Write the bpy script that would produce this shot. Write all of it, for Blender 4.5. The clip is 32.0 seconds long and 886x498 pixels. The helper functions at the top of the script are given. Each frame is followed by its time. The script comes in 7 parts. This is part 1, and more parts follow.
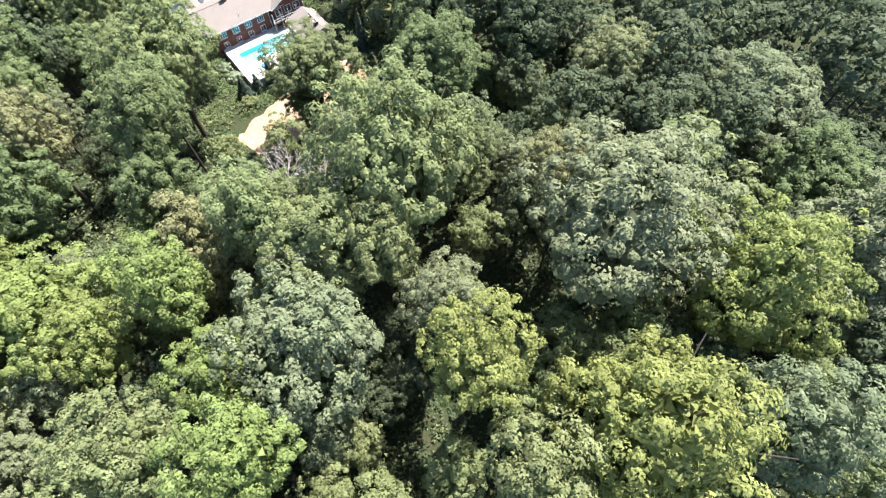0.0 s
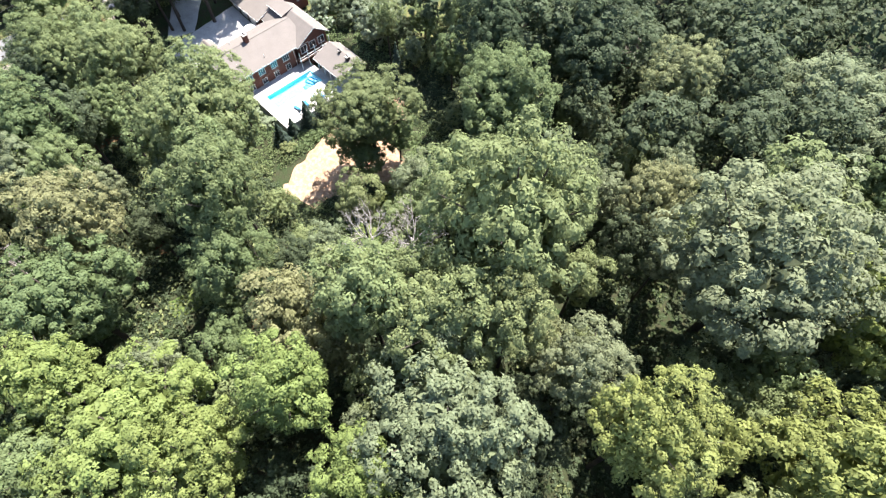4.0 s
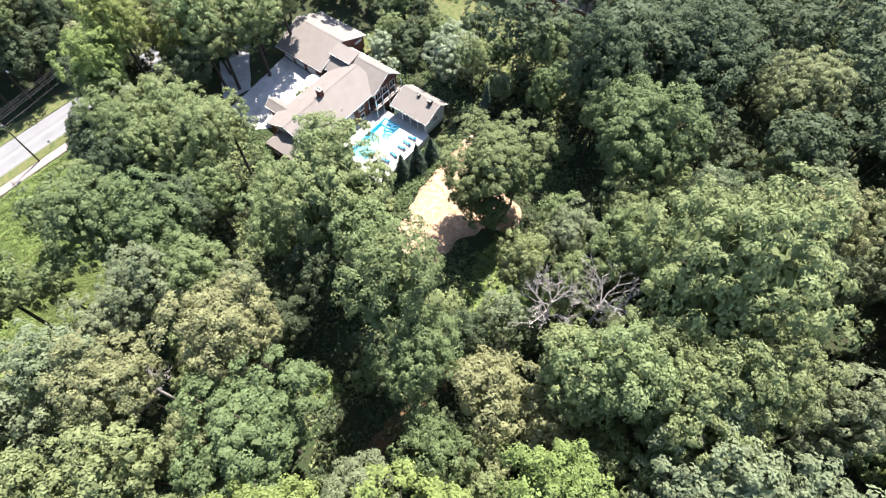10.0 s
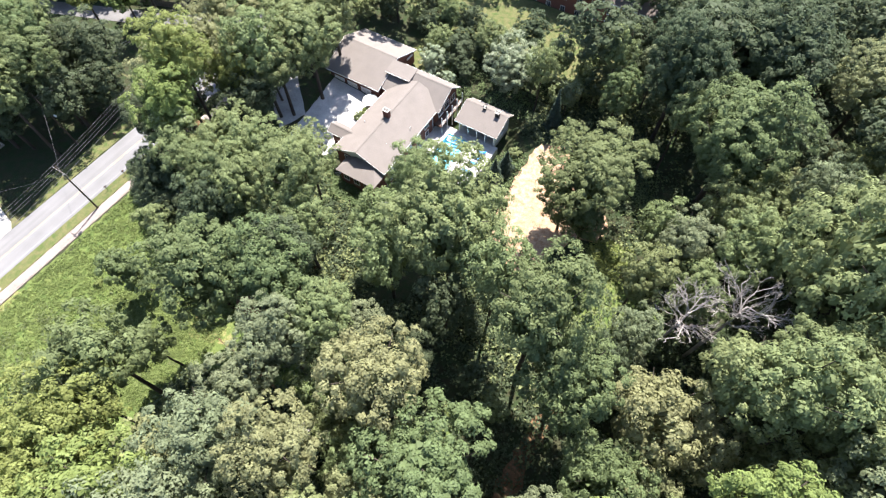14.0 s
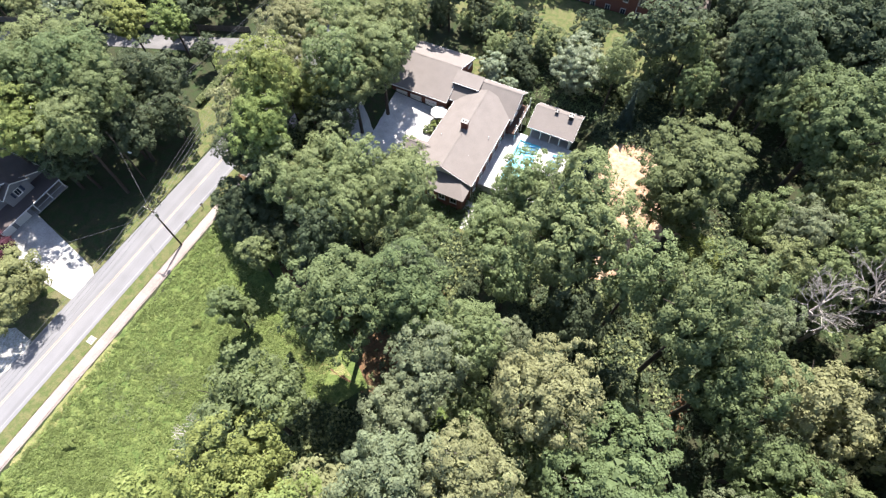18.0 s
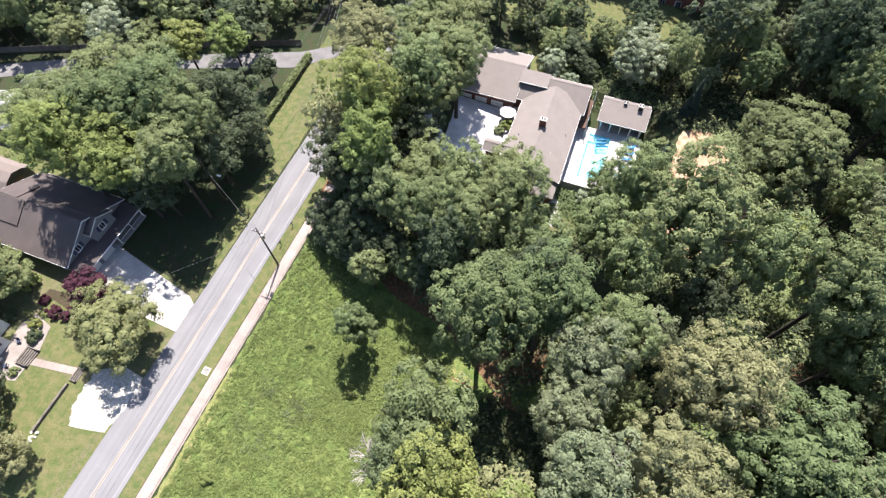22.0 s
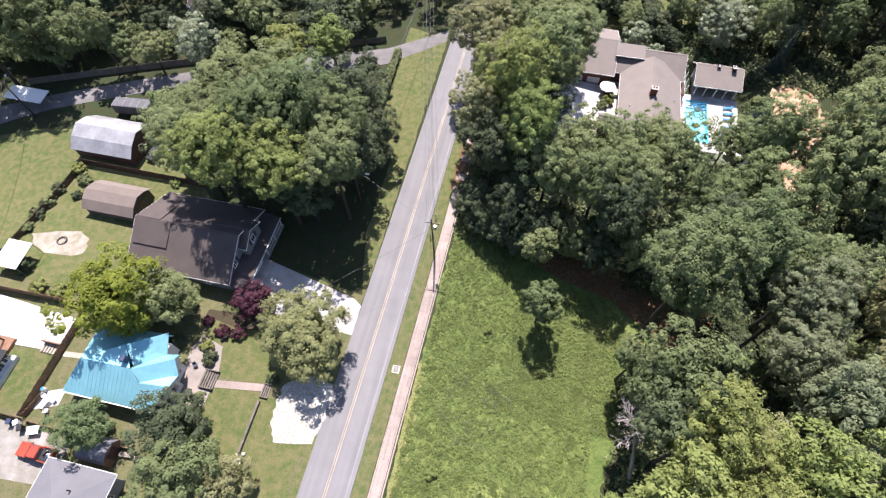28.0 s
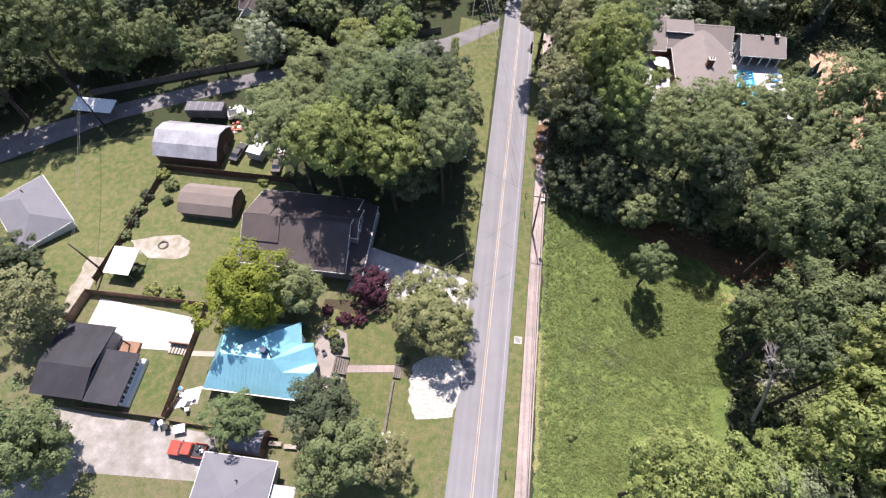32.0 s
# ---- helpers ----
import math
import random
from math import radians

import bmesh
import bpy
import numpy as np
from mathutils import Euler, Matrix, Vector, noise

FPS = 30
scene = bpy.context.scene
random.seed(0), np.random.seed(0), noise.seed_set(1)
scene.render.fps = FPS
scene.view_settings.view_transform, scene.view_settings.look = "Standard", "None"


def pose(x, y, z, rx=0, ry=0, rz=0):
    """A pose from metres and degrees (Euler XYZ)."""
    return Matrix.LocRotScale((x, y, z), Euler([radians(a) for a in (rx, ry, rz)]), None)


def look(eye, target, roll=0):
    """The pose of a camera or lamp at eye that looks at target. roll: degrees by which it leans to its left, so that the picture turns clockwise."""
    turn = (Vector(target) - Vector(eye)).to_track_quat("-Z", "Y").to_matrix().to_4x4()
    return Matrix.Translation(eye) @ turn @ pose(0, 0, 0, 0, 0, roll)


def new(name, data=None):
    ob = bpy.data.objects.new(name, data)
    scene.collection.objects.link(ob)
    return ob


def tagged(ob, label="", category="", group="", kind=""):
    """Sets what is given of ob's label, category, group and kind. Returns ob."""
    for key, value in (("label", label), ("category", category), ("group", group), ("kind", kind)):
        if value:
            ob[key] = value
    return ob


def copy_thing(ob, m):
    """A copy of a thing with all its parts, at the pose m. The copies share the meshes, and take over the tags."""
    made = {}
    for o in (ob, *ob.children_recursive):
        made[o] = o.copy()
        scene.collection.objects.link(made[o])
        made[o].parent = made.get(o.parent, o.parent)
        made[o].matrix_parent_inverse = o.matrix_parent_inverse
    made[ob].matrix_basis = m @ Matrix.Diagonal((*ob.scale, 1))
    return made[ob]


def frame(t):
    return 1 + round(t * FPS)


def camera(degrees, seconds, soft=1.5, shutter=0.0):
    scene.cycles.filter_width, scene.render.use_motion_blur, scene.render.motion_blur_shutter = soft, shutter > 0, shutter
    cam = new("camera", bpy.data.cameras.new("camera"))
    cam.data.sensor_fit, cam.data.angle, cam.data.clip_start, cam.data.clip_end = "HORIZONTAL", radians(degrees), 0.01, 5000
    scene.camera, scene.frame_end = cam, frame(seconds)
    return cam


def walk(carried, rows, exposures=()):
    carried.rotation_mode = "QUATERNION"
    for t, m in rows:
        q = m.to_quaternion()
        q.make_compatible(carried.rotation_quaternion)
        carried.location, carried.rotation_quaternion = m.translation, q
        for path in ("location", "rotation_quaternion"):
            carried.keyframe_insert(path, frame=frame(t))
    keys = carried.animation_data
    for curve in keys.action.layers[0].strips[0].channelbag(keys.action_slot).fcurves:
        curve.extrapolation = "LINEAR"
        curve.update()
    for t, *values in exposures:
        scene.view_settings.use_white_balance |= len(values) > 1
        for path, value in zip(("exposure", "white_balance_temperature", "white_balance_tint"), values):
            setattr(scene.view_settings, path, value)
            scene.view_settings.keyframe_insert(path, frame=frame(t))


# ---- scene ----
cam = camera(81.3, 32.0, soft=1.28)
METRES, EYE, TILT, LEAN, TURN = 175.0, 78.0, -60.4, 0.7, 52.1
ROWS = [
    (0.0, 0.0, 0.0, 0.0, 0.0, 0.0, -0.0),
    (0.5, -0.0133, 0.0038, 0.0065, -0.41, -0.01, 0.63),
    (1.0, -0.0254, 0.0073, 0.0126, -0.72, 0.01, 1.29),
    (1.5, -0.039, 0.0114, 0.0194, -1.12, 0.0, 2.01),
    (2.0, -0.0526, 0.0153, 0.0256, -1.53, -0.01, 2.72),
    (2.5, -0.0659, 0.0192, 0.0322, -1.89, -0.03, 3.41),
    (3.0, -0.0793, 0.0233, 0.0384, -2.26, 0.01, 4.1),
    (3.5, -0.0926, 0.0275, 0.0449, -2.65, -0.07, 4.8),
    (5.5, -0.1467, 0.0436, 0.0713, -4.19, -0.27, 7.39),
    (6.0, -0.1601, 0.0473, 0.0779, -4.62, -0.33, 8.08),
    (6.5, -0.1737, 0.0507, 0.0844, -4.99, -0.35, 8.69),
    (7.0, -0.1872, 0.0542, 0.0913, -5.34, -0.45, 9.25),
    (7.5, -0.201, 0.0577, 0.098, -5.71, -0.48, 9.84),
    (8.0, -0.2147, 0.061, 0.1052, -6.06, -0.55, 10.45),
    (8.5, -0.2285, 0.0647, 0.1118, -6.38, -0.56, 11.13),
    (9.0, -0.2427, 0.0686, 0.1189, -6.77, -0.66, 11.71),
    (9.5, -0.2564, 0.0723, 0.1255, -7.12, -0.67, 12.32),
    (10.0, -0.2701, 0.0759, 0.1323, -7.47, -0.71, 12.97),
    (10.5, -0.2836, 0.0798, 0.1389, -7.81, -0.77, 13.62),
    (11.0, -0.2974, 0.0838, 0.1453, -8.17, -0.85, 14.22),
    (11.5, -0.311, 0.0881, 0.1517, -8.5, -0.91, 14.83),
    (12.0, -0.3249, 0.0924, 0.1581, -8.92, -1.02, 15.49),
    (12.5, -0.3388, 0.0965, 0.1644, -9.37, -1.15, 16.11),
    (13.0, -0.3524, 0.1007, 0.1706, -9.78, -1.24, 16.72),
    (13.5, -0.3659, 0.1048, 0.1769, -10.16, -1.35, 17.31),
    (14.0, -0.3796, 0.1087, 0.1836, -10.53, -1.45, 17.83),
    (14.5, -0.3931, 0.1123, 0.1902, -10.88, -1.51, 18.4),
    (16.5, -0.4471, 0.1269, 0.2175, -12.35, -1.99, 20.75),
    (17.0, -0.461, 0.131, 0.2243, -12.75, -2.15, 21.36),
    (17.5, -0.4749, 0.135, 0.2312, -13.15, -2.28, 21.92),
    (18.0, -0.4887, 0.1393, 0.2373, -13.46, -2.34, 22.5),
    (18.5, -0.5026, 0.1436, 0.2441, -13.85, -2.49, 23.04),
    (19.0, -0.5164, 0.1479, 0.2505, -14.27, -2.65, 23.67),
    (19.5, -0.5302, 0.1516, 0.2571, -14.7, -2.8, 24.25),
    (20.0, -0.5438, 0.1555, 0.2637, -15.18, -2.95, 24.78),
    (20.5, -0.5576, 0.1591, 0.2702, -15.55, -3.05, 25.4),
    (21.0, -0.5712, 0.1626, 0.2775, -15.97, -3.27, 26.0),
    (21.5, -0.585, 0.1662, 0.2843, -16.43, -3.44, 26.57),
    (22.0, -0.5987, 0.1703, 0.2911, -16.83, -3.58, 27.21),
    (22.5, -0.6124, 0.1747, 0.2978, -17.2, -3.72, 27.85),
    (23.0, -0.6259, 0.1793, 0.3042, -17.54, -3.83, 28.45),
    (23.5, -0.6395, 0.184, 0.3107, -17.97, -4.04, 29.0),
    (24.0, -0.6529, 0.1887, 0.3169, -18.4, -4.2, 29.56),
    (24.5, -0.6665, 0.193, 0.3233, -18.86, -4.43, 30.13),
    (25.0, -0.6801, 0.1969, 0.3298, -19.29, -4.65, 30.62),
    (25.5, -0.6926, 0.2006, 0.3357, -19.66, -4.81, 31.13),
    (27.5, -0.7466, 0.2186, 0.3623, -21.29, -5.6, 33.17),
    (28.0, -0.7601, 0.2226, 0.3693, -21.9, -6.03, 33.74),
    (28.5, -0.7734, 0.2258, 0.3766, -22.48, -6.33, 34.22),
    (29.0, -0.7869, 0.2287, 0.384, -23.03, -6.58, 34.71),
    (29.5, -0.8008, 0.2318, 0.3913, -23.49, -6.83, 35.24),
    (30.0, -0.8146, 0.2354, 0.3985, -23.93, -7.1, 35.81),
    (30.5, -0.8284, 0.2394, 0.4051, -24.36, -7.37, 36.35),
    (31.0, -0.8421, 0.2432, 0.4118, -24.86, -7.67, 36.87),
    (31.5, -0.8559, 0.2473, 0.4184, -25.37, -7.98, 37.43),
    (32.0, -0.8692, 0.2508, 0.4251, -25.85, -8.28, 37.92),
]
walk(cam, [(t, pose(0, 0, EYE, TILT, LEAN, TURN) @ pose(METRES * x, METRES * y, METRES * z, 90 + pitch, roll, yaw)) for t, x, y, z, yaw, pitch, roll in ROWS],
     exposures=[(0.0, 2.14, 6500, 10), (16.0, 1.97, 6500, 12), (25.0, 1.62, 6500, 17), (32.0, 1.39, 6500, 22)])

# ---- sky and sun ----
SUN_DIR = Vector((-0.115, 0.485, 0.867)).normalized()
world = bpy.data.worlds.new("world")
scene.world = world
world.use_nodes = True
wn = world.node_tree
sky = wn.nodes.new("ShaderNodeTexSky")
sky.sky_type = "NISHITA"
sky.sun_disc = False
sky.sun_elevation = math.asin(SUN_DIR.z)
sky.sun_rotation = math.atan2(SUN_DIR.x, SUN_DIR.y)
sky.air_density, sky.dust_density = 1.0, 0.7
back = wn.nodes["Background"]
back.inputs["Strength"].default_value = 0.087
wn.links.new(sky.outputs["Color"], back.inputs["Color"])
sun_data = bpy.data.lights.new("sun", "SUN")
sun_data.energy, sun_data.angle, sun_data.color = 4.65, radians(0.53), (1.0, 0.955, 0.88)
sun = new("sun", sun_data)
sun.matrix_world = look(SUN_DIR * 300, (0, 0, 0))


# ---- materials ----
def mat(name, colour, rough=0.8, metal=0.0, grain=8.0, vary=0.25, coarse=0.4, vary2=0.25, bump=0.15, bump_scale=20.0, spec=0.3):
    """A surface with variation at two scales and a fine relief."""
    m = bpy.data.materials.new(name)
    m.use_nodes = True
    n, l = m.node_tree.nodes, m.node_tree.links
    p = n["Principled BSDF"]
    geo = n.new("ShaderNodeNewGeometry")
    info = n.new("ShaderNodeObjectInfo")
    fine, wide = n.new("ShaderNodeTexNoise"), n.new("ShaderNodeTexNoise")
    fine.inputs["Scale"].default_value, fine.inputs["Detail"].default_value = grain, 6
    wide.inputs["Scale"].default_value, wide.inputs["Detail"].default_value = coarse, 4
    for t in (fine, wide):
        l.new(geo.outputs["Position"], t.inputs["Vector"])
    r1, r2 = n.new("ShaderNodeMapRange"), n.new("ShaderNodeMapRange")
    for r, t, v in ((r1, fine, vary), (r2, wide, vary2)):
        r.inputs["From Min"].default_value, r.inputs["From Max"].default_value = 0.25, 0.75
        r.inputs["To Min"].default_value, r.inputs["To Max"].default_value = 1 - v, 1 + v
        l.new(t.outputs["Fac"], r.inputs["Value"])
    mul = n.new("ShaderNodeMath")
    mul.operation = "MULTIPLY"
    l.new(r1.outputs[0], mul.inputs[0])
    l.new(r2.outputs[0], mul.inputs[1])
    each = n.new("ShaderNodeMapRange")
    each.inputs["To Min"].default_value, each.inputs["To Max"].default_value = 0.9, 1.1
    l.new(info.outputs["Random"], each.inputs["Value"])
    mul2 = n.new("ShaderNodeMath")
    mul2.operation = "MULTIPLY"
    l.new(mul.outputs[0], mul2.inputs[0])
    l.new(each.outputs[0], mul2.inputs[1])
    mix = n.new("ShaderNodeVectorMath")
    mix.operation = "SCALE"
    mix.inputs[0].default_value = colour
    l.new(mul2.outputs[0], mix.inputs["Scale"])
    l.new(mix.outputs[0], p.inputs["Base Color"])
    p.inputs["Roughness"].default_value, p.inputs["Metallic"].default_value = rough, metal
    p.inputs["Specular IOR Level"].default_value = spec
    if bump:
        tex, b = n.new("ShaderNodeTexNoise"), n.new("ShaderNodeBump")
        tex.inputs["Scale"].default_value, tex.inputs["Detail"].default_value = bump_scale, 5
        l.new(geo.outputs["Position"], tex.inputs["Vector"])
        b.inputs["Strength"].default_value, b.inputs["Distance"].default_value = bump, 0.1
        l.new(tex.outputs["Fac"], b.inputs["Height"])
        l.new(b.outputs["Normal"], p.inputs["Normal"])
    return m


def mottled(name, colours, scales=(0.35, 2.5), rough=0.95, bump=0.5, bump_scale=6.0, sharp=0.12, speck=0.4):
    """Ground cover of three colours mingled at two scales."""
    m = bpy.data.materials.new(name)
    m.use_nodes = True
    n, l = m.node_tree.nodes, m.node_tree.links
    p = n["Principled BSDF"]
    geo = n.new("ShaderNodeNewGeometry")
    last = None
    for k, (c, s) in enumerate(zip(colours[1:], scales)):
        t, r, x = n.new("ShaderNodeTexNoise"), n.new("ShaderNodeMapRange"), n.new("ShaderNodeMix")
        t.inputs["Scale"].default_value, t.inputs["Detail"].default_value, t.inputs["Roughness"].default_value = s, 7, 0.62
        l.new(geo.outputs["Position"], t.inputs["Vector"])
        r.inputs["From Min"].default_value, r.inputs["From Max"].default_value = 0.5 - sharp, 0.5 + sharp
        l.new(t.outputs["Fac"], r.inputs["Value"])
        x.data_type = "RGBA"
        l.new(r.outputs[0], x.inputs["Factor"])
        if last is None:
            x.inputs["A"].default_value = (*colours[0], 1)
        else:
            l.new(last, x.inputs["A"])
        x.inputs["B"].default_value = (*c, 1)
        last = x.outputs["Result"]
    fine, r = n.new("ShaderNodeTexNoise"), n.new("ShaderNodeMapRange")
    fine.inputs["Scale"].default_value, fine.inputs["Detail"].default_value = 9.0, 6
    l.new(geo.outputs["Position"], fine.inputs["Vector"])
    r.inputs["From Min"].default_value, r.inputs["From Max"].default_value = 0.25, 0.75
    r.inputs["To Min"].default_value, r.inputs["To Max"].default_value = 1 - speck, 1 + speck
    l.new(fine.outputs["Fac"], r.inputs["Value"])
    sc = n.new("ShaderNodeVectorMath")
    sc.operation = "SCALE"
    l.new(last, sc.inputs[0])
    l.new(r.outputs[0], sc.inputs["Scale"])
    l.new(sc.outputs[0], p.inputs["Base Color"])
    p.inputs["Roughness"].default_value = rough
    p.inputs["Specular IOR Level"].default_value = 0.15
    tex, b = n.new("ShaderNodeTexNoise"), n.new("ShaderNodeBump")
    tex.inputs["Scale"].default_value, tex.inputs["Detail"].default_value = bump_scale, 6
    l.new(geo.outputs["Position"], tex.inputs["Vector"])
    b.inputs["Strength"].default_value, b.inputs["Distance"].default_value = bump, 0.3
    l.new(tex.outputs["Fac"], b.inputs["Height"])
    l.new(b.outputs["Normal"], p.inputs["Normal"])
    return m


def leaf(name, colour, gloss=0.6, thin=0.4, spread=0.13):
    """Leaves: they vary leaf by leaf, clump by clump and tree by tree, and let some light through."""
    m = bpy.data.materials.new(name)
    m.use_nodes = True
    n, l = m.node_tree.nodes, m.node_tree.links
    p, out = n["Principled BSDF"], n["Material Output"]
    geo, info, co = n.new("ShaderNodeNewGeometry"), n.new("ShaderNodeObjectInfo"), n.new("ShaderNodeTexCoord")
    island, tree, tex = n.new("ShaderNodeMapRange"), n.new("ShaderNodeMapRange"), n.new("ShaderNodeTexNoise")
    island.inputs["To Min"].default_value, island.inputs["To Max"].default_value = 1 - spread, 1 + spread
    l.new(geo.outputs["Random Per Island"], island.inputs["Value"])
    tree.inputs["To Min"].default_value, tree.inputs["To Max"].default_value = 0.485, 0.515
    l.new(info.outputs["Random"], tree.inputs["Value"])
    tex.inputs["Scale"].default_value, tex.inputs["Detail"].default_value = 0.45, 3
    l.new(co.outputs["Object"], tex.inputs["Vector"])
    clump = n.new("ShaderNodeMapRange")
    clump.inputs["From Min"].default_value, clump.inputs["From Max"].default_value = 0.3, 0.7
    clump.inputs["To Min"].default_value, clump.inputs["To Max"].default_value = 0.8, 1.2
    l.new(tex.outputs["Fac"], clump.inputs["Value"])
    fleck, small = n.new("ShaderNodeTexNoise"), n.new("ShaderNodeMapRange")
    fleck.inputs["Scale"].default_value, fleck.inputs["Detail"].default_value = 5.0, 2
    l.new(geo.outputs["Position"], fleck.inputs["Vector"])
    small.inputs["From Min"].default_value, small.inputs["From Max"].default_value = 0.34, 0.66
    small.inputs["To Min"].default_value, small.inputs["To Max"].default_value = 0.94, 1.07
    l.new(fleck.outputs["Fac"], small.inputs["Value"])
    both, val = n.new("ShaderNodeMath"), n.new("ShaderNodeMath")
    both.operation = val.operation = "MULTIPLY"
    l.new(island.outputs[0], both.inputs[0])
    l.new(clump.outputs[0], both.inputs[1])
    l.new(both.outputs[0], val.inputs[0])
    l.new(small.outputs[0], val.inputs[1])
    hsv = n.new("ShaderNodeHueSaturation")
    hsv.inputs["Color"].default_value = (*colour, 1)
    l.new(tree.outputs[0], hsv.inputs["Hue"])
    l.new(val.outputs[0], hsv.inputs["Value"])
    l.new(hsv.outputs["Color"], p.inputs["Base Color"])
    p.inputs["Roughness"].default_value, p.inputs["Specular IOR Level"].default_value = gloss, 0.12
    tr, mix = n.new("ShaderNodeBsdfTranslucent"), n.new("ShaderNodeMixShader")
    l.new(hsv.outputs["Color"], tr.inputs["Color"])
    mix.inputs["Fac"].default_value = thin
    l.new(p.outputs[0], mix.inputs[1])
    l.new(tr.outputs[0], mix.inputs[2])
    l.new(mix.outputs[0], out.inputs["Surface"])
    return m


def courses(m, height, depth=0.4, axis="Z", dark=0.82):
    """Adds horizontal joints (shingle or siding courses) of that height to a material, as relief and faint tone."""
    n, l = m.node_tree.nodes, m.node_tree.links
    p = n["Principled BSDF"]
    geo, sep, mod, b = n.new("ShaderNodeNewGeometry"), n.new("ShaderNodeSeparateXYZ"), n.new("ShaderNodeMath"), n.new("ShaderNodeBump")
    l.new(geo.outputs["Position"], sep.inputs[0])
    mod.operation = "FLOORED_MODULO"
    l.new(sep.outputs[axis], mod.inputs[0])
    mod.inputs[1].default_value = height
    b.inputs["Strength"].default_value, b.inputs["Distance"].default_value = depth, height
    l.new(mod.outputs[0], b.inputs["Height"])
    if p.inputs["Normal"].links:
        l.new(p.inputs["Normal"].links[0].from_socket, b.inputs["Normal"])
    l.new(b.outputs["Normal"], p.inputs["Normal"])
    return m



def streaks(m, across, along, amount):
    """Adds long faint bands that run along y, such as wheel tracks and stains."""
    n, l = m.node_tree.nodes, m.node_tree.links
    p = n["Principled BSDF"]
    geo, mp, t, r, sc = n.new("ShaderNodeNewGeometry"), n.new("ShaderNodeMapping"), n.new("ShaderNodeTexNoise"), n.new("ShaderNodeMapRange"), n.new("ShaderNodeVectorMath")
    mp.inputs["Scale"].default_value = (across, along, across)
    l.new(geo.outputs["Position"], mp.inputs["Vector"])
    l.new(mp.outputs[0], t.inputs["Vector"])
    t.inputs["Scale"].default_value, t.inputs["Detail"].default_value = 1.0, 5
    r.inputs["From Min"].default_value, r.inputs["From Max"].default_value = 0.3, 0.7
    r.inputs["To Min"].default_value, r.inputs["To Max"].default_value = 1 - amount, 1 + amount
    l.new(t.outputs["Fac"], r.inputs["Value"])
    sc.operation = "SCALE"
    l.new(p.inputs["Base Color"].links[0].from_socket, sc.inputs[0])
    l.new(r.outputs[0], sc.inputs["Scale"])
    l.new(sc.outputs[0], p.inputs["Base Color"])
    return m


M = {
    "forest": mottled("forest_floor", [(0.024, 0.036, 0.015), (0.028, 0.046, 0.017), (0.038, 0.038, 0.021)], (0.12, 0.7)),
    "lawn": mottled("mown_grass", [(0.054, 0.080, 0.024), (0.074, 0.090, 0.032), (0.112, 0.106, 0.050)], (0.13, 0.9), bump=0.25, bump_scale=14),
    "drylawn": mottled("dry_grass", [(0.066, 0.085, 0.030), (0.084, 0.092, 0.039), (0.116, 0.104, 0.060)], (0.2, 1.0), bump=0.25, bump_scale=14),
    "meadow": mottled("meadow_weeds", [(0.098, 0.132, 0.037), (0.132, 0.154, 0.052), (0.062, 0.094, 0.027)], (0.09, 0.8), bump=0.9, bump_scale=2.2),
    "dirt": mottled("bare_clay", [(0.37, 0.258, 0.178), (0.42, 0.31, 0.222), (0.28, 0.168, 0.105)], (0.3, 1.2), bump=0.4, bump_scale=5, speck=0.2),
    "dry_grass": mottled("straw_grass", [(0.175, 0.172, 0.068), (0.215, 0.196, 0.092), (0.125, 0.145, 0.047)], (0.3, 1.6), bump=0.9, bump_scale=4),
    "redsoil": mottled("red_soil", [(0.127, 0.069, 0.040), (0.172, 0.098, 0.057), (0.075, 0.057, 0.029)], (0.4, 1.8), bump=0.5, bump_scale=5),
    "pale_dirt": mottled("pale_worn_dirt", [(0.285, 0.250, 0.225), (0.330, 0.298, 0.272), (0.160, 0.150, 0.100)], (0.25, 0.9), bump=0.3, bump_scale=9, speck=0.2, sharp=0.2),
    "mulch": mottled("garden_mulch", [(0.050, 0.034, 0.025), (0.066, 0.045, 0.032), (0.040, 0.040, 0.022)], (0.4, 1.8), bump=0.5, bump_scale=5),
    "gravel": mottled("pale_gravel", [(0.40, 0.38, 0.36), (0.46, 0.445, 0.425), (0.25, 0.235, 0.20)], (0.5, 3.0), bump=0.4, bump_scale=16, speck=0.22),
    "gravel_lot": mottled("gravel_lot", [(0.235, 0.222, 0.212), (0.305, 0.288, 0.275), (0.150, 0.142, 0.118)], (0.16, 0.5), bump=0.3, bump_scale=10, speck=0.18, sharp=0.2),
    "asphalt": mat("worn_asphalt", (0.167, 0.164, 0.172), 0.9, grain=24, vary=0.12, coarse=0.25, vary2=0.09, bump=0.2, bump_scale=60),
    "asphalt_old": mat("old_lane", (0.118, 0.113, 0.114), 0.9, grain=10, vary=0.2, coarse=0.4, vary2=0.25),
    "concrete": mat("concrete", (0.354, 0.333, 0.313), 0.85, grain=6, vary=0.12, coarse=0.5, vary2=0.12, bump=0.1),
    "slab": mat("pale_concrete", (0.385, 0.370, 0.362), 0.85, grain=4, vary=0.14, coarse=0.5, vary2=0.2, bump=0.1),
    "pinkwalk": mat("sidewalk_concrete", (0.245, 0.202, 0.183), 0.9, grain=5, vary=0.15, coarse=0.3, vary2=0.15),
    "white": mat("white_paint", (0.679, 0.679, 0.670), 0.55, grain=5, vary=0.05, vary2=0.06, bump=0.03),
    "yellow_line": mat("yellow_road_paint", (0.316, 0.259, 0.196), 0.85, grain=14, vary=0.25, vary2=0.25),
    "white_line": mat("white_road_paint", (0.207, 0.207, 0.213), 0.85, grain=14, vary=0.25, vary2=0.25),
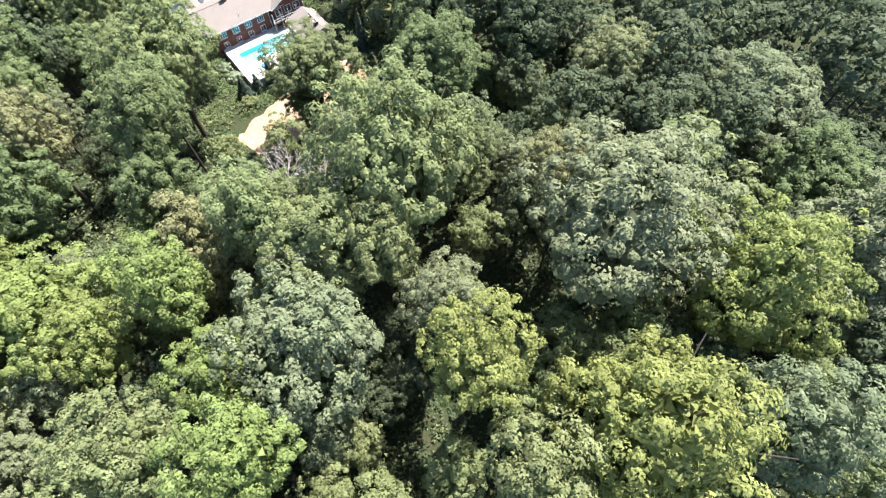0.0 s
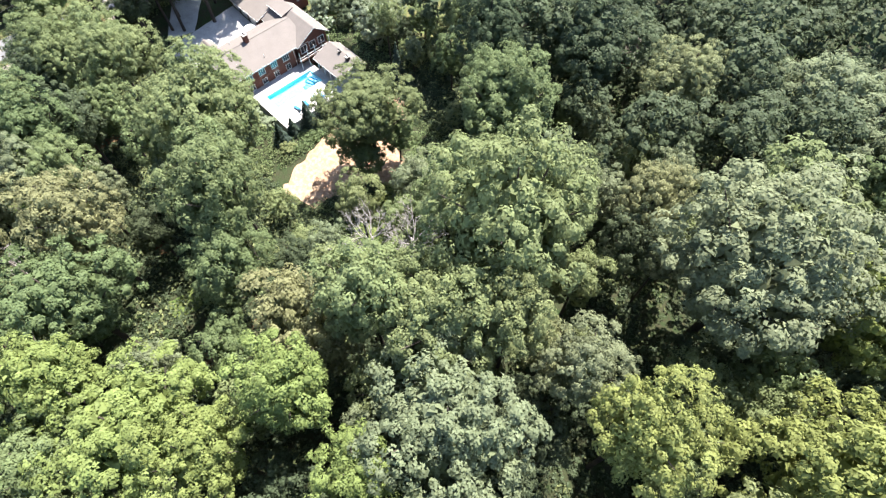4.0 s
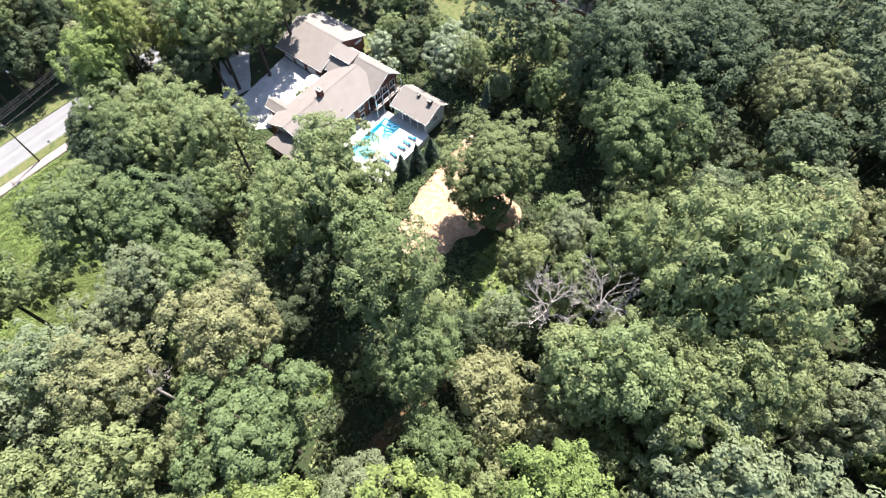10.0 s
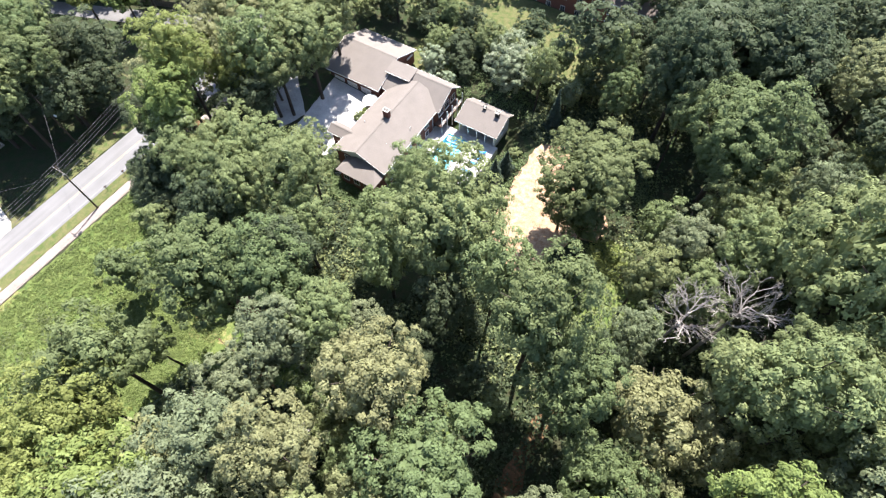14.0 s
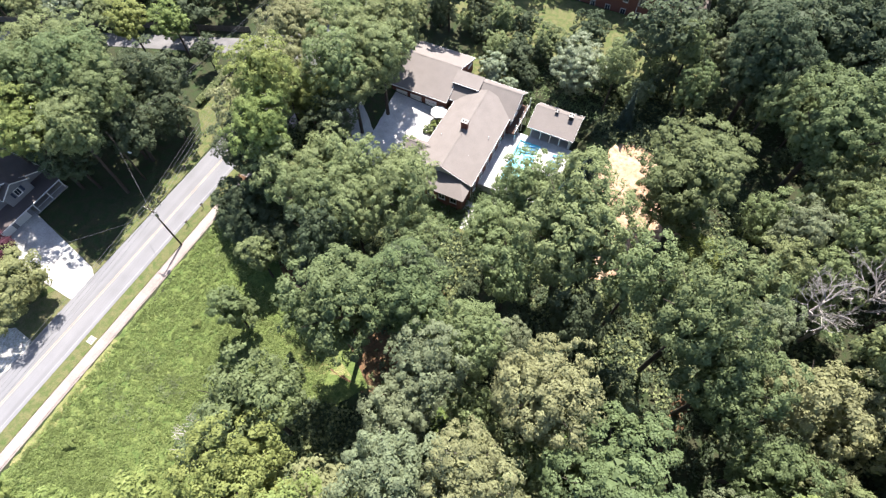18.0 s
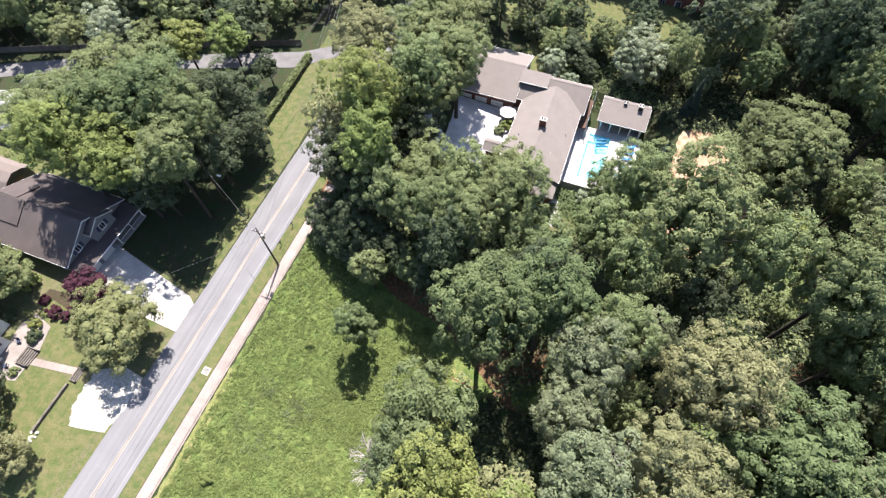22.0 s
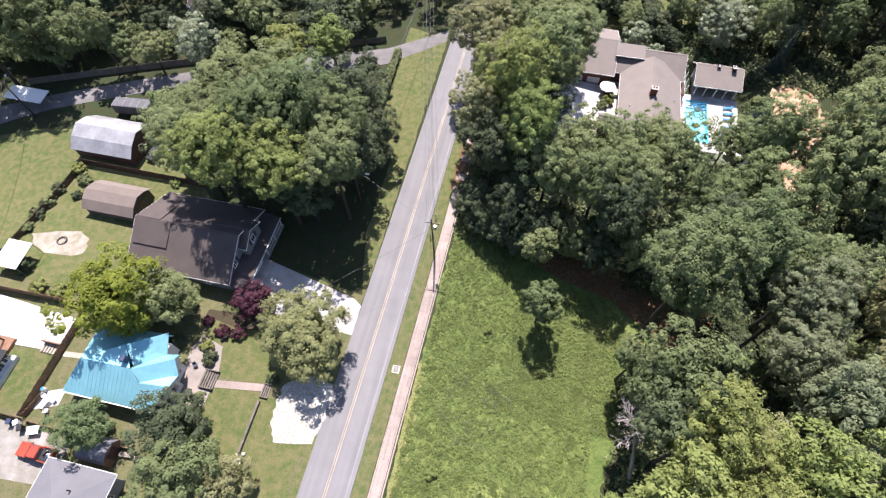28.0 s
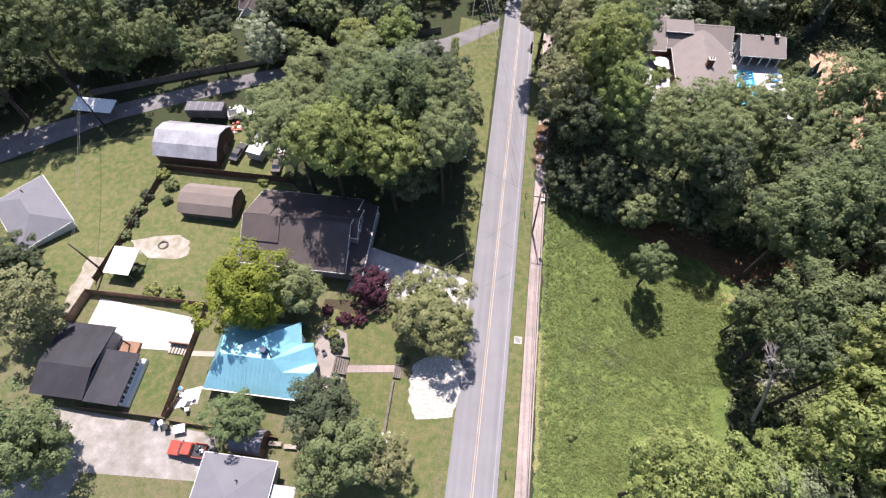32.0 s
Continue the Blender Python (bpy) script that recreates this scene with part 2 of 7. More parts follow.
    "shingle": courses(mat("beige_shingles", (0.161, 0.141, 0.131), 0.9, grain=14, vary=0.14, coarse=0.5, vary2=0.07, bump=0.3, bump_scale=30), 0.07, 0.25),
    "brown_shingle": courses(mat("brown_shingles", (0.072, 0.059, 0.057), 0.9, grain=14, vary=0.16, coarse=0.5, vary2=0.08, bump=0.3, bump_scale=30), 0.07, 0.25),
    "brown_light": courses(mat("faded_shingles", (0.109, 0.089, 0.082), 0.9, grain=14, vary=0.16, coarse=0.5, vary2=0.08, bump=0.3, bump_scale=30), 0.07, 0.25),
    "grey_shingle": courses(mat("grey_shingles", (0.124, 0.124, 0.138), 0.9, grain=14, vary=0.14, coarse=0.6, vary2=0.07, bump=0.3, bump_scale=30), 0.07, 0.25),
    "tan_shingle": courses(mat("tan_shingles", (0.144, 0.118, 0.106), 0.9, grain=14, vary=0.15, coarse=0.6, vary2=0.1, bump=0.3, bump_scale=30), 0.07, 0.25),
    "dark_roof": mat("dark_membrane_roof", (0.020, 0.020, 0.025), 0.75, grain=5, vary=0.2, coarse=0.4, vary2=0.25, bump=0.1),
    "blue_metal": mat("blue_metal_roof", (0.19, 0.43, 0.50), 0.45, 0.40, grain=2, vary=0.06, coarse=0.4, vary2=0.10, bump=0.03, spec=0.5),
    "white_metal": mat("white_metal_roof", (0.27, 0.27, 0.285), 0.45, 0.2, grain=2, vary=0.10, coarse=0.35, vary2=0.22, bump=0.05, spec=0.5),
    "brick": courses(mat("red_brick", (0.155, 0.066, 0.049), 0.9, grain=12, vary=0.3, coarse=0.7, vary2=0.15, bump=0.3, bump_scale=25), 0.075, 0.3),
    "siding": courses(mat("grey_siding", (0.207, 0.213, 0.230), 0.7, grain=5, vary=0.06, vary2=0.06), 0.15, 0.3),
    "white_siding": courses(mat("white_siding", (0.612, 0.612, 0.603), 0.65, grain=5, vary=0.05, vary2=0.06), 0.15, 0.3),
    "brown_wood": mat("brown_boards", (0.075, 0.043, 0.032), 0.85, grain=9, vary=0.3, coarse=0.8, vary2=0.25),
    "fence_wood": mat("fence_boards", (0.180, 0.104, 0.068), 0.85, grain=9, vary=0.3, coarse=0.8, vary2=0.25),
    "grey_wood": mat("weathered_boards", (0.115, 0.101, 0.089), 0.9, grain=9, vary=0.3, coarse=0.8, vary2=0.25),
    "pole": mat("creosoted_pole", (0.057, 0.046, 0.037), 0.9, grain=9, vary=0.3),
    "bark": mat("bark", (0.049, 0.039, 0.032), 0.95, grain=6, vary=0.35, bump=0.6, bump_scale=12),
    "dead": mat("bleached_branch", (0.33, 0.30, 0.29), 0.95, grain=6, vary=0.25, bump=0.4),
    "metal": mat("galvanised_metal", (0.259, 0.265, 0.270), 0.4, 0.8, grain=4, vary=0.1),
    "black": mat("black_plastic", (0.020, 0.020, 0.022), 0.5, grain=4, vary=0.15),
    "wire": mat("cable", (0.088, 0.088, 0.096), 0.5, grain=4, vary=0.1),
    "pool_tile": mat("pool_lining", (0.128, 0.464, 0.592), 0.5, grain=3, vary=0.05, vary2=0.08),
    "blue_plastic": mat("blue_cushion", (0.029, 0.161, 0.316), 0.6, grain=5, vary=0.1),
    "red_paint": mat("red_car_paint", (0.287, 0.049, 0.029), 0.3, grain=3, vary=0.05, spec=0.6),
    "navy": mat("navy_plastic", (0.029, 0.040, 0.081), 0.5, grain=4, vary=0.1),
    "tarp": mat("grey_tarp", (0.085, 0.085, 0.095), 0.7, grain=4, vary=0.15, coarse=0.8, vary2=0.25, bump=0.3, bump_scale=5),
    "paving": mat("brown_paving", (0.20, 0.175, 0.16), 0.9, grain=7, vary=0.2, coarse=0.6, vary2=0.15),
    "stone": mat("pale_stone", (0.299, 0.259, 0.218), 0.9, grain=5, vary=0.25, vary2=0.2, bump=0.4),
}
streaks(M["asphalt"], 0.9, 0.03, 0.10)
streaks(M["white_metal"], 0.8, 0.12, 0.16)
streaks(M["pinkwalk"], 2.0, 0.15, 0.10)
streaks(M["dark_roof"], 0.6, 0.2, 0.18)
streaks(M["brown_shingle"], 0.5, 0.2, 0.10)
glass = bpy.data.materials.new("window_glass")
glass.use_nodes = True
gp = glass.node_tree.nodes["Principled BSDF"]
gp.inputs["Base Color"].default_value = (0.03, 0.035, 0.045, 1)
gp.inputs["Roughness"].default_value, gp.inputs["Specular IOR Level"].default_value = 0.08, 0.8
water = bpy.data.materials.new("pool_water")
water.use_nodes = True
wp = water.node_tree.nodes["Principled BSDF"]
wp.inputs["Base Color"].default_value = (0.62, 0.93, 0.98, 1)
wp.inputs["Roughness"].default_value, wp.inputs["IOR"].default_value, wp.inputs["Transmission Weight"].default_value = 0.12, 1.33, 1.0
wave, ripple = water.node_tree.nodes.new("ShaderNodeTexNoise"), water.node_tree.nodes.new("ShaderNodeBump")
wave.inputs["Scale"].default_value, wave.inputs["Detail"].default_value = 2.2, 4
ripple.inputs["Strength"].default_value, ripple.inputs["Distance"].default_value = 0.55, 0.12
water.node_tree.links.new(wave.outputs["Fac"], ripple.inputs["Height"])
water.node_tree.links.new(ripple.outputs["Normal"], wp.inputs["Normal"])
M["glass"], M["water"] = glass, water
LEAF = {
    "g": leaf("leaf_mid_green", (0.178, 0.211, 0.097)),
    "p": leaf("leaf_grey_green", (0.176, 0.204, 0.118)),
    "y": leaf("leaf_yellow_green", (0.204, 0.235, 0.079)),
    # d: dark foliage; also carries the shade of far crowns and understory in its colour
    "d": leaf("leaf_dark_and_shaded", (0.078, 0.100, 0.056)),
    "o": leaf("leaf_olive", (0.210, 0.220, 0.112)),
    "m": leaf("leaf_glossy", (0.244, 0.286, 0.187), gloss=0.25),
    "w": leaf("leaf_golden_olive", (0.182, 0.200, 0.034)),
    "b": leaf("leaf_birch", (0.203, 0.216, 0.099)),
    "s": leaf("leaf_sparse", (0.133, 0.162, 0.084)),
    "r": leaf("leaf_dark_red", (0.073, 0.028, 0.039)),
    "c": leaf("leaf_conifer", (0.061, 0.087, 0.067)),
    "l": leaf("leaf_light_green", (0.191, 0.231, 0.078)),
    "k": leaf("leaf_deep_green", (0.135, 0.169, 0.077)),
    "weed": leaf("leaf_weed", (0.166, 0.204, 0.070), spread=0.25),
}


# ---- mesh helpers ----
def link(name, bm, material, parent=None, label="", smooth=False):
    me = bpy.data.meshes.new(name)
    bm.normal_update()
    bm.to_mesh(me)
    bm.free()
    if material:
        me.materials.append(material)
    if smooth:
        me.polygons.foreach_set("use_smooth", [True] * len(me.polygons))
    ob = new(name, me)
    ob.parent = parent
    if label:
        ob["label"] = label
    return ob


def part(name, bm, material, parent, label="", smooth=False):
    return link(name, bm, material, parent, label, smooth)


def thing(name, x, y, z, rz=0.0, label="", category="", group="", kind=""):
    ob = new(name)
    ob.matrix_basis = pose(x, y, z, 0, 0, rz)
    return tagged(ob, label, category, group, kind)


def raw(verts, faces):
    bm = bmesh.new()
    vs = [bm.verts.new(v) for v in verts]
    for f in faces:
        bm.faces.new([vs[i] for i in f])
    return bm


def box(x0, x1, y0, y1, z0, z1, bevel=0.0, bm=None):
    bm = bm or bmesh.new()
    vs = [bm.verts.new((x, y, z)) for z in (z0, z1) for x, y in ((x0, y0), (x1, y0), (x1, y1), (x0, y1))]
    fs = [bm.faces.new([vs[i] for i in f]) for f in ((3, 2, 1, 0), (4, 5, 6, 7), (0, 1, 5, 4), (1, 2, 6, 5), (2, 3, 7, 6), (3, 0, 4, 7))]
    if bevel:
        bmesh.ops.bevel(bm, geom=list({e for f in fs for e in f.edges}), offset=bevel, segments=2, affect="EDGES")
    return bm


def prism(outline, z0, z1):
    """An upright prism over an outline that runs anticlockwise."""
    k = len(outline)
    return raw([(x, y, z0) for x, y in outline] + [(x, y, z1) for x, y in outline],
               [list(range(k))[::-1], list(range(k, 2 * k))] + [(i, (i + 1) % k, k + (i + 1) % k, k + i) for i in range(k)])


def slab(corners, thick):
    """A sheet of some thickness below a flat or nearly flat outline in space."""
    k = len(corners)
    c = [Vector(p) for p in corners]
    nrm = (c[1] - c[0]).cross(c[2] - c[0]).normalized()
    if nrm.z < 0:
        nrm.negate()
    return raw([tuple(p) for p in c] + [tuple(p - nrm * thick) for p in c],
               [list(range(k)), list(range(k, 2 * k))[::-1]] + [(i, k + i, k + (i + 1) % k, (i + 1) % k) for i in range(k)])


def tube(points, radii, sides=7, bm=None):
    bm = bm or bmesh.new()
    rings = []
    for i, (p, r) in enumerate(zip(points, radii)):
        p = Vector(p)
        a, b = Vector(points[max(0, i - 1)]), Vector(points[min(len(points) - 1, i + 1)])
        d = (b - a).normalized()
        u = d.cross(Vector((0.3, 0.9, 0.1))).normalized()
        v = d.cross(u)
        rings.append([bm.verts.new(p + r * (math.cos(2 * math.pi * k / sides) * u + math.sin(2 * math.pi * k / sides) * v)) for k in range(sides)])
    for a, b in zip(rings, rings[1:]):
        for k in range(sides):
            bm.faces.new((a[k], a[(k + 1) % sides], b[(k + 1) % sides], b[k]))
    bm.faces.new(rings[0][::-1])
    bm.faces.new(rings[-1])
    return bm


def ease(a, b, v):
    u = min(1.0, max(0.0, (v - a) / (b - a)))
    return u * u * (3 - 2 * u)


def ground_z(x, y):
    """The lie of the land: level along the road, rising to the yards, falling into the wooded valley."""
    if x < -164:
        return 0.07 * min(60.0, -164 - x) * (1 - 0.7 * ease(-45, -15, y))
    if x > -150:
        court = ease(-115, -112.6, x) * ease(-95, -98, x) * ease(18, 20.5, y) * ease(46, 43.2, y)
        return -6.5 * (1 - math.exp(-(x + 150) / 25)) * (1 - 0.35 * ease(15, 45, y)) - 2.4 * court
    return 0.0


# ---- ground ----
def axis(lo, hi, step, reach):
    inner = list(np.arange(lo, hi + 0.1, step))
    out = [step * 2.0 ** k * 3 for k in range(1, 12) if step * 2.0 ** k * 3 < reach]
    return [lo - o for o in out[::-1]] + inner + [hi + o for o in out]


def make_ground():
    xs, ys = axis(-300, 60, 2.0, 4000), axis(-130, 170, 2.0, 4000)
    verts = [(x, y, ground_z(x, y)) for y in ys for x in xs]
    w = len(xs)
    faces = [(j * w + i, j * w + i + 1, (j + 1) * w + i + 1, (j + 1) * w + i) for j in range(len(ys) - 1) for i in range(w - 1)]
    me = bpy.data.meshes.new("ground")
    me.from_pydata(verts, [], faces)
    me.materials.append(M["forest"])
    tagged(new("ground", me), "leaf-littered woodland ground with weeds and bare soil", "ground", kind="structure")


def patch(name, outline, material, lift=0.05, wobble=0.0, step=1.0, label="", category="ground", kind="structure", seed=0, soft=0.0):
    """A cover of grass, soil or paving draped over the land; the outline is simple along y."""
    rnd = random.Random(seed)
    lo, hi = min(p[1] for p in outline), max(p[1] for p in outline)
    rows = max(2, int((hi - lo) / step) + 1)
    across = max(3, int((max(p[0] for p in outline) - min(p[0] for p in outline)) / (step * 1.5)) + 1)
    verts, faces = [], []
    for j in range(rows):
        y = lo + (hi - lo) * (0.002 + 0.996 * j / (rows - 1))
        cut = []
        for a, b in zip(outline, outline[1:] + outline[:1]):
            if (a[1] - y) * (b[1] - y) < 0:
                cut.append(a[0] + (b[0] - a[0]) * (y - a[1]) / (b[1] - a[1]))
        x0, x1 = min(cut), max(cut)
        if wobble:
            x0 += wobble * (noise.noise((y * 0.35, seed, 0)) + 0.6 * rnd.uniform(-1, 1))
            x1 += wobble * (noise.noise((y * 0.35, seed + 9, 0)) + 0.6 * rnd.uniform(-1, 1))
        for i in range(across + 3):
            u = min(1, max(0, (i - 1) / across))
            x = x0 + (x1 - x0) * u
            skirt = i == 0 or i == across + 2
            verts.append((x + (0 if not skirt else (-0.02 if i == 0 else 0.02)), y, ground_z(x, y) + (lift if not skirt else -0.3)))
    w = across + 3
    for j in range(rows - 1):
        for i in range(w - 1):
            faces.append((j * w + i, j * w + i + 1, (j + 1) * w + i + 1, (j + 1) * w + i))
    me = bpy.data.meshes.new(name)
    me.from_pydata(verts, [], faces)
    me.materials.append(material)
    return tagged(new(name, me), label, category, kind=kind)


make_ground()
# ---- road, walks and open ground ----
def road_x(y):
    """The slight bend of the road."""
    return 0.012 * (y + 30) - 0.00002 * (y + 30) ** 2


def strip(name, x0, x1, y0, y1, lift, material, label, category="road", step=3.0, parent=None):
    bm = bmesh.new()
    rows, k = [], max(1, int((y1 - y0) / step))
    for j in range(k + 1):
        y = y0 + (y1 - y0) * j / k
        o = road_x(y)
        row = [(x0 + o, -0.35), (x0 + o, lift), (x1 + o, lift), (x1 + o, -0.35)]
        rows.append([bm.verts.new((x, y, z)) for x, z in row])
    for a, b in zip(rows, rows[1:]):
        for i in range(3):
            bm.faces.new((a[i], a[i + 1], b[i + 1], b[i]))
    ob = link(name, bm, material, parent)
    return tagged(ob, label, category, kind="structure") if not parent else ob


road = strip("road", -162.7, -155.6, -140, 160, 0.06, M["asphalt"], "worn light-grey two-lane asphalt road")
for x in (-159.25, -158.95):
    strip("centre_line", x, x + 0.11, -140, 160, 0.066, M["yellow_line"], "faded yellow line", parent=road)
strip("edge_line", -156.25, -156.14, -140, 160, 0.066, M["white_line"], "faded white line", parent=road)
strip("verge", -155.55, -153.35, -140, 60, 0.085, M["lawn"], "strip of mown grass beside the road", "grass")
walkway = tagged(new("sidewalk"), "pinkish concrete pavement beside the verge", "pavement", kind="structure")
mesh_slab = None
for j in range(90):
    y = -100 + 1.52 * j
    if mesh_slab is None:
        mesh_slab = link("paving_slab", box(-0.85, 0.85, -0.757, 0.757, -0.3, 0.0, 0.006), M["pinkwalk"], walkway)
        one = mesh_slab
    else:
        one = new("paving_slab", mesh_slab.data)
        one.parent = walkway
    one.location = (-152.4 + road_x(y), y, 0.1 + 0.004 * math.sin(j * 2.3))
kerb = strip("kerb", -151.45, -151.25, -100, 37, 0.14, M["pinkwalk"], "low concrete kerb along the pavement", "kerb")

patch("meadow", [(-151, -120), (-112, -120), (-116, -70), (-122, -48), (-118, -34), (-112, -24), (-122, -17), (-133, -15), (-142, -9), (-150.6, -7), (-151, -30)],
      M["meadow"], 0.06, 0.5, label="open field of bright green weeds", category="field", seed=1)
patch("dirt_track", [(-87, 10.5), (-79, 12.5), (-78.6, 20), (-75.4, 25.4), (-72.4, 26), (-71.2, 29.6), (-73.4, 33), (-77, 32.4), (-81, 35), (-82.6, 42), (-88, 43.5), (-91.4, 41), (-92, 30), (-91, 22), (-89.6, 15.6)], M["dirt"], 0.07, 0.7, label="bare pale clay clearing", category="bare soil", seed=2)
patch("low_growth", [(-73.6, 20.4), (-66, 20.6), (-64.6, 25), (-66, 28), (-70.6, 28.4), (-72.4, 25)], M["meadow"], 0.075, 0.6, label="sunlit low weeds beside the clay clearing", category="grass", seed=3)
patch("clay_patch", [(-93, -15.6), (-90.4, -15), (-90, -12.4), (-92.6, -12)], M["redsoil"], 0.06, 0.6, label="patch of bare orange clay among the trees", category="bare soil", seed=4)
patch("wood_path", [(-68.2, -22), (-65.2, -21), (-64.8, -9), (-63.6, -2), (-66.4, -1), (-68, -10)], M["redsoil"], 0.06, 0.7, label="strip of bare red soil between the trees", category="bare soil", seed=78)
patch("wood_glade", [(-81, -19), (-76.6, -19.4), (-76.4, -14), (-80.6, -13)], M["meadow"], 0.06, 0.7, label="small patch of weeds in the wood", category="grass", seed=79)
patch("worn_lawn", [(-117.6, 0.5), (-113.6, -1.4), (-113, 5), (-116.4, 8)], M["redsoil"], 0.062, 0.7, label="worn brown soil at the edge of the lawn", category="bare soil", seed=80)
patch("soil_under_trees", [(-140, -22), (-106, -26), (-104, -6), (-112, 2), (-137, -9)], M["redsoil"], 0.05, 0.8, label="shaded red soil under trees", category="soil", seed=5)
patch("clearing_grass", [(-70, 6), (-56, 5), (-54, 16), (-62, 22), (-74, 20)], M["meadow"], 0.055, 0.8, label="small weedy clearing under dead trees", category="grass", seed=6)
patch("glade", [(-109.5, -22.2), (-108.3, -25), (-98, -27.1), (-96.6, -23.3), (-104.6, -19.7)], M["meadow"], 0.07, 0.6, label="small sunlit glade of bright weeds", category="grass", seed=75)
patch("sunny_bank", [(-128, -25.6), (-123, -26.6), (-119, -25.8), (-118.6, -22), (-126, -22.4)], M["dry_grass"], 0.065, 0.9, label="sunlit dry grass at the field edge", category="grass", seed=76)
patch("dry_tuft", [(-118.4, -25), (-115.6, -24.6), (-115.8, -22.8), (-118, -22.6)], M["dry_grass"], 0.068, 0.5, label="sunlit tuft of dry grass under the trees", category="grass", seed=82)
patch("dry_tuft", [(-109.9, -23), (-107.2, -22.8), (-107.4, -20.6), (-109.4, -20.4)], M["dry_grass"], 0.08, 0.5, label="sunlit tuft of dry grass under the trees", category="grass", seed=83)
patch("worn_edge", [(-151.2, -57), (-149.4, -56), (-149.8, -48), (-149.5, -41), (-150.4, -36), (-151.2, -36)], M["dry_grass"], 0.075, 0.35, label="worn earth between pavement and field", category="bare soil", seed=84)
patch("back_lawn", [(-113, -1), (-107, -2), (-104, 9), (-109, 16), (-116, 12)], M["lawn"], 0.05, 0.5, label="small mown lawn beside the house", category="lawn", seed=7)
patch("far_lawn", [(-145, 64), (-92, 56), (-78, 58), (-80, 72), (-100, 82), (-142, 80)], M["lawn"], 0.05, 0.8, label="sunlit lawn beyond the trees", category="lawn", seed=8)
patch("side_lawn", [(-130, 47), (-118, 45), (-116, 54), (-128, 58)], M["lawn"], 0.06, 0.4, label="mown lawn behind the house", category="lawn", seed=9)
patch("driveway", [(-136.5, 15), (-129.5, 14), (-124, 20), (-123.6, 33.5), (-138, 33.5)], M["slab"], 0.07, 0.15, label="pale concrete driveway court", category="driveway", seed=10)
patch("driveway_link", [(-156, 30), (-139, 16), (-137, 22), (-154, 38)], M["slab"], 0.06, 0.2, label="concrete drive to the road", category="driveway", seed=11)
patch("east_lawn", [(-30, 93), (-20, 92), (-18, 106), (-30, 108)], M["lawn"], 0.05, 0.5, label="bright lawn strip between woods", category="lawn", seed=12)

# yards left of the road
patch("yard_ground", [(-262, -95), (-162.8, -95), (-162.8, 10), (-196, 8), (-225, -4), (-262, -20)], M["drylawn"], 0.02, 0.2, step=2.0, label="patchy dry grass of the yards", category="ground", seed=60)
patch("front_lawn", [(-180, -80), (-162.8, -80), (-162.8, -50.6), (-163, -46), (-172.5, -46), (-180.5, -46), (-184, -58)], M["lawn"], 0.05, 0.1, label="mown front lawn", category="lawn", seed=13)
patch("garden_lawn", [(-184, -45.2), (-171, -44.2), (-166, -33), (-171, -31), (-185, -37)], M["lawn"], 0.05, 0.1, label="mown garden lawn with shrubs", category="lawn", seed=14)
patch("yard_lawn", [(-223, -37), (-199, -37), (-199, -12.6), (-222, -12.6)], M["lawn"], 0.05, 0.2, label="mown back yard", category="lawn", seed=15)
patch("big_lawn", [(-262, -48), (-224.5, -44), (-222.6, -12), (-219, -3), (-236, -6), (-262, -18)], M["lawn"], 0.05, 0.4, label="wide mown lawn", category="lawn", seed=16)
patch("barn_grass", [(-224, -12.2), (-196, -12.2), (-196, -2), (-204, 2), (-226, -2)], M["lawn"], 0.055, 0.2, label="grass round the barn", category="lawn", seed=17)
patch("verge_grass", [(-167.5, -20), (-162.8, -27), (-162.8, 38), (-172, 40), (-171.5, 8), (-166.5, 2)], M["lawn"], 0.05, 0.2, label="mown roadside grass", category="lawn", seed=18)
# dark sheet: the trees' shade on this lawn is put into the ground colour
patch("shaded_lawn", [(-183, -24), (-163.2, -27), (-166, -15), (-166, 4), (-171, 9), (-205, 8), (-200, -11)], M["forest"], 0.06, 0.2, label="lawn under big trees, its deep shade put in as dark ground colour", category="ground", seed=19)
patch("drive_grey_house", [(-183, -33), (-172, -33.5), (-162.75, -34), (-162.75, -28.2), (-182.2, -23.8)], M["slab"], 0.07, 0.1, label="pale concrete drive", category="driveway", seed=20)
patch("gravel_bay", [(-168.6, -51.9), (-165.6, -51.4), (-163.4, -50.9), (-162.75, -49.0), (-162.75, -41.8), (-167.2, -41.6), (-169.9, -43.6), (-170.4, -46.4), (-170.0, -49.8)], M["gravel"], 0.07, 0.35, step=0.5, label="white gravel parking bay", category="driveway", seed=21)
patch("patio", [(-220.8, -48), (-204.4, -47), (-204.4, -40.8), (-221, -40.4)], M["slab"], 0.09, 0.1, label="dazzling white concrete patio", category="patio", seed=22)
patch("dog_lawn", [(-214, -56), (-204.4, -56), (-204.4, -47.2), (-214, -48.2)], M["lawn"], 0.055, 0.1, label="small fenced lawn", category="lawn", seed=23)
patch("side_yard", [(-203.2, -56.6), (-180, -57.2), (-180, -52), (-199, -45), (-203.2, -44)], M["drylawn"], 0.05, 0.1, label="dry grass beside the blue-roofed house", category="lawn", seed=24)
patch("gravel_yard", [(-224, -72), (-196, -72), (-195.6, -58), (-204, -57.4), (-221, -57.2)], M["gravel_lot"], 0.06, 1.0, step=0.6, label="dusty gravel yard", category="driveway", seed=25)
patch("rough_grass", [(-216, -90), (-190, -90), (-194, -64), (-212, -64.5)], M["drylawn"], 0.075, 0.6, label="rough dry grass", category="lawn", seed=26)
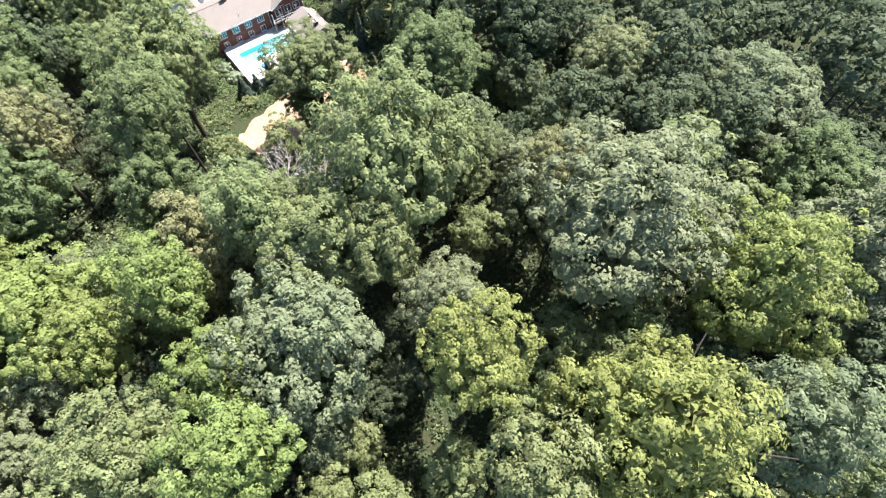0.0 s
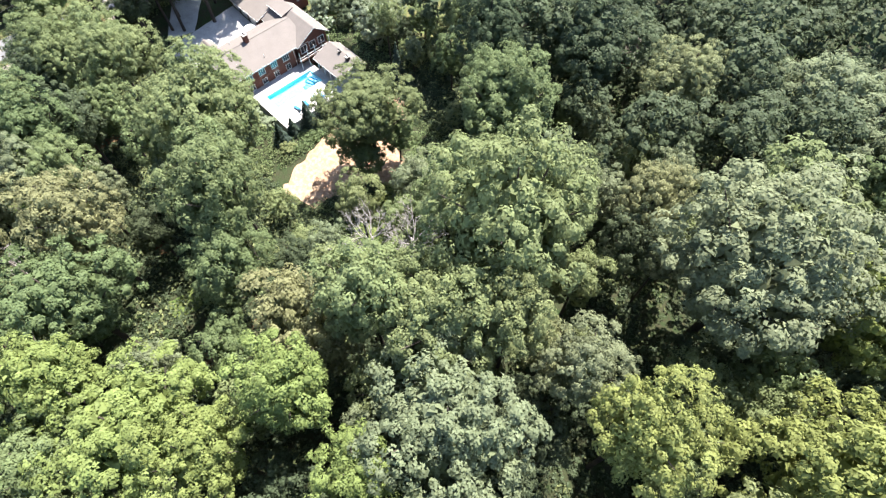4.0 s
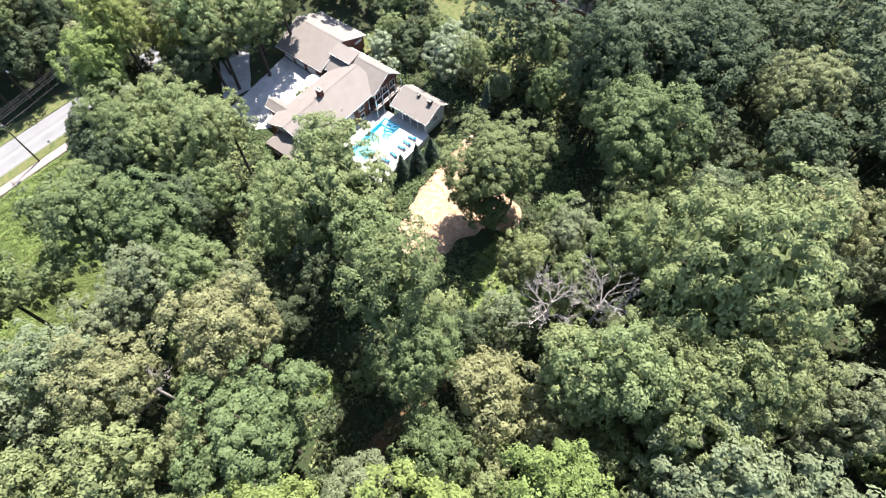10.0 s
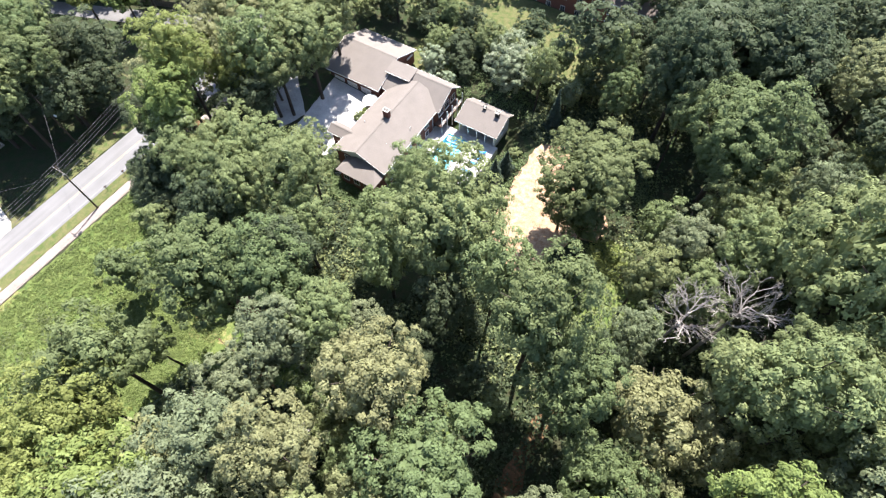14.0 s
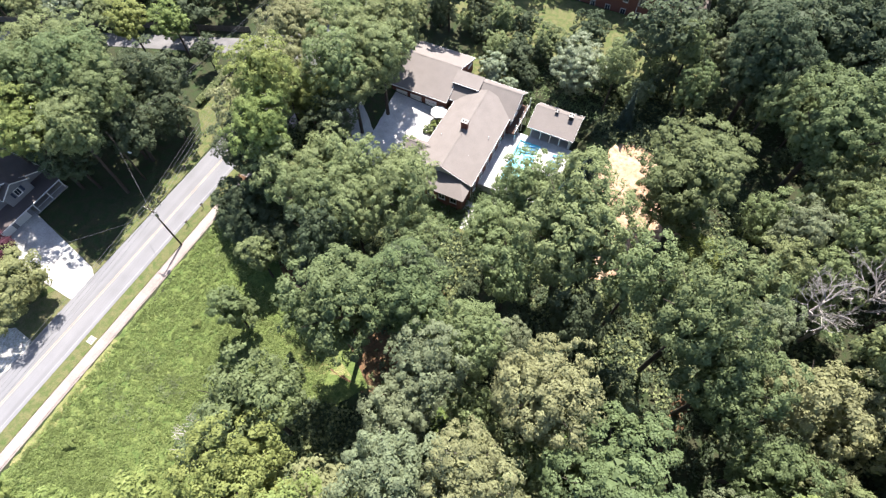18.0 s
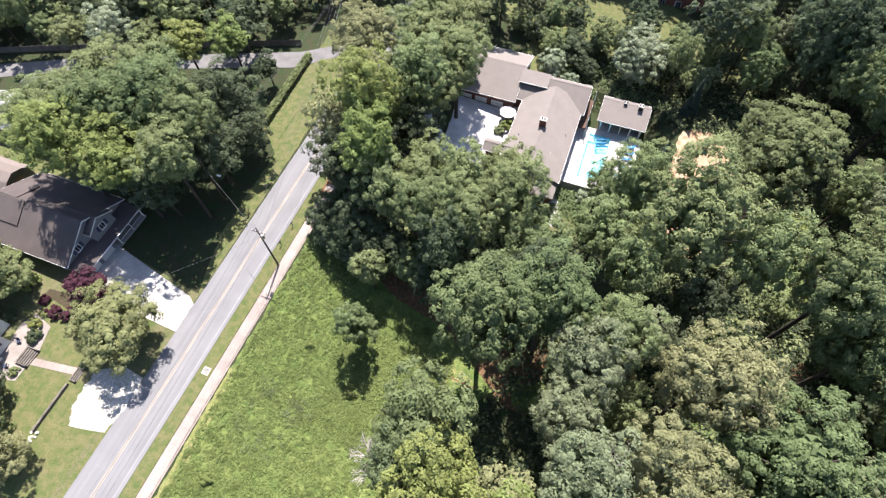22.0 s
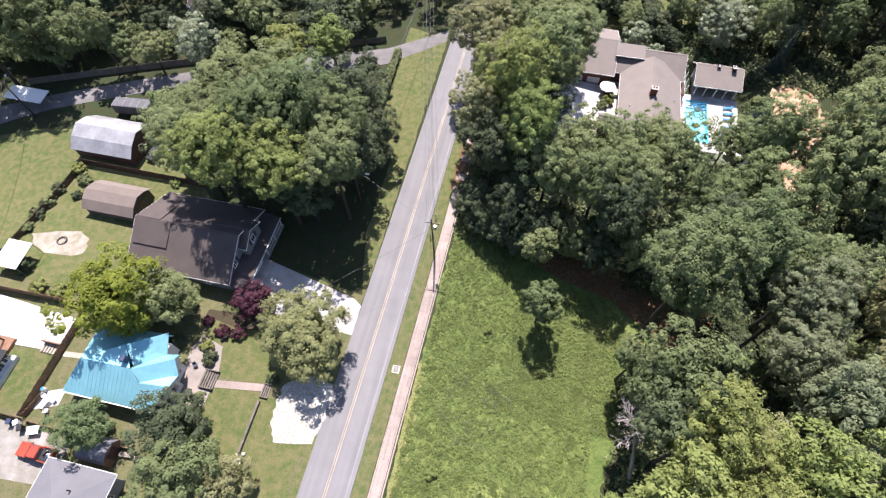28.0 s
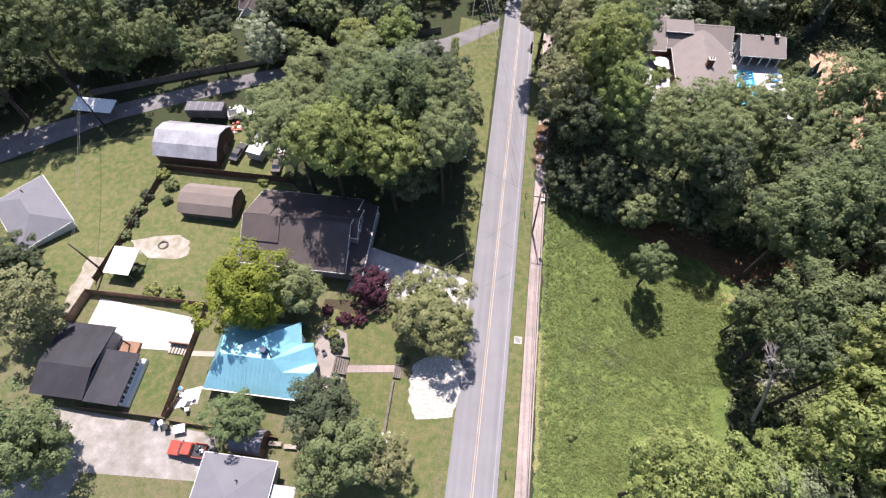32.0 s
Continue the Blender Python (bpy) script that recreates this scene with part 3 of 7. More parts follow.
patch("gravel_pad", [(-220.4, -30.6), (-217.4, -31.9), (-212.6, -31.4), (-210.9, -30.2), (-212.2, -27.4), (-214.4, -26.4), (-218.2, -27.2), (-221.6, -28.9)], M["pale_dirt"], 0.07, 0.4, step=0.5, label="white gravel pad", category="gravel", seed=27)
patch("back_lane", [(-300, -34), (-300, -27), (-259, -8.5), (-238, 3.6), (-214, 15.4), (-175, 32), (-163, 41), (-163, 37), (-174, 27), (-213, 11.5), (-238, -1.2), (-256, -14.8)][::-1], M["asphalt_old"], 0.06, 0.1, step=0.6, label="narrow grey lane", category="road", seed=28)
patch("bare_strip", [(-226, -44), (-223.3, -44), (-224, -33), (-227, -33)], M["pale_dirt"], 0.065, 0.5, label="worn bare strip of soil", category="soil", seed=29)
patch("garden_bed", [(-186, -36.6), (-180, -37.2), (-175.4, -36.4), (-174.6, -34), (-186, -34.5)], M["mulch"], 0.075, 0.2, label="mulched garden bed", category="soil", seed=30)

patch("leaf_litter", [(-153.4, -3), (-151.0, -4), (-149.5, 3), (-150.5, 9), (-153.2, 8)], M["redsoil"], 0.1, 0.4, label="rusty leaf litter at the end of the pavement", category="soil", seed=77)
# ---- houses ----
def walls(h, x0, x1, y0, y1, z0, z1, material, thick=0.25, label=""):
    """Four walls, butted at the corners."""
    for b in (box(x0, x1, y0, y0 + thick, z0, z1), box(x0, x1, y1 - thick, y1, z0, z1),
              box(x0, x0 + thick, y0 + thick, y1 - thick, z0, z1), box(x1 - thick, x1, y0 + thick, y1 - thick, z0, z1)):
        part("wall", b, M[material], h, label)


def window(h, x, y, z, face, w=1.0, t=1.3, frame_mat="white", panes=2, sill=True):
    """A window on a wall that faces +x, -x, +y or -y: a frame with sashes, a pane each and a sill. z: its middle."""
    base = new("window")
    base.parent = h
    turn = {"+x": 90, "-x": -90, "-y": 0, "+y": 180}[face]
    base.matrix_basis = pose(x, y, z, 0, 0, turn)
    bm = bmesh.new()
    for a in ((-w / 2 - 0.07, w / 2 + 0.07, t / 2, t / 2 + 0.08), (-w / 2 - 0.07, w / 2 + 0.07, -t / 2 - 0.08, -t / 2), (-w / 2 - 0.07, -w / 2, -t / 2, t / 2), (w / 2, w / 2 + 0.07, -t / 2, t / 2)):
        box(a[0], a[1], -0.07, 0.02, a[2], a[3], bm=bm)
    for k in range(1, panes):
        xx = -w / 2 + w * k / panes
        box(xx - 0.025, xx + 0.025, -0.06, 0.02, -t / 2, t / 2, bm=bm)
    part("window_frame", bm, M[frame_mat], base)
    for k in range(panes):
        part("pane", box(-w / 2 + w * k / panes + 0.03, -w / 2 + w * (k + 1) / panes - 0.03, -0.03, -0.015, -t / 2, t / 2), M["glass"], base)
    if sill:
        part("window_sill", box(-w / 2 - 0.12, w / 2 + 0.12, -0.14, 0.0, -t / 2 - 0.14, -t / 2 - 0.08), M[frame_mat], base)
    return base


def gable_roof(h, x0, x1, y0, y1, eave, ridge, along, roof, trim="white", wall=None, at=None, thick=0.18, ends=(True, True), inset=0.45, rib=0.0):
    """Two slopes that meet at a ridge, with eave boards and gable walls. at: where the ridge lies across."""
    def p(u, v, z):
        return (u, v, z) if along == "x" else (v, u, z)
    a0, a1, b0, b1 = (x0, x1, y0, y1) if along == "x" else (y0, y1, x0, x1)
    m = (b0 + b1) / 2 if at is None else at
    for b in (b0, b1):
        part("roof_slope", slab([p(a0, b, eave), p(a1, b, eave), p(a1, m, ridge), p(a0, m, ridge)], thick), M[roof], h)
        o = -0.05 if b == b0 else 0.05
        part("eave_board", box(*((a0, a1, min(b, b + o), max(b, b + o)) if along == "x" else (min(b, b + o), max(b, b + o), a0, a1)), eave - 0.24, eave - 0.02), M[trim], h)
        if rib:
            k = int((a1 - a0) / rib)
            for i in range(1, k):
                u = a0 + (a1 - a0) * i / k
                part("roof_rib", slab([p(u - 0.03, b, eave + 0.03), p(u + 0.03, b, eave + 0.03), p(u + 0.03, m, ridge + 0.03), p(u - 0.03, m, ridge + 0.03)], 0.06), M[roof], h)
    part("ridge_cap", slab([p(a0, m - 0.16, ridge - 0.02), p(a1, m - 0.16, ridge - 0.02), p(a1, m + 0.16, ridge + 0.02), p(a0, m + 0.16, ridge + 0.02)], 0.06), M[roof], h)
    for a, on, s in ((a0, ends[0], 1), (a1, ends[1], -1)):
        if on:
            for b in (b0, b1):
                k = 0.04 * s
                q = [p(a - k, b, eave - 0.2), p(a - k, m, ridge - 0.2), p(a - k, m, ridge - 0.01), p(a - k, b, eave - 0.01)]
                q2 = [p(a, b, eave - 0.2), p(a, m, ridge - 0.2), p(a, m, ridge - 0.01), p(a, b, eave - 0.01)]
                part("barge_board", raw(q + q2, [(0, 1, 2, 3), (4, 5, 6, 7), (0, 1, 5, 4), (1, 2, 6, 5), (2, 3, 7, 6), (3, 0, 4, 7)]), M[trim], h)
            if wall:
                i, k = a + inset * s, a + (inset + 0.2) * s
                tri = [(b0 + inset, eave - 0.05), (b1 - inset, eave - 0.05), (m, ridge - 0.22)]
                part("gable", raw([p(i, v, z) for v, z in tri] + [p(k, v, z) for v, z in tri], [(0, 1, 2), (3, 5, 4), (0, 3, 4, 1), (1, 4, 5, 2), (2, 5, 3, 0)]), M[wall], h)


def chimney(h, x, y, z0, z1, w=1.2, d=0.8, material="brick"):
    c = part("chimney", box(x - w / 2, x + w / 2, y - d / 2, y + d / 2, z0, z1, 0.02), M[material], h)
    part("cap", box(x - w / 2 - 0.08, x + w / 2 + 0.08, y - d / 2 - 0.08, y + d / 2 + 0.08, z1, z1 + 0.12, 0.02), M["concrete"], c)
    for o in (-0.25, 0.25):
        part("flue", tube([(x + o, y, z1 + 0.1), (x + o, y, z1 + 0.4)], [0.14, 0.14], 10), M["black"], c)


def main_house():
    h = thing("house", 0, 0, 0, label="sprawling brick house with beige shingle roofs and white trim", category="house")
    # garage wing
    walls(h, -139.0, -126.0, 33.8, 47.4, -5.0, 0.25, "brick")
    gable_roof(h, -139.6, -125.6, 33.1, 48.0, 0.4, 3.3, "x", "shingle", wall="brick", at=40.9)
    for x in (-136.6, -133.2, -129.6):
        d = part("garage_door", box(x - 1.3, x + 1.3, 33.70, 33.79, -3.9, -1.2, 0.01), M["white"], h, "white panelled garage door")
        for k in range(1, 4):
            part("door_groove", box(x - 1.3, x + 1.3, 33.68, 33.70, -3.9 + 0.67 * k - 0.02, -3.9 + 0.67 * k + 0.02), M["grey_wood"], d)
    # low white strip behind: the rear slope's sunlit brightness put in as white paint
    part("rear_roof", box(-127.2, -125.8, 44.6, 46.6, -0.2, 0.2), M["white"], h)
    # middle range with a long shed dormer
    walls(h, -125.9, -112.0, 34.9, 42.4, -6.0, 0.25, "brick")
    gable_roof(h, -125.5, -111.4, 34.3, 43.0, 0.4, 3.0, "x", "shingle", wall="brick", at=39.4, ends=(False, True))
    part("dormer_roof", slab([(-126.1, 40.2, 3.3), (-126.1, 36.9, 2.6), (-120.1, 36.9, 2.6), (-120.1, 40.2, 3.3)], 0.16), M["shingle"], h)
    part("dormer_front", box(-125.9, -120.3, 37.2, 37.35, 1.5, 2.5), M["brown_wood"], h, "dark dormer front")
    for k in range(4):
        window(h, -125.1 + 1.32 * k, 37.19, 2.05, "-y", 1.0, 0.75, "brown_wood", 1, False)
    for x in (-125.9, -120.4):
        part("dormer_cheek", raw([(x, 37.3, 1.75), (x, 39.3, 2.95), (x, 39.3, 3.0), (x, 37.3, 2.55), (x + 0.12, 37.3, 1.75), (x + 0.12, 39.3, 2.95), (x + 0.12, 39.3, 3.0), (x + 0.12, 37.3, 2.55)],
             [(0, 1, 2, 3), (4, 5, 6, 7), (0, 1, 5, 4), (1, 2, 6, 5), (2, 3, 7, 6), (3, 0, 4, 7)]), M["brown_wood"], h)
    part("dormer_fascia", box(-126.1, -120.1, 36.84, 36.9, 2.42, 2.61), M["white"], h)
    # cross wing over the pool
    walls(h, -123.8, -112.6, 16.3, 34.0, -6.6, 0.25, "brick")
    gable_roof(h, -124.4, -112.0, 15.7, 37.6, 0.4, 3.05, "y", "shingle", wall="white_siding", at=-118.3, ends=(True, False))
    # low hipped room at the end
    walls(h, -120.6, -112.8, 12.9, 16.2, -6.6, -0.6, "brick")
    part("hip_roof", slab([(-121.2, 12.4, -0.4), (-112.2, 12.4, -0.4), (-114.6, 16.2, 1.0), (-118.8, 16.2, 1.0)], 0.16), M["shingle"], h)
    part("hip_roof", slab([(-121.2, 16.2, -0.4), (-121.2, 12.4, -0.4), (-118.8, 16.2, 1.0)], 0.16), M["shingle"], h)
    part("hip_roof", slab([(-112.2, 12.4, -0.4), (-112.2, 16.2, -0.4), (-114.6, 16.2, 1.0)], 0.16), M["shingle"], h)
    # porch roof at the court
    walls(h, -127.6, -124.0, 19.6, 21.6, -5.0, -0.1, "brick")
    gable_roof(h, -128.2, -121.5, 19.0, 22.2, 0.1, 1.1, "x", "shingle", wall="white_siding", ends=(True, False))
    chimney(h, -118.4, 26.4, 1.5, 4.5, 1.25, 0.9)
    for x, y in ((-113.6, 27.2), (-115.2, 21.3), (-122.3, 24.0)):
        part("vent_pipe", tube([(x, y, 0.6), (x, y, 1.75)], [0.07, 0.07], 8), M["white"], h)
    for y in (18.5, 21.8, 25.0, 28.2, 31.4):
        window(h, -112.59, y, -1.0, "+x", 1.5, 1.4, panes=3)
        window(h, -112.59, y, -3.5, "+x", 1.1, 1.3)
    for x in (-121.4, -118.3, -115.2):
        window(h, x, 16.29, -1.1, "-y", 1.1, 1.3)
    for x in (-119.2, -116.8, -114.4):
        window(h, x, 12.89, -1.9, "-y", 1.2, 1.3)
    for y in (36.0, 38.4, 40.8):
        window(h, -111.99, y, -1.0, "+x", 1.6, 1.6, panes=2)
    for x in (-123.2, -121.2):
        window(h, x, 34.89, -1.4, "-y", 1.0, 1.3)
    # balcony on the pool side
    b = part("balcony", box(-112.0, -110.2, 33.5, 42.0, -2.55, -2.3, 0.01), M["brown_wood"], h)
    for k in range(5):
        part("post", box(-110.34, -110.2, 33.6 + 2.06 * k, 33.74 + 2.06 * k, -5.5, 0.2), M["white"], b)
    for z in (-1.35, -1.95):
        part("rail", box(-110.3, -110.24, 33.5, 42.0, z - 0.03, z + 0.03), M["white"], b)
    # downpipes and gutters
    for y in (16.6, 33.6):
        part("downpipe", tube([(-112.45, y, 0.2), (-112.45, y, -5.4)], [0.05, 0.05], 8), M["white"], h)


main_house()


def pool_house():
    h = thing("pool_house", 0, 0, 0, label="open-fronted pool house with beige shingles and white siding", category="pool house")
    part("wall", box(-107.8, -99.3, 42.4, 42.65, -5.2, -1.5), M["white_siding"], h)
    part("wall", box(-99.5, -99.25, 36.4, 42.4, -5.2, -1.5), M["white_siding"], h)
    part("wall", box(-107.8, -107.55, 39.0, 42.4, -5.2, -1.5), M["white_siding"], h)
    part("floor_slab", box(-107.8, -99.2, 36.2, 42.4, -5.2, -4.4), M["concrete"], h)
    gable_roof(h, -108.5, -98.7, 35.8, 43.3, -1.4, 0.4, "x", "shingle", wall="white_siding", at=40.6, inset=0.6)
    for x in (-107.6, -105.6, -103.5, -101.5, -99.5):
        part("post", box(x - 0.09, x + 0.09, 36.25, 36.43, -4.4, -1.55, 0.01), M["white"], h)
    part("counter", box(-106.8, -102.0, 41.2, 41.9, -4.4, -3.4, 0.02), M["brown_wood"], h)
    chimney(h, -100.9, 40.1, -0.6, 1.0, 0.8, 0.9, "black")
    chimney(h, -104.0, 40.3, -0.4, 0.65, 0.55, 0.55, "black")
    window(h, -99.24, 39.5, -2.8, "+x", 1.1, 1.2)


pool_house()

# pool and terrace
terrace = tagged(new("pool_terrace"), "dazzling pale concrete pool terrace", "terrace", kind="structure")
PX0, PX1, PY0, PY1 = -109.2, -104.6, 22.6, 34.6
for b in (box(-112.7, PX0, 20.4, 36.3, -6.6, -4.45, 0.02), box(PX1, -98.4, 20.4, 36.3, -6.9, -4.45, 0.02), box(PX0, PX1, 20.4, PY0, -6.9, -4.45, 0.02), box(PX0, PX1, PY1, 36.3, -6.6, -4.45, 0.02)):
    part("deck_slab", b, M["slab"], terrace)
pool = thing("swimming_pool", 0, 0, 0, label="bright turquoise swimming pool with clear water", category="pool")
part("basin_floor", box(PX0, PX1, PY0, PY1, -6.3, -6.1), M["pool_tile"], pool)
for b in (box(PX0, PX0 + 0.1, PY0, PY1, -6.1, -4.47), box(PX1 - 0.1, PX1, PY0, PY1, -6.1, -4.47), box(PX0 + 0.1, PX1 - 0.1, PY0, PY0 + 0.1, -6.1, -4.47), box(PX0 + 0.1, PX1 - 0.1, PY1 - 0.1, PY1, -6.1, -4.47)):
    part("basin_wall", b, M["pool_tile"], pool)
surface = part("water", raw([(PX0 + 0.1, PY0 + 0.1, -4.62), (PX1 - 0.1, PY0 + 0.1, -4.62), (PX1 - 0.1, PY1 - 0.1, -4.62), (PX0 + 0.1, PY1 - 0.1, -4.62)], [(0, 1, 2, 3)]), M["water"], pool)
surface.visible_shadow = False
for k in range(3):
    part("step", box(PX0 + 0.1, PX1 - 0.1, PY1 - 0.5 - 0.4 * k, PY1 - 0.1 - 0.4 * k, -6.1, -4.9 - 0.35 * k), M["white"], pool)


def lounger(colour="blue_plastic"):
    c = thing("sun_lounger", 0, 0, 0, label="blue-cushioned sun lounger on the pool terrace", category="lounger", group="sun loungers by the pool")
    part("frame", box(-1.0, 1.0, -0.34, 0.34, 0.25, 0.32, 0.02), M["white"], c)
    part("mattress", box(-1.0, 0.4, -0.3, 0.3, 0.33, 0.42, 0.03), M[colour], c)
    part("backrest", slab([(0.4, -0.3, 0.42), (1.0, -0.3, 0.85), (1.0, 0.3, 0.85), (0.4, 0.3, 0.42)], 0.09), M[colour], c)
    for x in (-0.85, 0.85):
        for y in (-0.28, 0.28):
            part("leg", box(x - 0.03, x + 0.03, y - 0.03, y + 0.03, 0, 0.25), M["white"], c)
    return c


seat = lounger()
for i, (x, y, r) in enumerate(((-100.6, 33.3, 8), (-100.6, 31.6, 0), (-100.7, 30.0, 4), (-100.9, 27.6, -6), (-101.2, 25.4, 10))):
    (copy_thing(seat, pose(x, y, -4.45, 0, 0, r)) if i else seat).matrix_basis = pose(x, y, -4.45, 0, 0, r)
raft = thing("pool_float", -106.2, 32.8, -4.6, 20, label="bright blue inflatable pool float", category="pool float")
for y in (-0.9, 0, 0.9):
    part("tube", tube([(-1.1, y, 0.1), (1.1, y, 0.1)], [0.18, 0.18], 10), M["blue_plastic"], raft, smooth=True)
part("bar", tube([(-1.1, -0.9, 0.12), (-1.1, 0.9, 0.12)], [0.16, 0.16], 10), M["blue_plastic"], raft, smooth=True)


def parasol(x, y, z):
    u = thing("patio_umbrella", x, y, z, label="open white patio umbrella over a table", category="umbrella")
    part("pole", tube([(0, 0, 0), (0, 0, 2.5)], [0.03, 0.03], 8), M["metal"], u)
    part("base", tube([(0, 0, 0), (0, 0, 0.08)], [0.35, 0.3], 12), M["black"], u)
    k = 8
    v = [(0, 0, 2.75)] + [(1.75 * math.cos(2 * math.pi * i / k), 1.75 * math.sin(2 * math.pi * i / k), 2.15) for i in range(k)] + [(0, 0, 2.71)] + [(1.75 * math.cos(2 * math.pi * i / k), 1.75 * math.sin(2 * math.pi * i / k), 2.11) for i in range(k)]
    part("canopy", raw(v, [(0, 1 + i, 1 + (i + 1) % k) for i in range(k)] + [(9, 10 + (i + 1) % k, 10 + i) for i in range(k)] + [(1 + i, 10 + i, 10 + (i + 1) % k, 1 + (i + 1) % k) for i in range(k)]), M["white"], u)
    part("tabletop", tube([(0, 0, 0.7), (0, 0, 0.75)], [0.55, 0.55], 16), M["metal"], u)


tagged(link("porch_floor", box(-125.9, -120.4, 30.8, 34.85, -4.4, -2.5, 0.02), M["slab"]), "raised pale concrete porch floor", "porch", kind="structure")
parasol(-126.5, 31.3, ground_z(-126.5, 31.3) + 0.07)
patch("court_walk", [(-124.2, 14), (-110.6, 9.5), (-109.4, 11.5), (-111.2, 15.8), (-112.4, 18)], M["slab"], 0.06, 0.1, label="curving pale garden path", category="path", seed=41)


def gambrel(name, label, x0, x1, y0, y1, base, eave, top, roof, wall, rise=0.62, lap=0.3, door=None):
    """A shed with a gambrel roof, its ridge along x."""
    h = thing(name, 0, 0, 0, label=label, category=name.replace("_", " "))
    walls(h, x0 + lap, x1 - lap, y0 + lap, y1 - lap, base - 0.6, eave, wall, 0.15)
    m, q = (y0 + y1) / 2, (y1 - y0) * 0.22
    k = eave + (top - eave) * rise
    for s in ((y0, eave - 0.1, y0 + q, k), (y0 + q, k, m, top), (y1, eave - 0.1, y1 - q, k), (y1 - q, k, m, top)):
        part("roof_slope", slab([(x0, s[0], s[1]), (x1, s[0], s[1]), (x1, s[2], s[3]), (x0, s[2], s[3])], 0.1), M[roof], h)
    for x, o in ((x0 + lap, 0.15), (x1 - lap, -0.15)):
        prof = [(y0 + lap, eave), (y1 - lap, eave), (y1 - q, k - 0.12), (m, top - 0.12), (y0 + q, k - 0.12)]
        part("gable", raw([(x, a, b) for a, b in prof] + [(x + o, a, b) for a, b in prof], [(0, 1, 2, 3, 4), (9, 8, 7, 6, 5)] + [(i, 5 + i, 5 + (i + 1) % 5, (i + 1) % 5) for i in range(5)]), M[wall], h)
    d = part("door", box(x1 - lap + 0.002, x1 - lap + 0.07, m - 0.9, m + 0.9, base, base + 2.0, 0.01), M[door or "fence_wood"], h)
    part("crossbar", box(x1 - lap + 0.07, x1 - lap + 0.1, m - 0.85, m + 0.85, base + 0.9, base + 1.05), M["grey_wood"], d)
    return h


gambrel("garden_shed", "brown garden shed with a faded tan gambrel roof", -215.6, -205.6, -22.7, -16.2, 1.3, 3.3, 5.0, "tan_shingle", "grey_wood")
gambrel("barn", "brown barn with a shiny white metal gambrel roof", -225.0, -212.4, -11.0, -2.2, 0.9, 3.6, 6.0, "white_metal", "brown_wood")


def grey_roof_house():
    h = thing("house", 0, 0, 0, label="grey-sided house with brown shingles, front dormers and garage", category="house")
    walls(h, -200.4, -183.6, -31.0, -17.4, -0.2, 4.3, "siding")
    gable_roof(h, -201.0, -183.0, -31.6, -16.9, 4.5, 8.4, "x", "brown_shingle", wall="siding", at=-24.6)
    part("roof_step", slab([(-200.6, -28.4, 6.5), (-194.6, -28.4, 6.5), (-194.6, -24.7, 8.5), (-200.6, -24.7, 8.5)], 0.3), M["brown_shingle"], h)
    part("roof_step", slab([(-200.6, -20.6, 6.7), (-196.6, -20.6, 6.7), (-196.6, -24.5, 8.5), (-200.6, -24.5, 8.5)], 0.22), M["brown_shingle"], h)
    window(h, -183.44, -28.0, 5.0, "+x", 0.9, 1.2)
    for y in (-28.9, -27.1):
        part("shutter", box(-183.46, -183.40, y - 0.22, y + 0.22, 4.4, 5.6), M["navy"], h)
    # projecting dormer
    walls(h, -185.6, -182.4, -25.4, -20.6, 3.6, 6.0, "siding", 0.15)
    gable_roof(h, -188.5, -182.0, -25.8, -20.2, 6.1, 7.7, "x", "brown_shingle", wall="siding", ends=(False, True))
    window(h, -182.39, -23.0, 5.2, "+x", 0.9, 1.2)
    for y in (-23.95, -22.05):
        part("shutter", box(-182.42, -182.36, y - 0.22, y + 0.22, 4.6, 5.8), M["navy"], h)
    # porch roof along the front and the garage below
    part("porch_roof", slab([(-183.6, -31.4, 3.9), (-180.6, -31.4, 3.0), (-180.6, -17.0, 3.0), (-183.6, -17.0, 3.9)], 0.15), M["brown_shingle"], h)
    part("porch_gutter", box(-180.6, -180.48, -31.4, -17.0, 2.82, 2.99), M["white"], h)
    part("garage_wall", box(-183.4, -181.4, -31.0, -24.0, -0.2, 2.9), M["siding"], h)
    for y in (-29.4, -26.1):
        part("garage_door", box(-181.39, -181.32, y - 1.3, y + 1.3, 0.6, 2.7, 0.01), M["white"], h, "white garage door")
    for y in (-23.4, -20.3, -17.3):
        part("post", box(-180.85, -180.7, y - 0.08, y + 0.08, 0.2, 2.9), M["white"], h)
    part("porch_floor", box(-183.4, -180.6, -24.0, -17.0, -0.2, 0.75), M["concrete"], h)
    part("rail", box(-180.8, -180.72, -23.4, -17.3, 1.5, 1.6), M["white"], h)
    for x in (-197.0, -192.5, -188.0):
        window(h, x, -31.01, 2.6, "-y", 1.0, 1.3)
    part("vent_pipe", tube([(-190, -22, 7.0), (-190, -22, 7.9)], [0.07, 0.07], 8), M["metal"], h)
    window(h, -181.0 - 2.4, -20.5, 2.2, "+x", 1.2, 1.4)


grey_roof_house()


def blue_roof_house():
    """A long south slope, and two skewed wings at the front whose ridges run side by side."""
    h = thing("house", 0, 0, 0, label="small white house with a bright blue metal roof", category="house")
    walls(h, -198.4, -187.4, -51.4, -42.4, 1.0, 4.7, "white_siding")
    walls(h, -187.4, -184.4, -50.9, -47.2, 1.0, 4.7, "white_siding")
    walls(h, -187.4, -185.2, -47.2, -44.6, 1.0, 4.7, "white_siding")
    south = [(-199.2, -52.2, 4.8), (-185.4, -52.2, 4.8), (-183.6, -48.8, 6.8), (-187.9, -49.1, 6.63), (-189.5, -47.7, 7.45), (-197.2, -47.7, 7.45)]
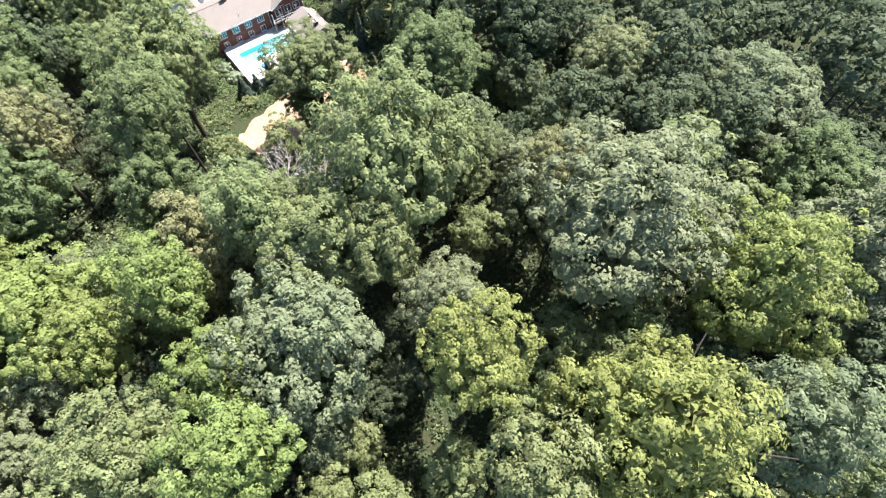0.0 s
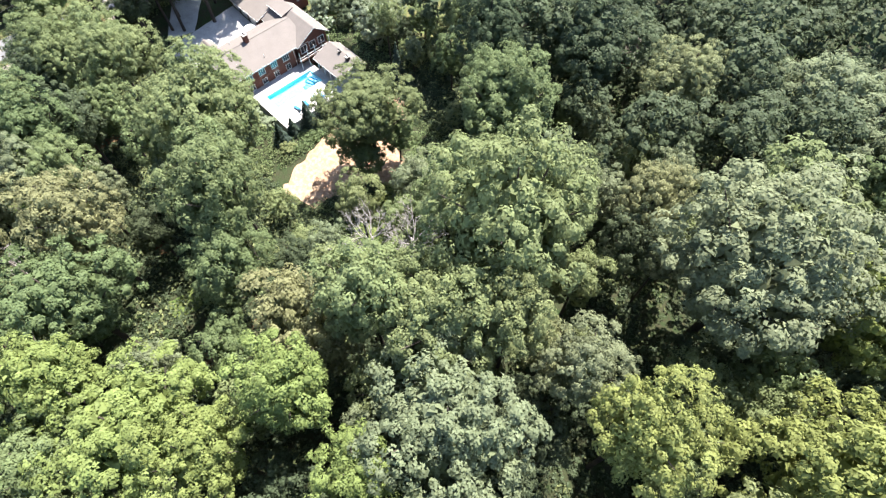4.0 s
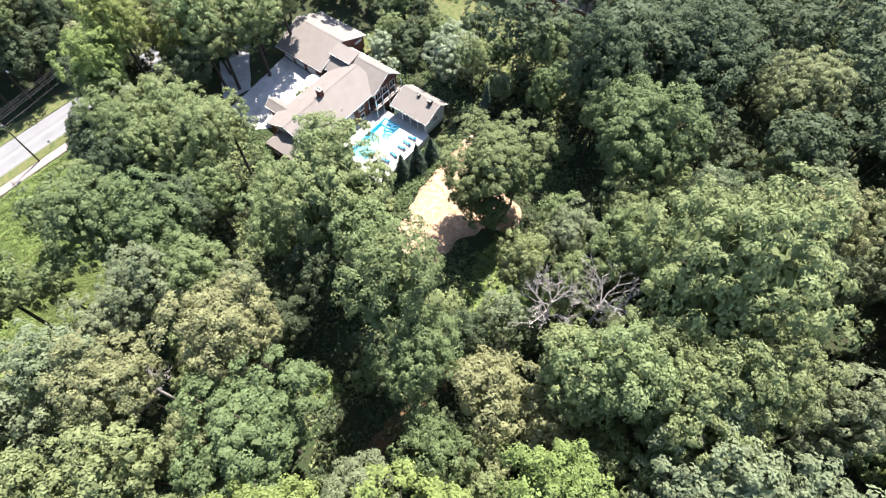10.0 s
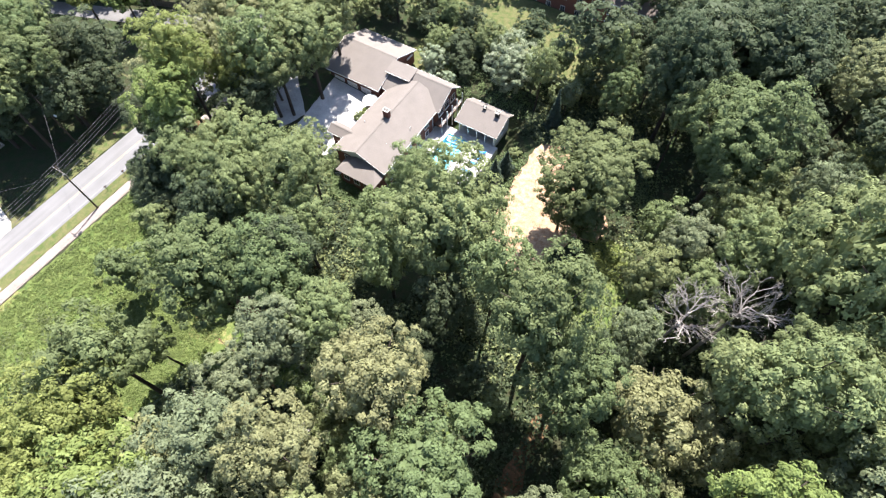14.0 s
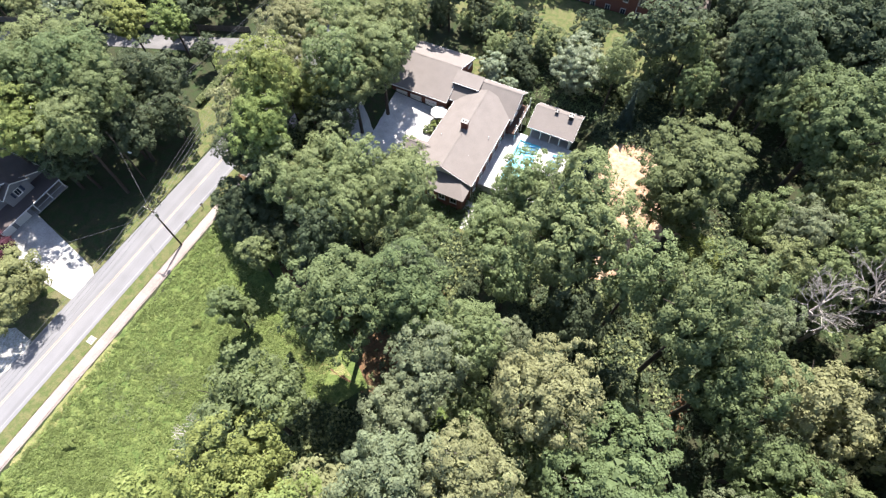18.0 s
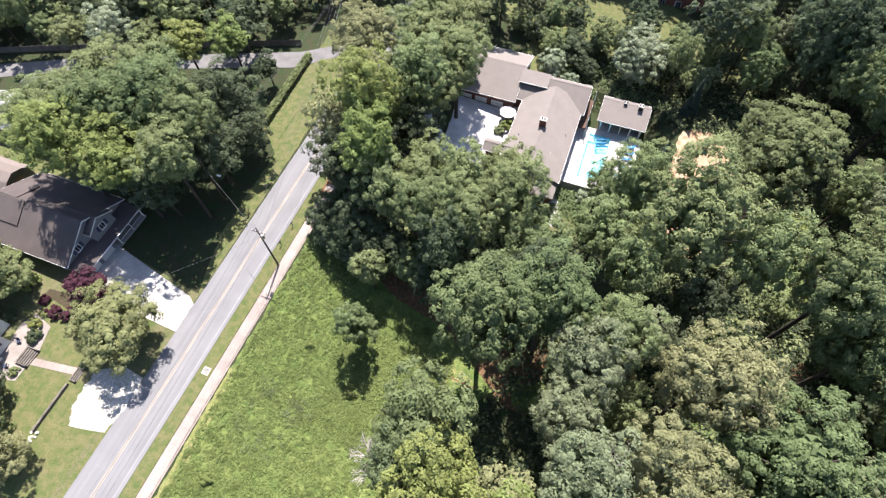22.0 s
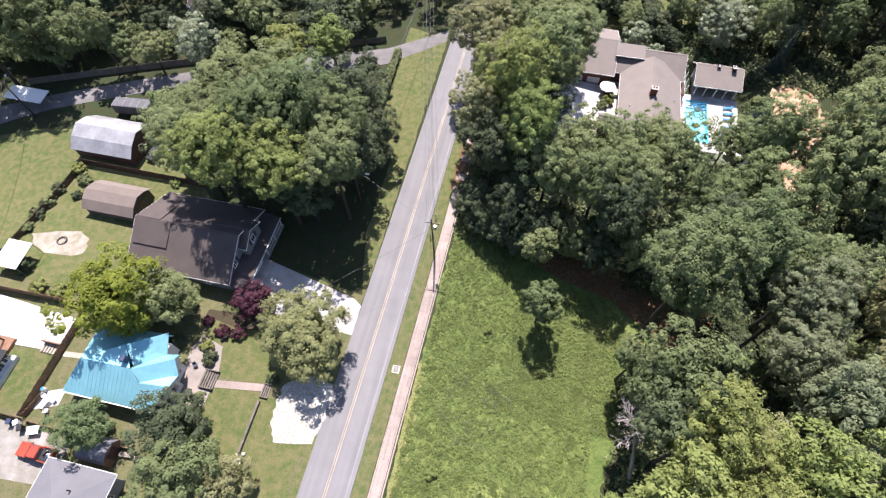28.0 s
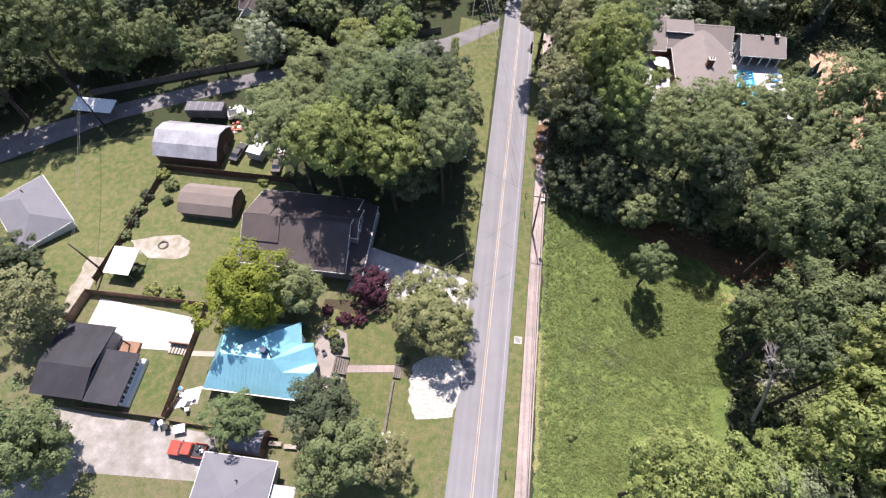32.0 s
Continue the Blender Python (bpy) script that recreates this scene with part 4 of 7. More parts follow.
    part("roof_slope", slab(south, 0.1), M["blue_metal"], h)
    part("roof_slope", slab([(-199.2, -52.2, 4.8), (-197.2, -47.7, 7.45), (-199.2, -42.0, 4.8)], 0.1), M["blue_metal"], h)
    part("roof_slope", slab([(-199.2, -41.8, 4.8), (-197.2, -47.7, 7.45), (-192.2, -44.5, 6.1), (-187.6, -41.2, 4.7)], 0.1), M["blue_metal"], h)
    part("roof_slope", slab([(-197.2, -47.7, 7.42), (-189.9, -47.5, 6.9), (-192.2, -44.5, 7.1)], 0.1), M["blue_metal"], h)
    part("roof_slope", slab([(-192.2, -44.5, 7.1), (-187.0, -41.5, 7.0), (-186.3, -44.5, 5.8), (-189.9, -47.3, 5.9)], 0.1), M["blue_metal"], h)
    part("roof_slope", slab([(-190.0, -47.3, 6.5), (-186.4, -44.3, 5.75), (-184.8, -43.9, 5.5), (-184.3, -44.9, 6.95), (-189.5, -47.7, 7.3)], 0.1), M["blue_metal"], h)
    part("roof_slope", slab([(-189.5, -47.7, 7.3), (-184.3, -44.9, 6.95), (-183.5, -46.7, 5.7), (-187.9, -49.1, 6.1)], 0.1), M["blue_metal"], h)
    part("roof_slope", slab([(-187.9, -49.1, 6.6), (-183.5, -46.6, 5.5), (-183.4, -48.8, 6.8)], 0.1), M["blue_metal"], h)
    for x in range(22):
        u = -198.6 + 0.62 * x
        top = min(-47.7, -47.7 - (u + 189.5) * 0.9) if u > -189.5 else -47.7 - max(0.0, -197.2 - u) * 2.25
        part("roof_rib", slab([(u - 0.02, -52.2, 4.83), (u + 0.02, -52.2, 4.83), (u + 0.02, top, 4.83 + (top + 52.2) * 0.589), (u - 0.02, top, 4.83 + (top + 52.2) * 0.589)], 0.05), M["blue_metal"], h)
    for tri in ([(-184.95, -44.1, 4.6), (-184.7, -44.9, 6.8), (-183.95, -46.7, 5.6), (-183.95, -46.7, 4.6)], [(-183.8, -46.9, 4.6), (-183.7, -48.8, 6.7), (-185.4, -51.9, 4.8), (-185.3, -51.9, 4.6)]):
        k = len(tri)
        part("gable", raw(tri + [(x - 0.15, y, z) for x, y, z in tri], [tuple(range(k)), tuple(range(2 * k - 1, k - 1, -1))] + [(i, k + i, k + (i + 1) % k, (i + 1) % k) for i in range(k)]), M["white_siding"], h)
    part("metal_flue", box(-191.4, -190.6, -47.0, -46.2, 6.2, 8.1, 0.02), M["navy"], h)
    for y in (-49.8, -48.2):
        window(h, -184.39, y, 3.4, "+x", 1.0, 1.4)
    window(h, -185.19, -45.9, 3.3, "+x", 1.0, 1.3)
    for x in (-196.0, -192.5, -189.2):
        window(h, x, -51.41, 3.4, "-y", 1.0, 1.3)
    part("gutter", box(-199.2, -185.4, -52.36, -52.22, 4.55, 4.75), M["white"], h)


blue_roof_house()


def dark_house():
    h = thing("house", 0, 0, 0, label="low house with dark membrane roofs and a glazed porch", category="house")
    walls(h, -222.0, -214.8, -55.8, -46.0, 2.0, 6.2, "siding")
    part("roof_slope", slab([(-222.6, -56.3, 6.3), (-214.6, -56.3, 6.3), (-214.6, -52.0, 7.4), (-222.6, -52.0, 7.4)], 0.2), M["dark_roof"], h)
    part("roof_slope", slab([(-222.6, -52.0, 7.4), (-214.6, -52.0, 7.4), (-214.6, -45.4, 6.3), (-222.6, -45.4, 6.3)], 0.2), M["dark_roof"], h)
    walls(h, -214.6, -210.2, -56.0, -49.2, 2.0, 5.6, "white_siding")
    part("porch_roof", slab([(-214.55, -56.4, 6.25), (-209.7, -56.4, 5.75), (-209.7, -48.8, 5.75), (-214.55, -48.8, 6.25)], 0.2), M["dark_roof"], h)
    for k in range(5):
        window(h, -210.19, -55.2 + 1.35 * k, 4.8, "+x", 1.1, 1.2)
    part("porch_wall", box(-210.2, -209.5, -56.0, -49.0, 2.4, 4.0), M["white_siding"], h)
    part("flue", tube([(-213, -47.2, 3), (-213, -47.2, 6.6)], [0.12, 0.12], 10), M["black"], h)
    part("step", box(-214.5, -211.5, -49.0, -46.6, 2.6, 3.9), M["fence_wood"], h)


dark_house()


def hip_house(x0, x1, y0, y1, base, eave, ridge, roof, wall, label):
    h = thing("house", 0, 0, 0, label=label, category="house")
    walls(h, x0 + 0.5, x1 - 0.5, y0 + 0.5, y1 - 0.5, base, eave - 0.1, wall)
    m, i = (x0 + x1) / 2, (x1 - x0) / 2
    for q in ([(x0, y0, eave), (x1, y0, eave), (m, y0 + i, ridge)], [(x1, y1, eave), (x0, y1, eave), (m, y1 - i, ridge)],
              [(x0, y1, eave), (x0, y0, eave), (m, y0 + i, ridge), (m, y1 - i, ridge)], [(x1, y0, eave), (x1, y1, eave), (m, y1 - i, ridge), (m, y0 + i, ridge)]):
        part("roof_slope", slab(q, 0.16), M[roof], h)
    for b in (box(x0, x1, y0 - 0.06, y0, eave - 0.22, eave - 0.02), box(x0, x1, y1, y1 + 0.06, eave - 0.22, eave - 0.02), box(x0 - 0.06, x0, y0, y1, eave - 0.22, eave - 0.02), box(x1, x1 + 0.06, y0, y1, eave - 0.22, eave - 0.02)):
        part("eave_board", b, M["white"], h)
    part("vent_pipe", tube([(m + 0.8, y1 - 3, eave), (m + 0.8, y1 - 3, ridge + 0.1)], [0.09, 0.09], 8), M["black"], h)
    for y in (y0 + 3, y1 - 3):
        window(h, x1 - 0.49, y, base + 2.4, "+x", 1.0, 1.3)
    return h


g = hip_house(-195.7, -185.6, -73.5, -60.5, 1.0, 5.0, 6.6, "grey_shingle", "siding", "bungalow with a plain grey hipped shingle roof")
part("awning", slab([(-185.6, -66.6, 4.4), (-182.6, -66.6, 4.1), (-182.6, -63.2, 4.1), (-185.6, -63.2, 4.4)], 0.08), M["white_metal"], g, "white ribbed metal awning")
cottage = hip_house(-4.6, 4.6, -6.8, 6.8, 1.0, 4.5, 6.3, "grey_shingle", "white_siding", "white cottage with a pale grey hipped roof")
cottage.matrix_basis = pose(-240.1, -26.4, 0, 0, 0, 50.4)
far_brick = thing("house", 0, 0, 0, label="two-storey red brick house beyond the lawn", category="house")
walls(far_brick, -116.0, -84.0, 82.0, 92.0, -6.0, 2.6, "brick")
gable_roof(far_brick, -116.6, -83.4, 81.4, 92.6, 2.7, 6.0, "x", "tan_shingle", wall="brick")
for k in range(8):
    for z in (-3.0, 0.4):
        window(far_brick, -113.0 + 3.8 * k, 81.99, z, "-y", 1.1, 1.5)
for k in range(3):
    part("downpipe", tube([(-109.6 + 11 * k, 81.9, 2.4), (-109.6 + 11 * k, 81.9, -6)], [0.06, 0.06], 8), M["white"], far_brick)
far_2 = thing("house", 0, 0, 0, label="small house half hidden among far trees", category="house")
walls(far_2, -70.0, -58.0, 84.0, 92.0, -6.0, -1.0, "brick")
gable_roof(far_2, -70.6, -57.4, 83.4, 92.6, -0.9, 1.6, "x", "tan_shingle", wall="brick")
far_3 = thing("house", 0, 0, 0, label="dark-roofed cottage behind trees across the lane", category="house")
walls(far_3, -222.0, -206.0, 33.0, 42.0, 0.0, 3.6, "white_siding")
gable_roof(far_3, -222.6, -205.4, 32.4, 42.6, 3.7, 7.0, "x", "brown_shingle", wall="white_siding")
gable_roof(far_3, -221.4, -216.0, 29.6, 37.0, 3.8, 6.6, "y", "brown_shingle", wall="white_siding", ends=(True, False))
for x in (-220, -209):
    window(far_3, x, 32.99, 2.0, "-y", 1.0, 1.3)


def arched_shed():
    h = thing("storage_shed", 0, 0, 0, label="small arched storage shed with a dark grey roof", category="shed")
    k = 9
    pts = [(-58.2 + 1.75 * math.cos(math.pi * i / k), 2.9 + 1.75 * math.sin(math.pi * i / k)) for i in range(k + 1)]
    v = [(x, y, z) for x in (-193.2, -188.7) for y, z in pts]
    n = k + 1
    part("roof", raw(v, [(i, i + 1, n + i + 1, n + i) for i in range(k)]), M["grey_shingle"], h, smooth=False)
    for x in (-193.0, -188.9):
        prof = [(-56.45, 1.0)] + pts + [(-59.95, 1.0)]
        part("end_wall", raw([(x, a, b - 0.03) for a, b in prof] + [(x + 0.1, a, b - 0.03) for a, b in prof], [tuple(range(len(prof))), tuple(range(2 * len(prof) - 1, len(prof) - 1, -1))] + [(i, i + 1, len(prof) + i + 1, len(prof) + i) for i in range(len(prof) - 1)]), M["fence_wood"], h)
    part("door", box(-188.78, -188.72, -59.0, -57.4, 1.8, 3.9, 0.01), M["brown_wood"], h)
    for y in (-56.5, -59.9):
        part("side_wall", box(-193.0, -188.9, y - 0.05, y + 0.05, 1.0, 2.95), M["fence_wood"], h)


arched_shed()
# ---- trees ----
def spray(pos, nrm, size, rnd):
    """Pointed leaf sprays, a triangle each, lying across the given normals."""
    k = len(pos)
    ref = rnd.normal(size=(k, 3))
    a = np.cross(nrm, ref)
    a /= np.linalg.norm(a, axis=1)[:, None] + 1e-9
    b = np.cross(nrm, a)
    L, W = size[:, None], size[:, None] * 0.75
    return np.stack([pos - a * L + b * W, pos - a * L * 0.8 - b * W, pos + a * L], 1)


def leaf_mesh(name, tris):
    k = len(tris)
    me = bpy.data.meshes.new(name)
    me.vertices.add(3 * k)
    me.vertices.foreach_set("co", tris.reshape(-1).astype(np.float32))
    me.loops.add(3 * k)
    me.loops.foreach_set("vertex_index", np.arange(3 * k).astype(np.int32))
    me.polygons.add(k)
    me.polygons.foreach_set("loop_start", (np.arange(k) * 3).astype(np.int32))
    me.update(calc_edges=True)
    me.validate()
    return me


def crown_quads(r, rz, puffs, per, size, seed, low=-0.5, ragged=0.22, bulk=0.2, core=7):
    """A crown of boughs that bulge from a dome, each set with many small leafy clumps, and larger sprays inside."""
    rnd = np.random.default_rng(seed)
    lobes = rnd.normal(size=(11, 3))
    lobes[:, 2] = np.abs(lobes[:, 2]) * 0.8 - 0.2
    lobes /= np.linalg.norm(lobes, axis=1)[:, None]
    i = np.arange(puffs) + 0.5
    z = 1 - (1 - low) * i / puffs
    th = i * 2.39996 + rnd.uniform(-0.5, 0.5, puffs)
    c = np.stack([np.sqrt(1 - z * z) * np.cos(th), np.sqrt(1 - z * z) * np.sin(th), z], 1)
    lump = np.full(puffs, 0.6)
    for lobe, reach in zip(lobes, rnd.uniform(0.30, 0.44, 11)):
        a = 1.04 - reach + rnd.uniform(-0.14, 0.03)
        along = a * (c @ lobe)
        disc = along ** 2 - (a ** 2 - reach ** 2)
        lump = np.maximum(lump, np.where(disc > 0, along + np.sqrt(np.maximum(disc, 0)), 0))
    knobs = rnd.normal(size=(44, 3))
    knobs /= np.linalg.norm(knobs, axis=1)[:, None]
    near = np.arccos(np.clip(c @ knobs.T, -1, 1)).min(1)
    lump = lump + 0.2 * np.sqrt(np.clip(1 - (near / 0.34) ** 2, 0, 1)) - 0.12 + rnd.uniform(-ragged, ragged, puffs) * 0.26
    out = c.copy()
    centre = c * lump[:, None] * np.array([r, r, rz]) * 0.93
    pr = r * bulk * rnd.uniform(0.55, 1.3, puffs)
    owner = np.repeat(np.arange(puffs), per)
    u = rnd.normal(size=(len(owner), 3))
    u /= np.linalg.norm(u, axis=1)[:, None]
    o = out[owner] * 0.6 + np.array([0, 0, 0.6])
    d = (u * o).sum(1)
    u = np.where((d < -0.15)[:, None], u - 2 * d[:, None] * o / (o * o).sum(1)[:, None], u)
    pos = centre[owner] + u * pr[owner][:, None] * rnd.uniform(0.6, 1.12, len(owner))[:, None] * np.array([1, 1, 0.62])
    nrm = u * 0.9 + out[owner] * 0.2 + np.array([0, 0, 0.5]) + rnd.normal(size=u.shape) * 0.2
    nrm /= np.linalg.norm(nrm, axis=1)[:, None]
    q = spray(pos, nrm, size * rnd.uniform(0.6, 1.25, len(pos)), rnd)
    k = puffs * core
    u = rnd.normal(size=(k, 3))
    u /= np.linalg.norm(u, axis=1)[:, None]
    u[:, 2] = np.where(u[:, 2] < low, -u[:, 2], u[:, 2])
    pos = u * rnd.uniform(0.3, 0.55, k)[:, None] * np.array([r, r, rz])
    nrm = u + rnd.normal(size=u.shape) * 0.5
    nrm /= np.linalg.norm(nrm, axis=1)[:, None]
    return np.concatenate([q, spray(pos, nrm, np.full(k, 0.07 * r), rnd)])


def tree_model(name, r, rz, puffs, per, size, seed, clear, low=-0.5, ragged=0.22, limbs=4, bulk=0.2, core=7):
    """One tree with its crown's centre `clear` metres above the foot; kept as a pattern for copies."""
    rnd = random.Random(seed)
    base = new(name)
    top = Vector((rnd.uniform(-0.6, 0.6), rnd.uniform(-0.6, 0.6), clear))
    tr = max(0.07, r * 0.05)
    pts = [(0, 0, -1.2), (0, 0, 0.3), (top.x * 0.4, top.y * 0.4, clear * 0.45), tuple(top), (top.x, top.y, clear + rz * 0.5)]
    part("trunk", tube(pts, [tr * 1.5, tr * 1.15, tr * 0.9, tr * 0.6, tr * 0.15], 8), M["bark"], base, smooth=True)
    for k in range(limbs):
        a = 2 * math.pi * (k + rnd.random() * 0.6) / limbs
        h = clear * rnd.uniform(0.5, 0.85)
        e = Vector((math.cos(a) * r * 0.75, math.sin(a) * r * 0.75, clear + rz * rnd.uniform(-0.1, 0.5)))
        s = Vector((top.x * 0.6, top.y * 0.6, h))
        m = (s + e) / 2 + Vector((0, 0, -0.08 * r))
        part("limb", tube([s, m, e], [tr * 0.5, tr * 0.32, tr * 0.08], 6), M["bark"], base, smooth=True)
    q = crown_quads(r, rz, puffs, per, size, seed, low, ragged, bulk, core)
    q[:, :, 2] += clear
    crown = new("crown", leaf_mesh("crown", q))
    crown.data.materials.append(LEAF["g"])
    crown.parent = base
    return base


MODELS = {"grand": [], "big": [], "far": [], "mid": [], "small": [], "airy": []}
for s in range(4):
    MODELS["grand"].append((tree_model("tree", 10.0, 10.4 + 0.5 * (s % 3), 500, 54, 0.20, 60 + s, 19.0, -0.8, 0.36, 5, bulk=0.086, core=3), 10.0, 19.0))
for s in range(5):
    MODELS["big"].append((tree_model("tree", 7.5, 8.2 + 0.6 * (s % 3), 290, 54, 0.185, 100 + s, 16.0, -0.85, 0.36 + 0.04 * (s % 3), bulk=0.108, core=3), 7.5, 16.0))
for s in range(3):
    MODELS["far"].append((tree_model("tree", 7.0, 8.0, 150, 30, 0.34, 150 + s, 14.0, -0.8, 0.34, bulk=0.14, core=3), 7.0, 14.0))
for s in range(3):
    MODELS["mid"].append((tree_model("tree", 4.6, 5.2 + 0.3 * s, 150, 48, 0.16, 200 + s, 8.0, -0.85, 0.38, bulk=0.15, core=4), 4.6, 8.0))
for s in range(2):
    MODELS["small"].append((tree_model("small_tree", 2.3, 2.4, 56, 54, 0.135, 300 + s, 3.2, -0.85, 0.36, 3, bulk=0.2), 2.3, 3.2))
MODELS["airy"].append((tree_model("tree", 5.0, 4.2, 240, 90, 0.12, 400, 5.0, -0.85, 0.5, 5, bulk=0.13), 5.0, 5.0))
WORDS = {"g": "tall broadleaf tree with a dense mid-green crown", "p": "tall broadleaf tree with a grey-green crown", "y": "broadleaf tree with a bright yellow-green crown",
         "d": "broadleaf tree with a dark green crown, part shade put into its colour", "o": "broadleaf tree with an olive crown turning yellow", "m": "magnolia-like tree with pale glossy leaves",
         "w": "rounded tree with a golden-olive crown", "b": "feathery pale green ornamental tree by the road", "s": "half-bare tree with sparse grey-green leaves",
         "r": "small ornamental tree with dark red leaves", "c": "dark green conifer", "k": "broadleaf tree with a full deep green crown", "l": "broadleaf tree with a fresh light green crown"}
USED = set()


STANDING = []


def tree(x, y, centre, r, kind, turn=0.0):
    """A tree whose crown, of radius r, has its centre at that height over the datum."""
    size = "airy" if kind in "b" else "grand" if r > 8.2 else "far" if (y > 46 or (x < -165 and y > 12)) and r > 3.5 and kind != "m" else "big" if r > 5.6 else "mid" if r > 3.0 else "small"
    if kind == "s":
        size = "mid"
    k = int(abs(x * 7.3 + y * 3.1)) % len(MODELS[size])
    model, r0, clear = MODELS[size][k]
    STANDING.append((x, y, r))
    foot = ground_z(x, y)
    tall = max(0.9 * r, centre - foot)
    s = r / r0
    m = pose(x, y, foot, 0, 0, (x * 37 + y * 61) % 360) @ Matrix.Diagonal((s, s, s, 1))
    if (size, k) in USED:
        ob = copy_thing(model, m)
    else:
        USED.add((size, k))
        ob = model
        ob.matrix_basis = m
    up = tall / s
    deep = min(1.5, max(1.0, 0.55 * tall / r)) if x > -100 or (x > -127 and y < -33) else min(1.3 if x > -160 or y > 0 else 1.08, max(1.0, 0.45 * tall / r))
    low = up - (deep - 1) * r0 * 0.85
    for c in ob.children:
        if c.name.startswith("trunk"):
            c.scale.z = (up + 0.4 * r0) / (clear + 0.4 * r0)
        elif c.name.startswith("crown"):
            c.scale.z = deep
            c.location.z = low - clear * deep
        else:
            c.location.z = up - clear
    for c in ob.children:
        if c.name.startswith("crown"):
            c.material_slots[0].link = "OBJECT"
            c.material_slots[0].material = LEAF[kind]
    tagged(ob, WORDS[kind], "tree", "trees of the wood" if x > -150 else "trees of the yards")
    return ob


WOOD_CROWNS = [crown_quads(7.0, 8.0, 64, 23, 0.45, 700 + k, -0.7, 0.36, 0.18, 2) for k in range(4)]
WOOD = []


def wood_tree(x, y, centre, r, kind):
    """A crown of the joined wood, with a plain trunk under it."""
    q = WOOD_CROWNS[int(abs(x * 5 + y * 3)) % 4] * (r / 7.0)
    a = radians((x * 37 + y * 61) % 360)
    turned = np.stack([q[:, :, 0] * math.cos(a) - q[:, :, 1] * math.sin(a), q[:, :, 0] * math.sin(a) + q[:, :, 1] * math.cos(a), q[:, :, 2]], 2)
    foot = ground_z(x, y)
    centre = max(centre, foot + 0.9 * r)
    WOOD.append((kind, turned + np.array([x, y, centre])))
    w = 0.045 * r
    ring = [np.array([x + w * math.cos(t), y + w * math.sin(t), foot - 0.5]) for t in (0, 1.257, 2.513, 3.77, 5.027)]
    tip = np.array([x, y, centre + 0.3 * r])
    WOOD.append(("bark", np.array([[ring[i], ring[(i + 1) % 5], tip] for i in range(5)])))


def finish_wood():
    kinds = sorted({k for k, q in WOOD})
    ob = new("far_woods", leaf_mesh("far_woods", np.concatenate([q for k, q in WOOD])))
    for k in kinds:
        ob.data.materials.append(M["bark"] if k == "bark" else LEAF[k])
    ob.data.polygons.foreach_set("material_index", np.concatenate([np.full(len(q), kinds.index(k)) for k, q in WOOD]).astype(np.int32))
    tagged(ob, "dense woodland and understory between the nearer trees, shade put into its dark colour", "woods", kind="stuff")


tree(-289.1, 15.4, 8.5, 5.9, "d")
tree(-285.0, -8.0, 14.0, 7.0, "d")
tree(-281.3, 15.2, 8.5, 4.5, "d")
tree(-280.0, 2.0, 14.0, 7.0, "d")
tree(-279.9, 23.8, 11.2, 4.9, "g")
tree(-273.3, 17.0, 6.7, 6.9, "p")
tree(-274.0, -12.0, 17.0, 7.5, "d")
tree(-268.6, 8.1, 3.7, 6.5, "d")
tree(-268.0, 3.0, 6.0, 5.0, "d")
tree(-268.0, 8.0, 12.0, 6.5, "d")
tree(-264.7, 15.5, 8.5, 4.5, "d")
tree(-265.0, -7.0, 18.0, 7.5, "d")
tree(-263.5, 23.6, 11.0, 4.6, "p")
tree(-262.9, -2.6, 7.0, 6.4, "p")
tree(-259.0, 8.0, 6.0, 5.0, "d")
tree(-257.2, 25.1, 8.5, 5.1, "d")
tree(-257.0, 13.0, 13.0, 6.5, "d")
tree(-256.0, -3.5, 18.5, 7.5, "d")
tree(-250.0, 13.5, 6.0, 5.0, "d")
tree(-249.9, 24.4, 9.0, 4.7, "g")
tree(-248.0, 3.6, 19.5, 7.5, "k")
tree(-246.0, 19.0, 15.0, 6.5, "k")
tree(-248.0, -34.0, 5.5, 5.0, "y")
tree(-241.0, 17.5, 6.0, 5.0, "d")
tree(-239.5, 8.2, 19.0, 7.5, "k")
tree(-236.0, 23.0, 13.0, 6.5, "d")
tree(-233.9, -38.6, 7.0, 5.8, "d")
tree(-233.0, 20.0, 4.6, 2.9, "g")
tree(-229.0, 12.4, 15.5, 4.4, "g")
tree(-226.5, -45.2, 9.6, 5.2, "o")
tree(-225.6, 13.2, 8.0, 2.8, "k")
tree(-224.5, 24.0, 4.6, 2.6, "d")
tree(-219.4, 13.6, 6.4, 2.9, "g")
tree(-217.6, -62.9, 7.0, 7.3, "k")
tree(-211.0, 18.6, 6.6, 5.0, "m")
tree(-210.0, 24.5, 14.0, 6.5, "d")
tree(-205.0, 20.2, 8.0, 5.1, "g")
tree(-203.0, 38.0, 10.0, 6.0, "d")
tree(-200.0, 29.5, 12.0, 6.0, "d")
tree(-183.0, 21.2, 11.5, 5.4, "l")
tree(-198.5, -8.5, 15.0, 6.5, "g")
tree(-195.5, -39.0, 9.5, 8.0, "w")
tree(-194.5, 0.0, 14.0, 7.0, "g")
tree(-190.6, 16.8, 11.8, 5.5, "y")
tree(-193.5, -13.5, 17.5, 6.3, "g")
tree(-192.8, -56.0, 6.0, 3.7, "k")
tree(-191.0, -2.0, 9.0, 6.0, "d")
tree(-190.0, -11.0, 19.5, 7.5, "k")
tree(-190.0, 34.0, 8.0, 5.5, "d")
tree(-189.5, -36.5, 7.0, 4.2, "g")
tree(-184.0, -9.5, 20.5, 6.6, "k")
tree(-186.0, -9.5, 9.0, 6.0, "d")
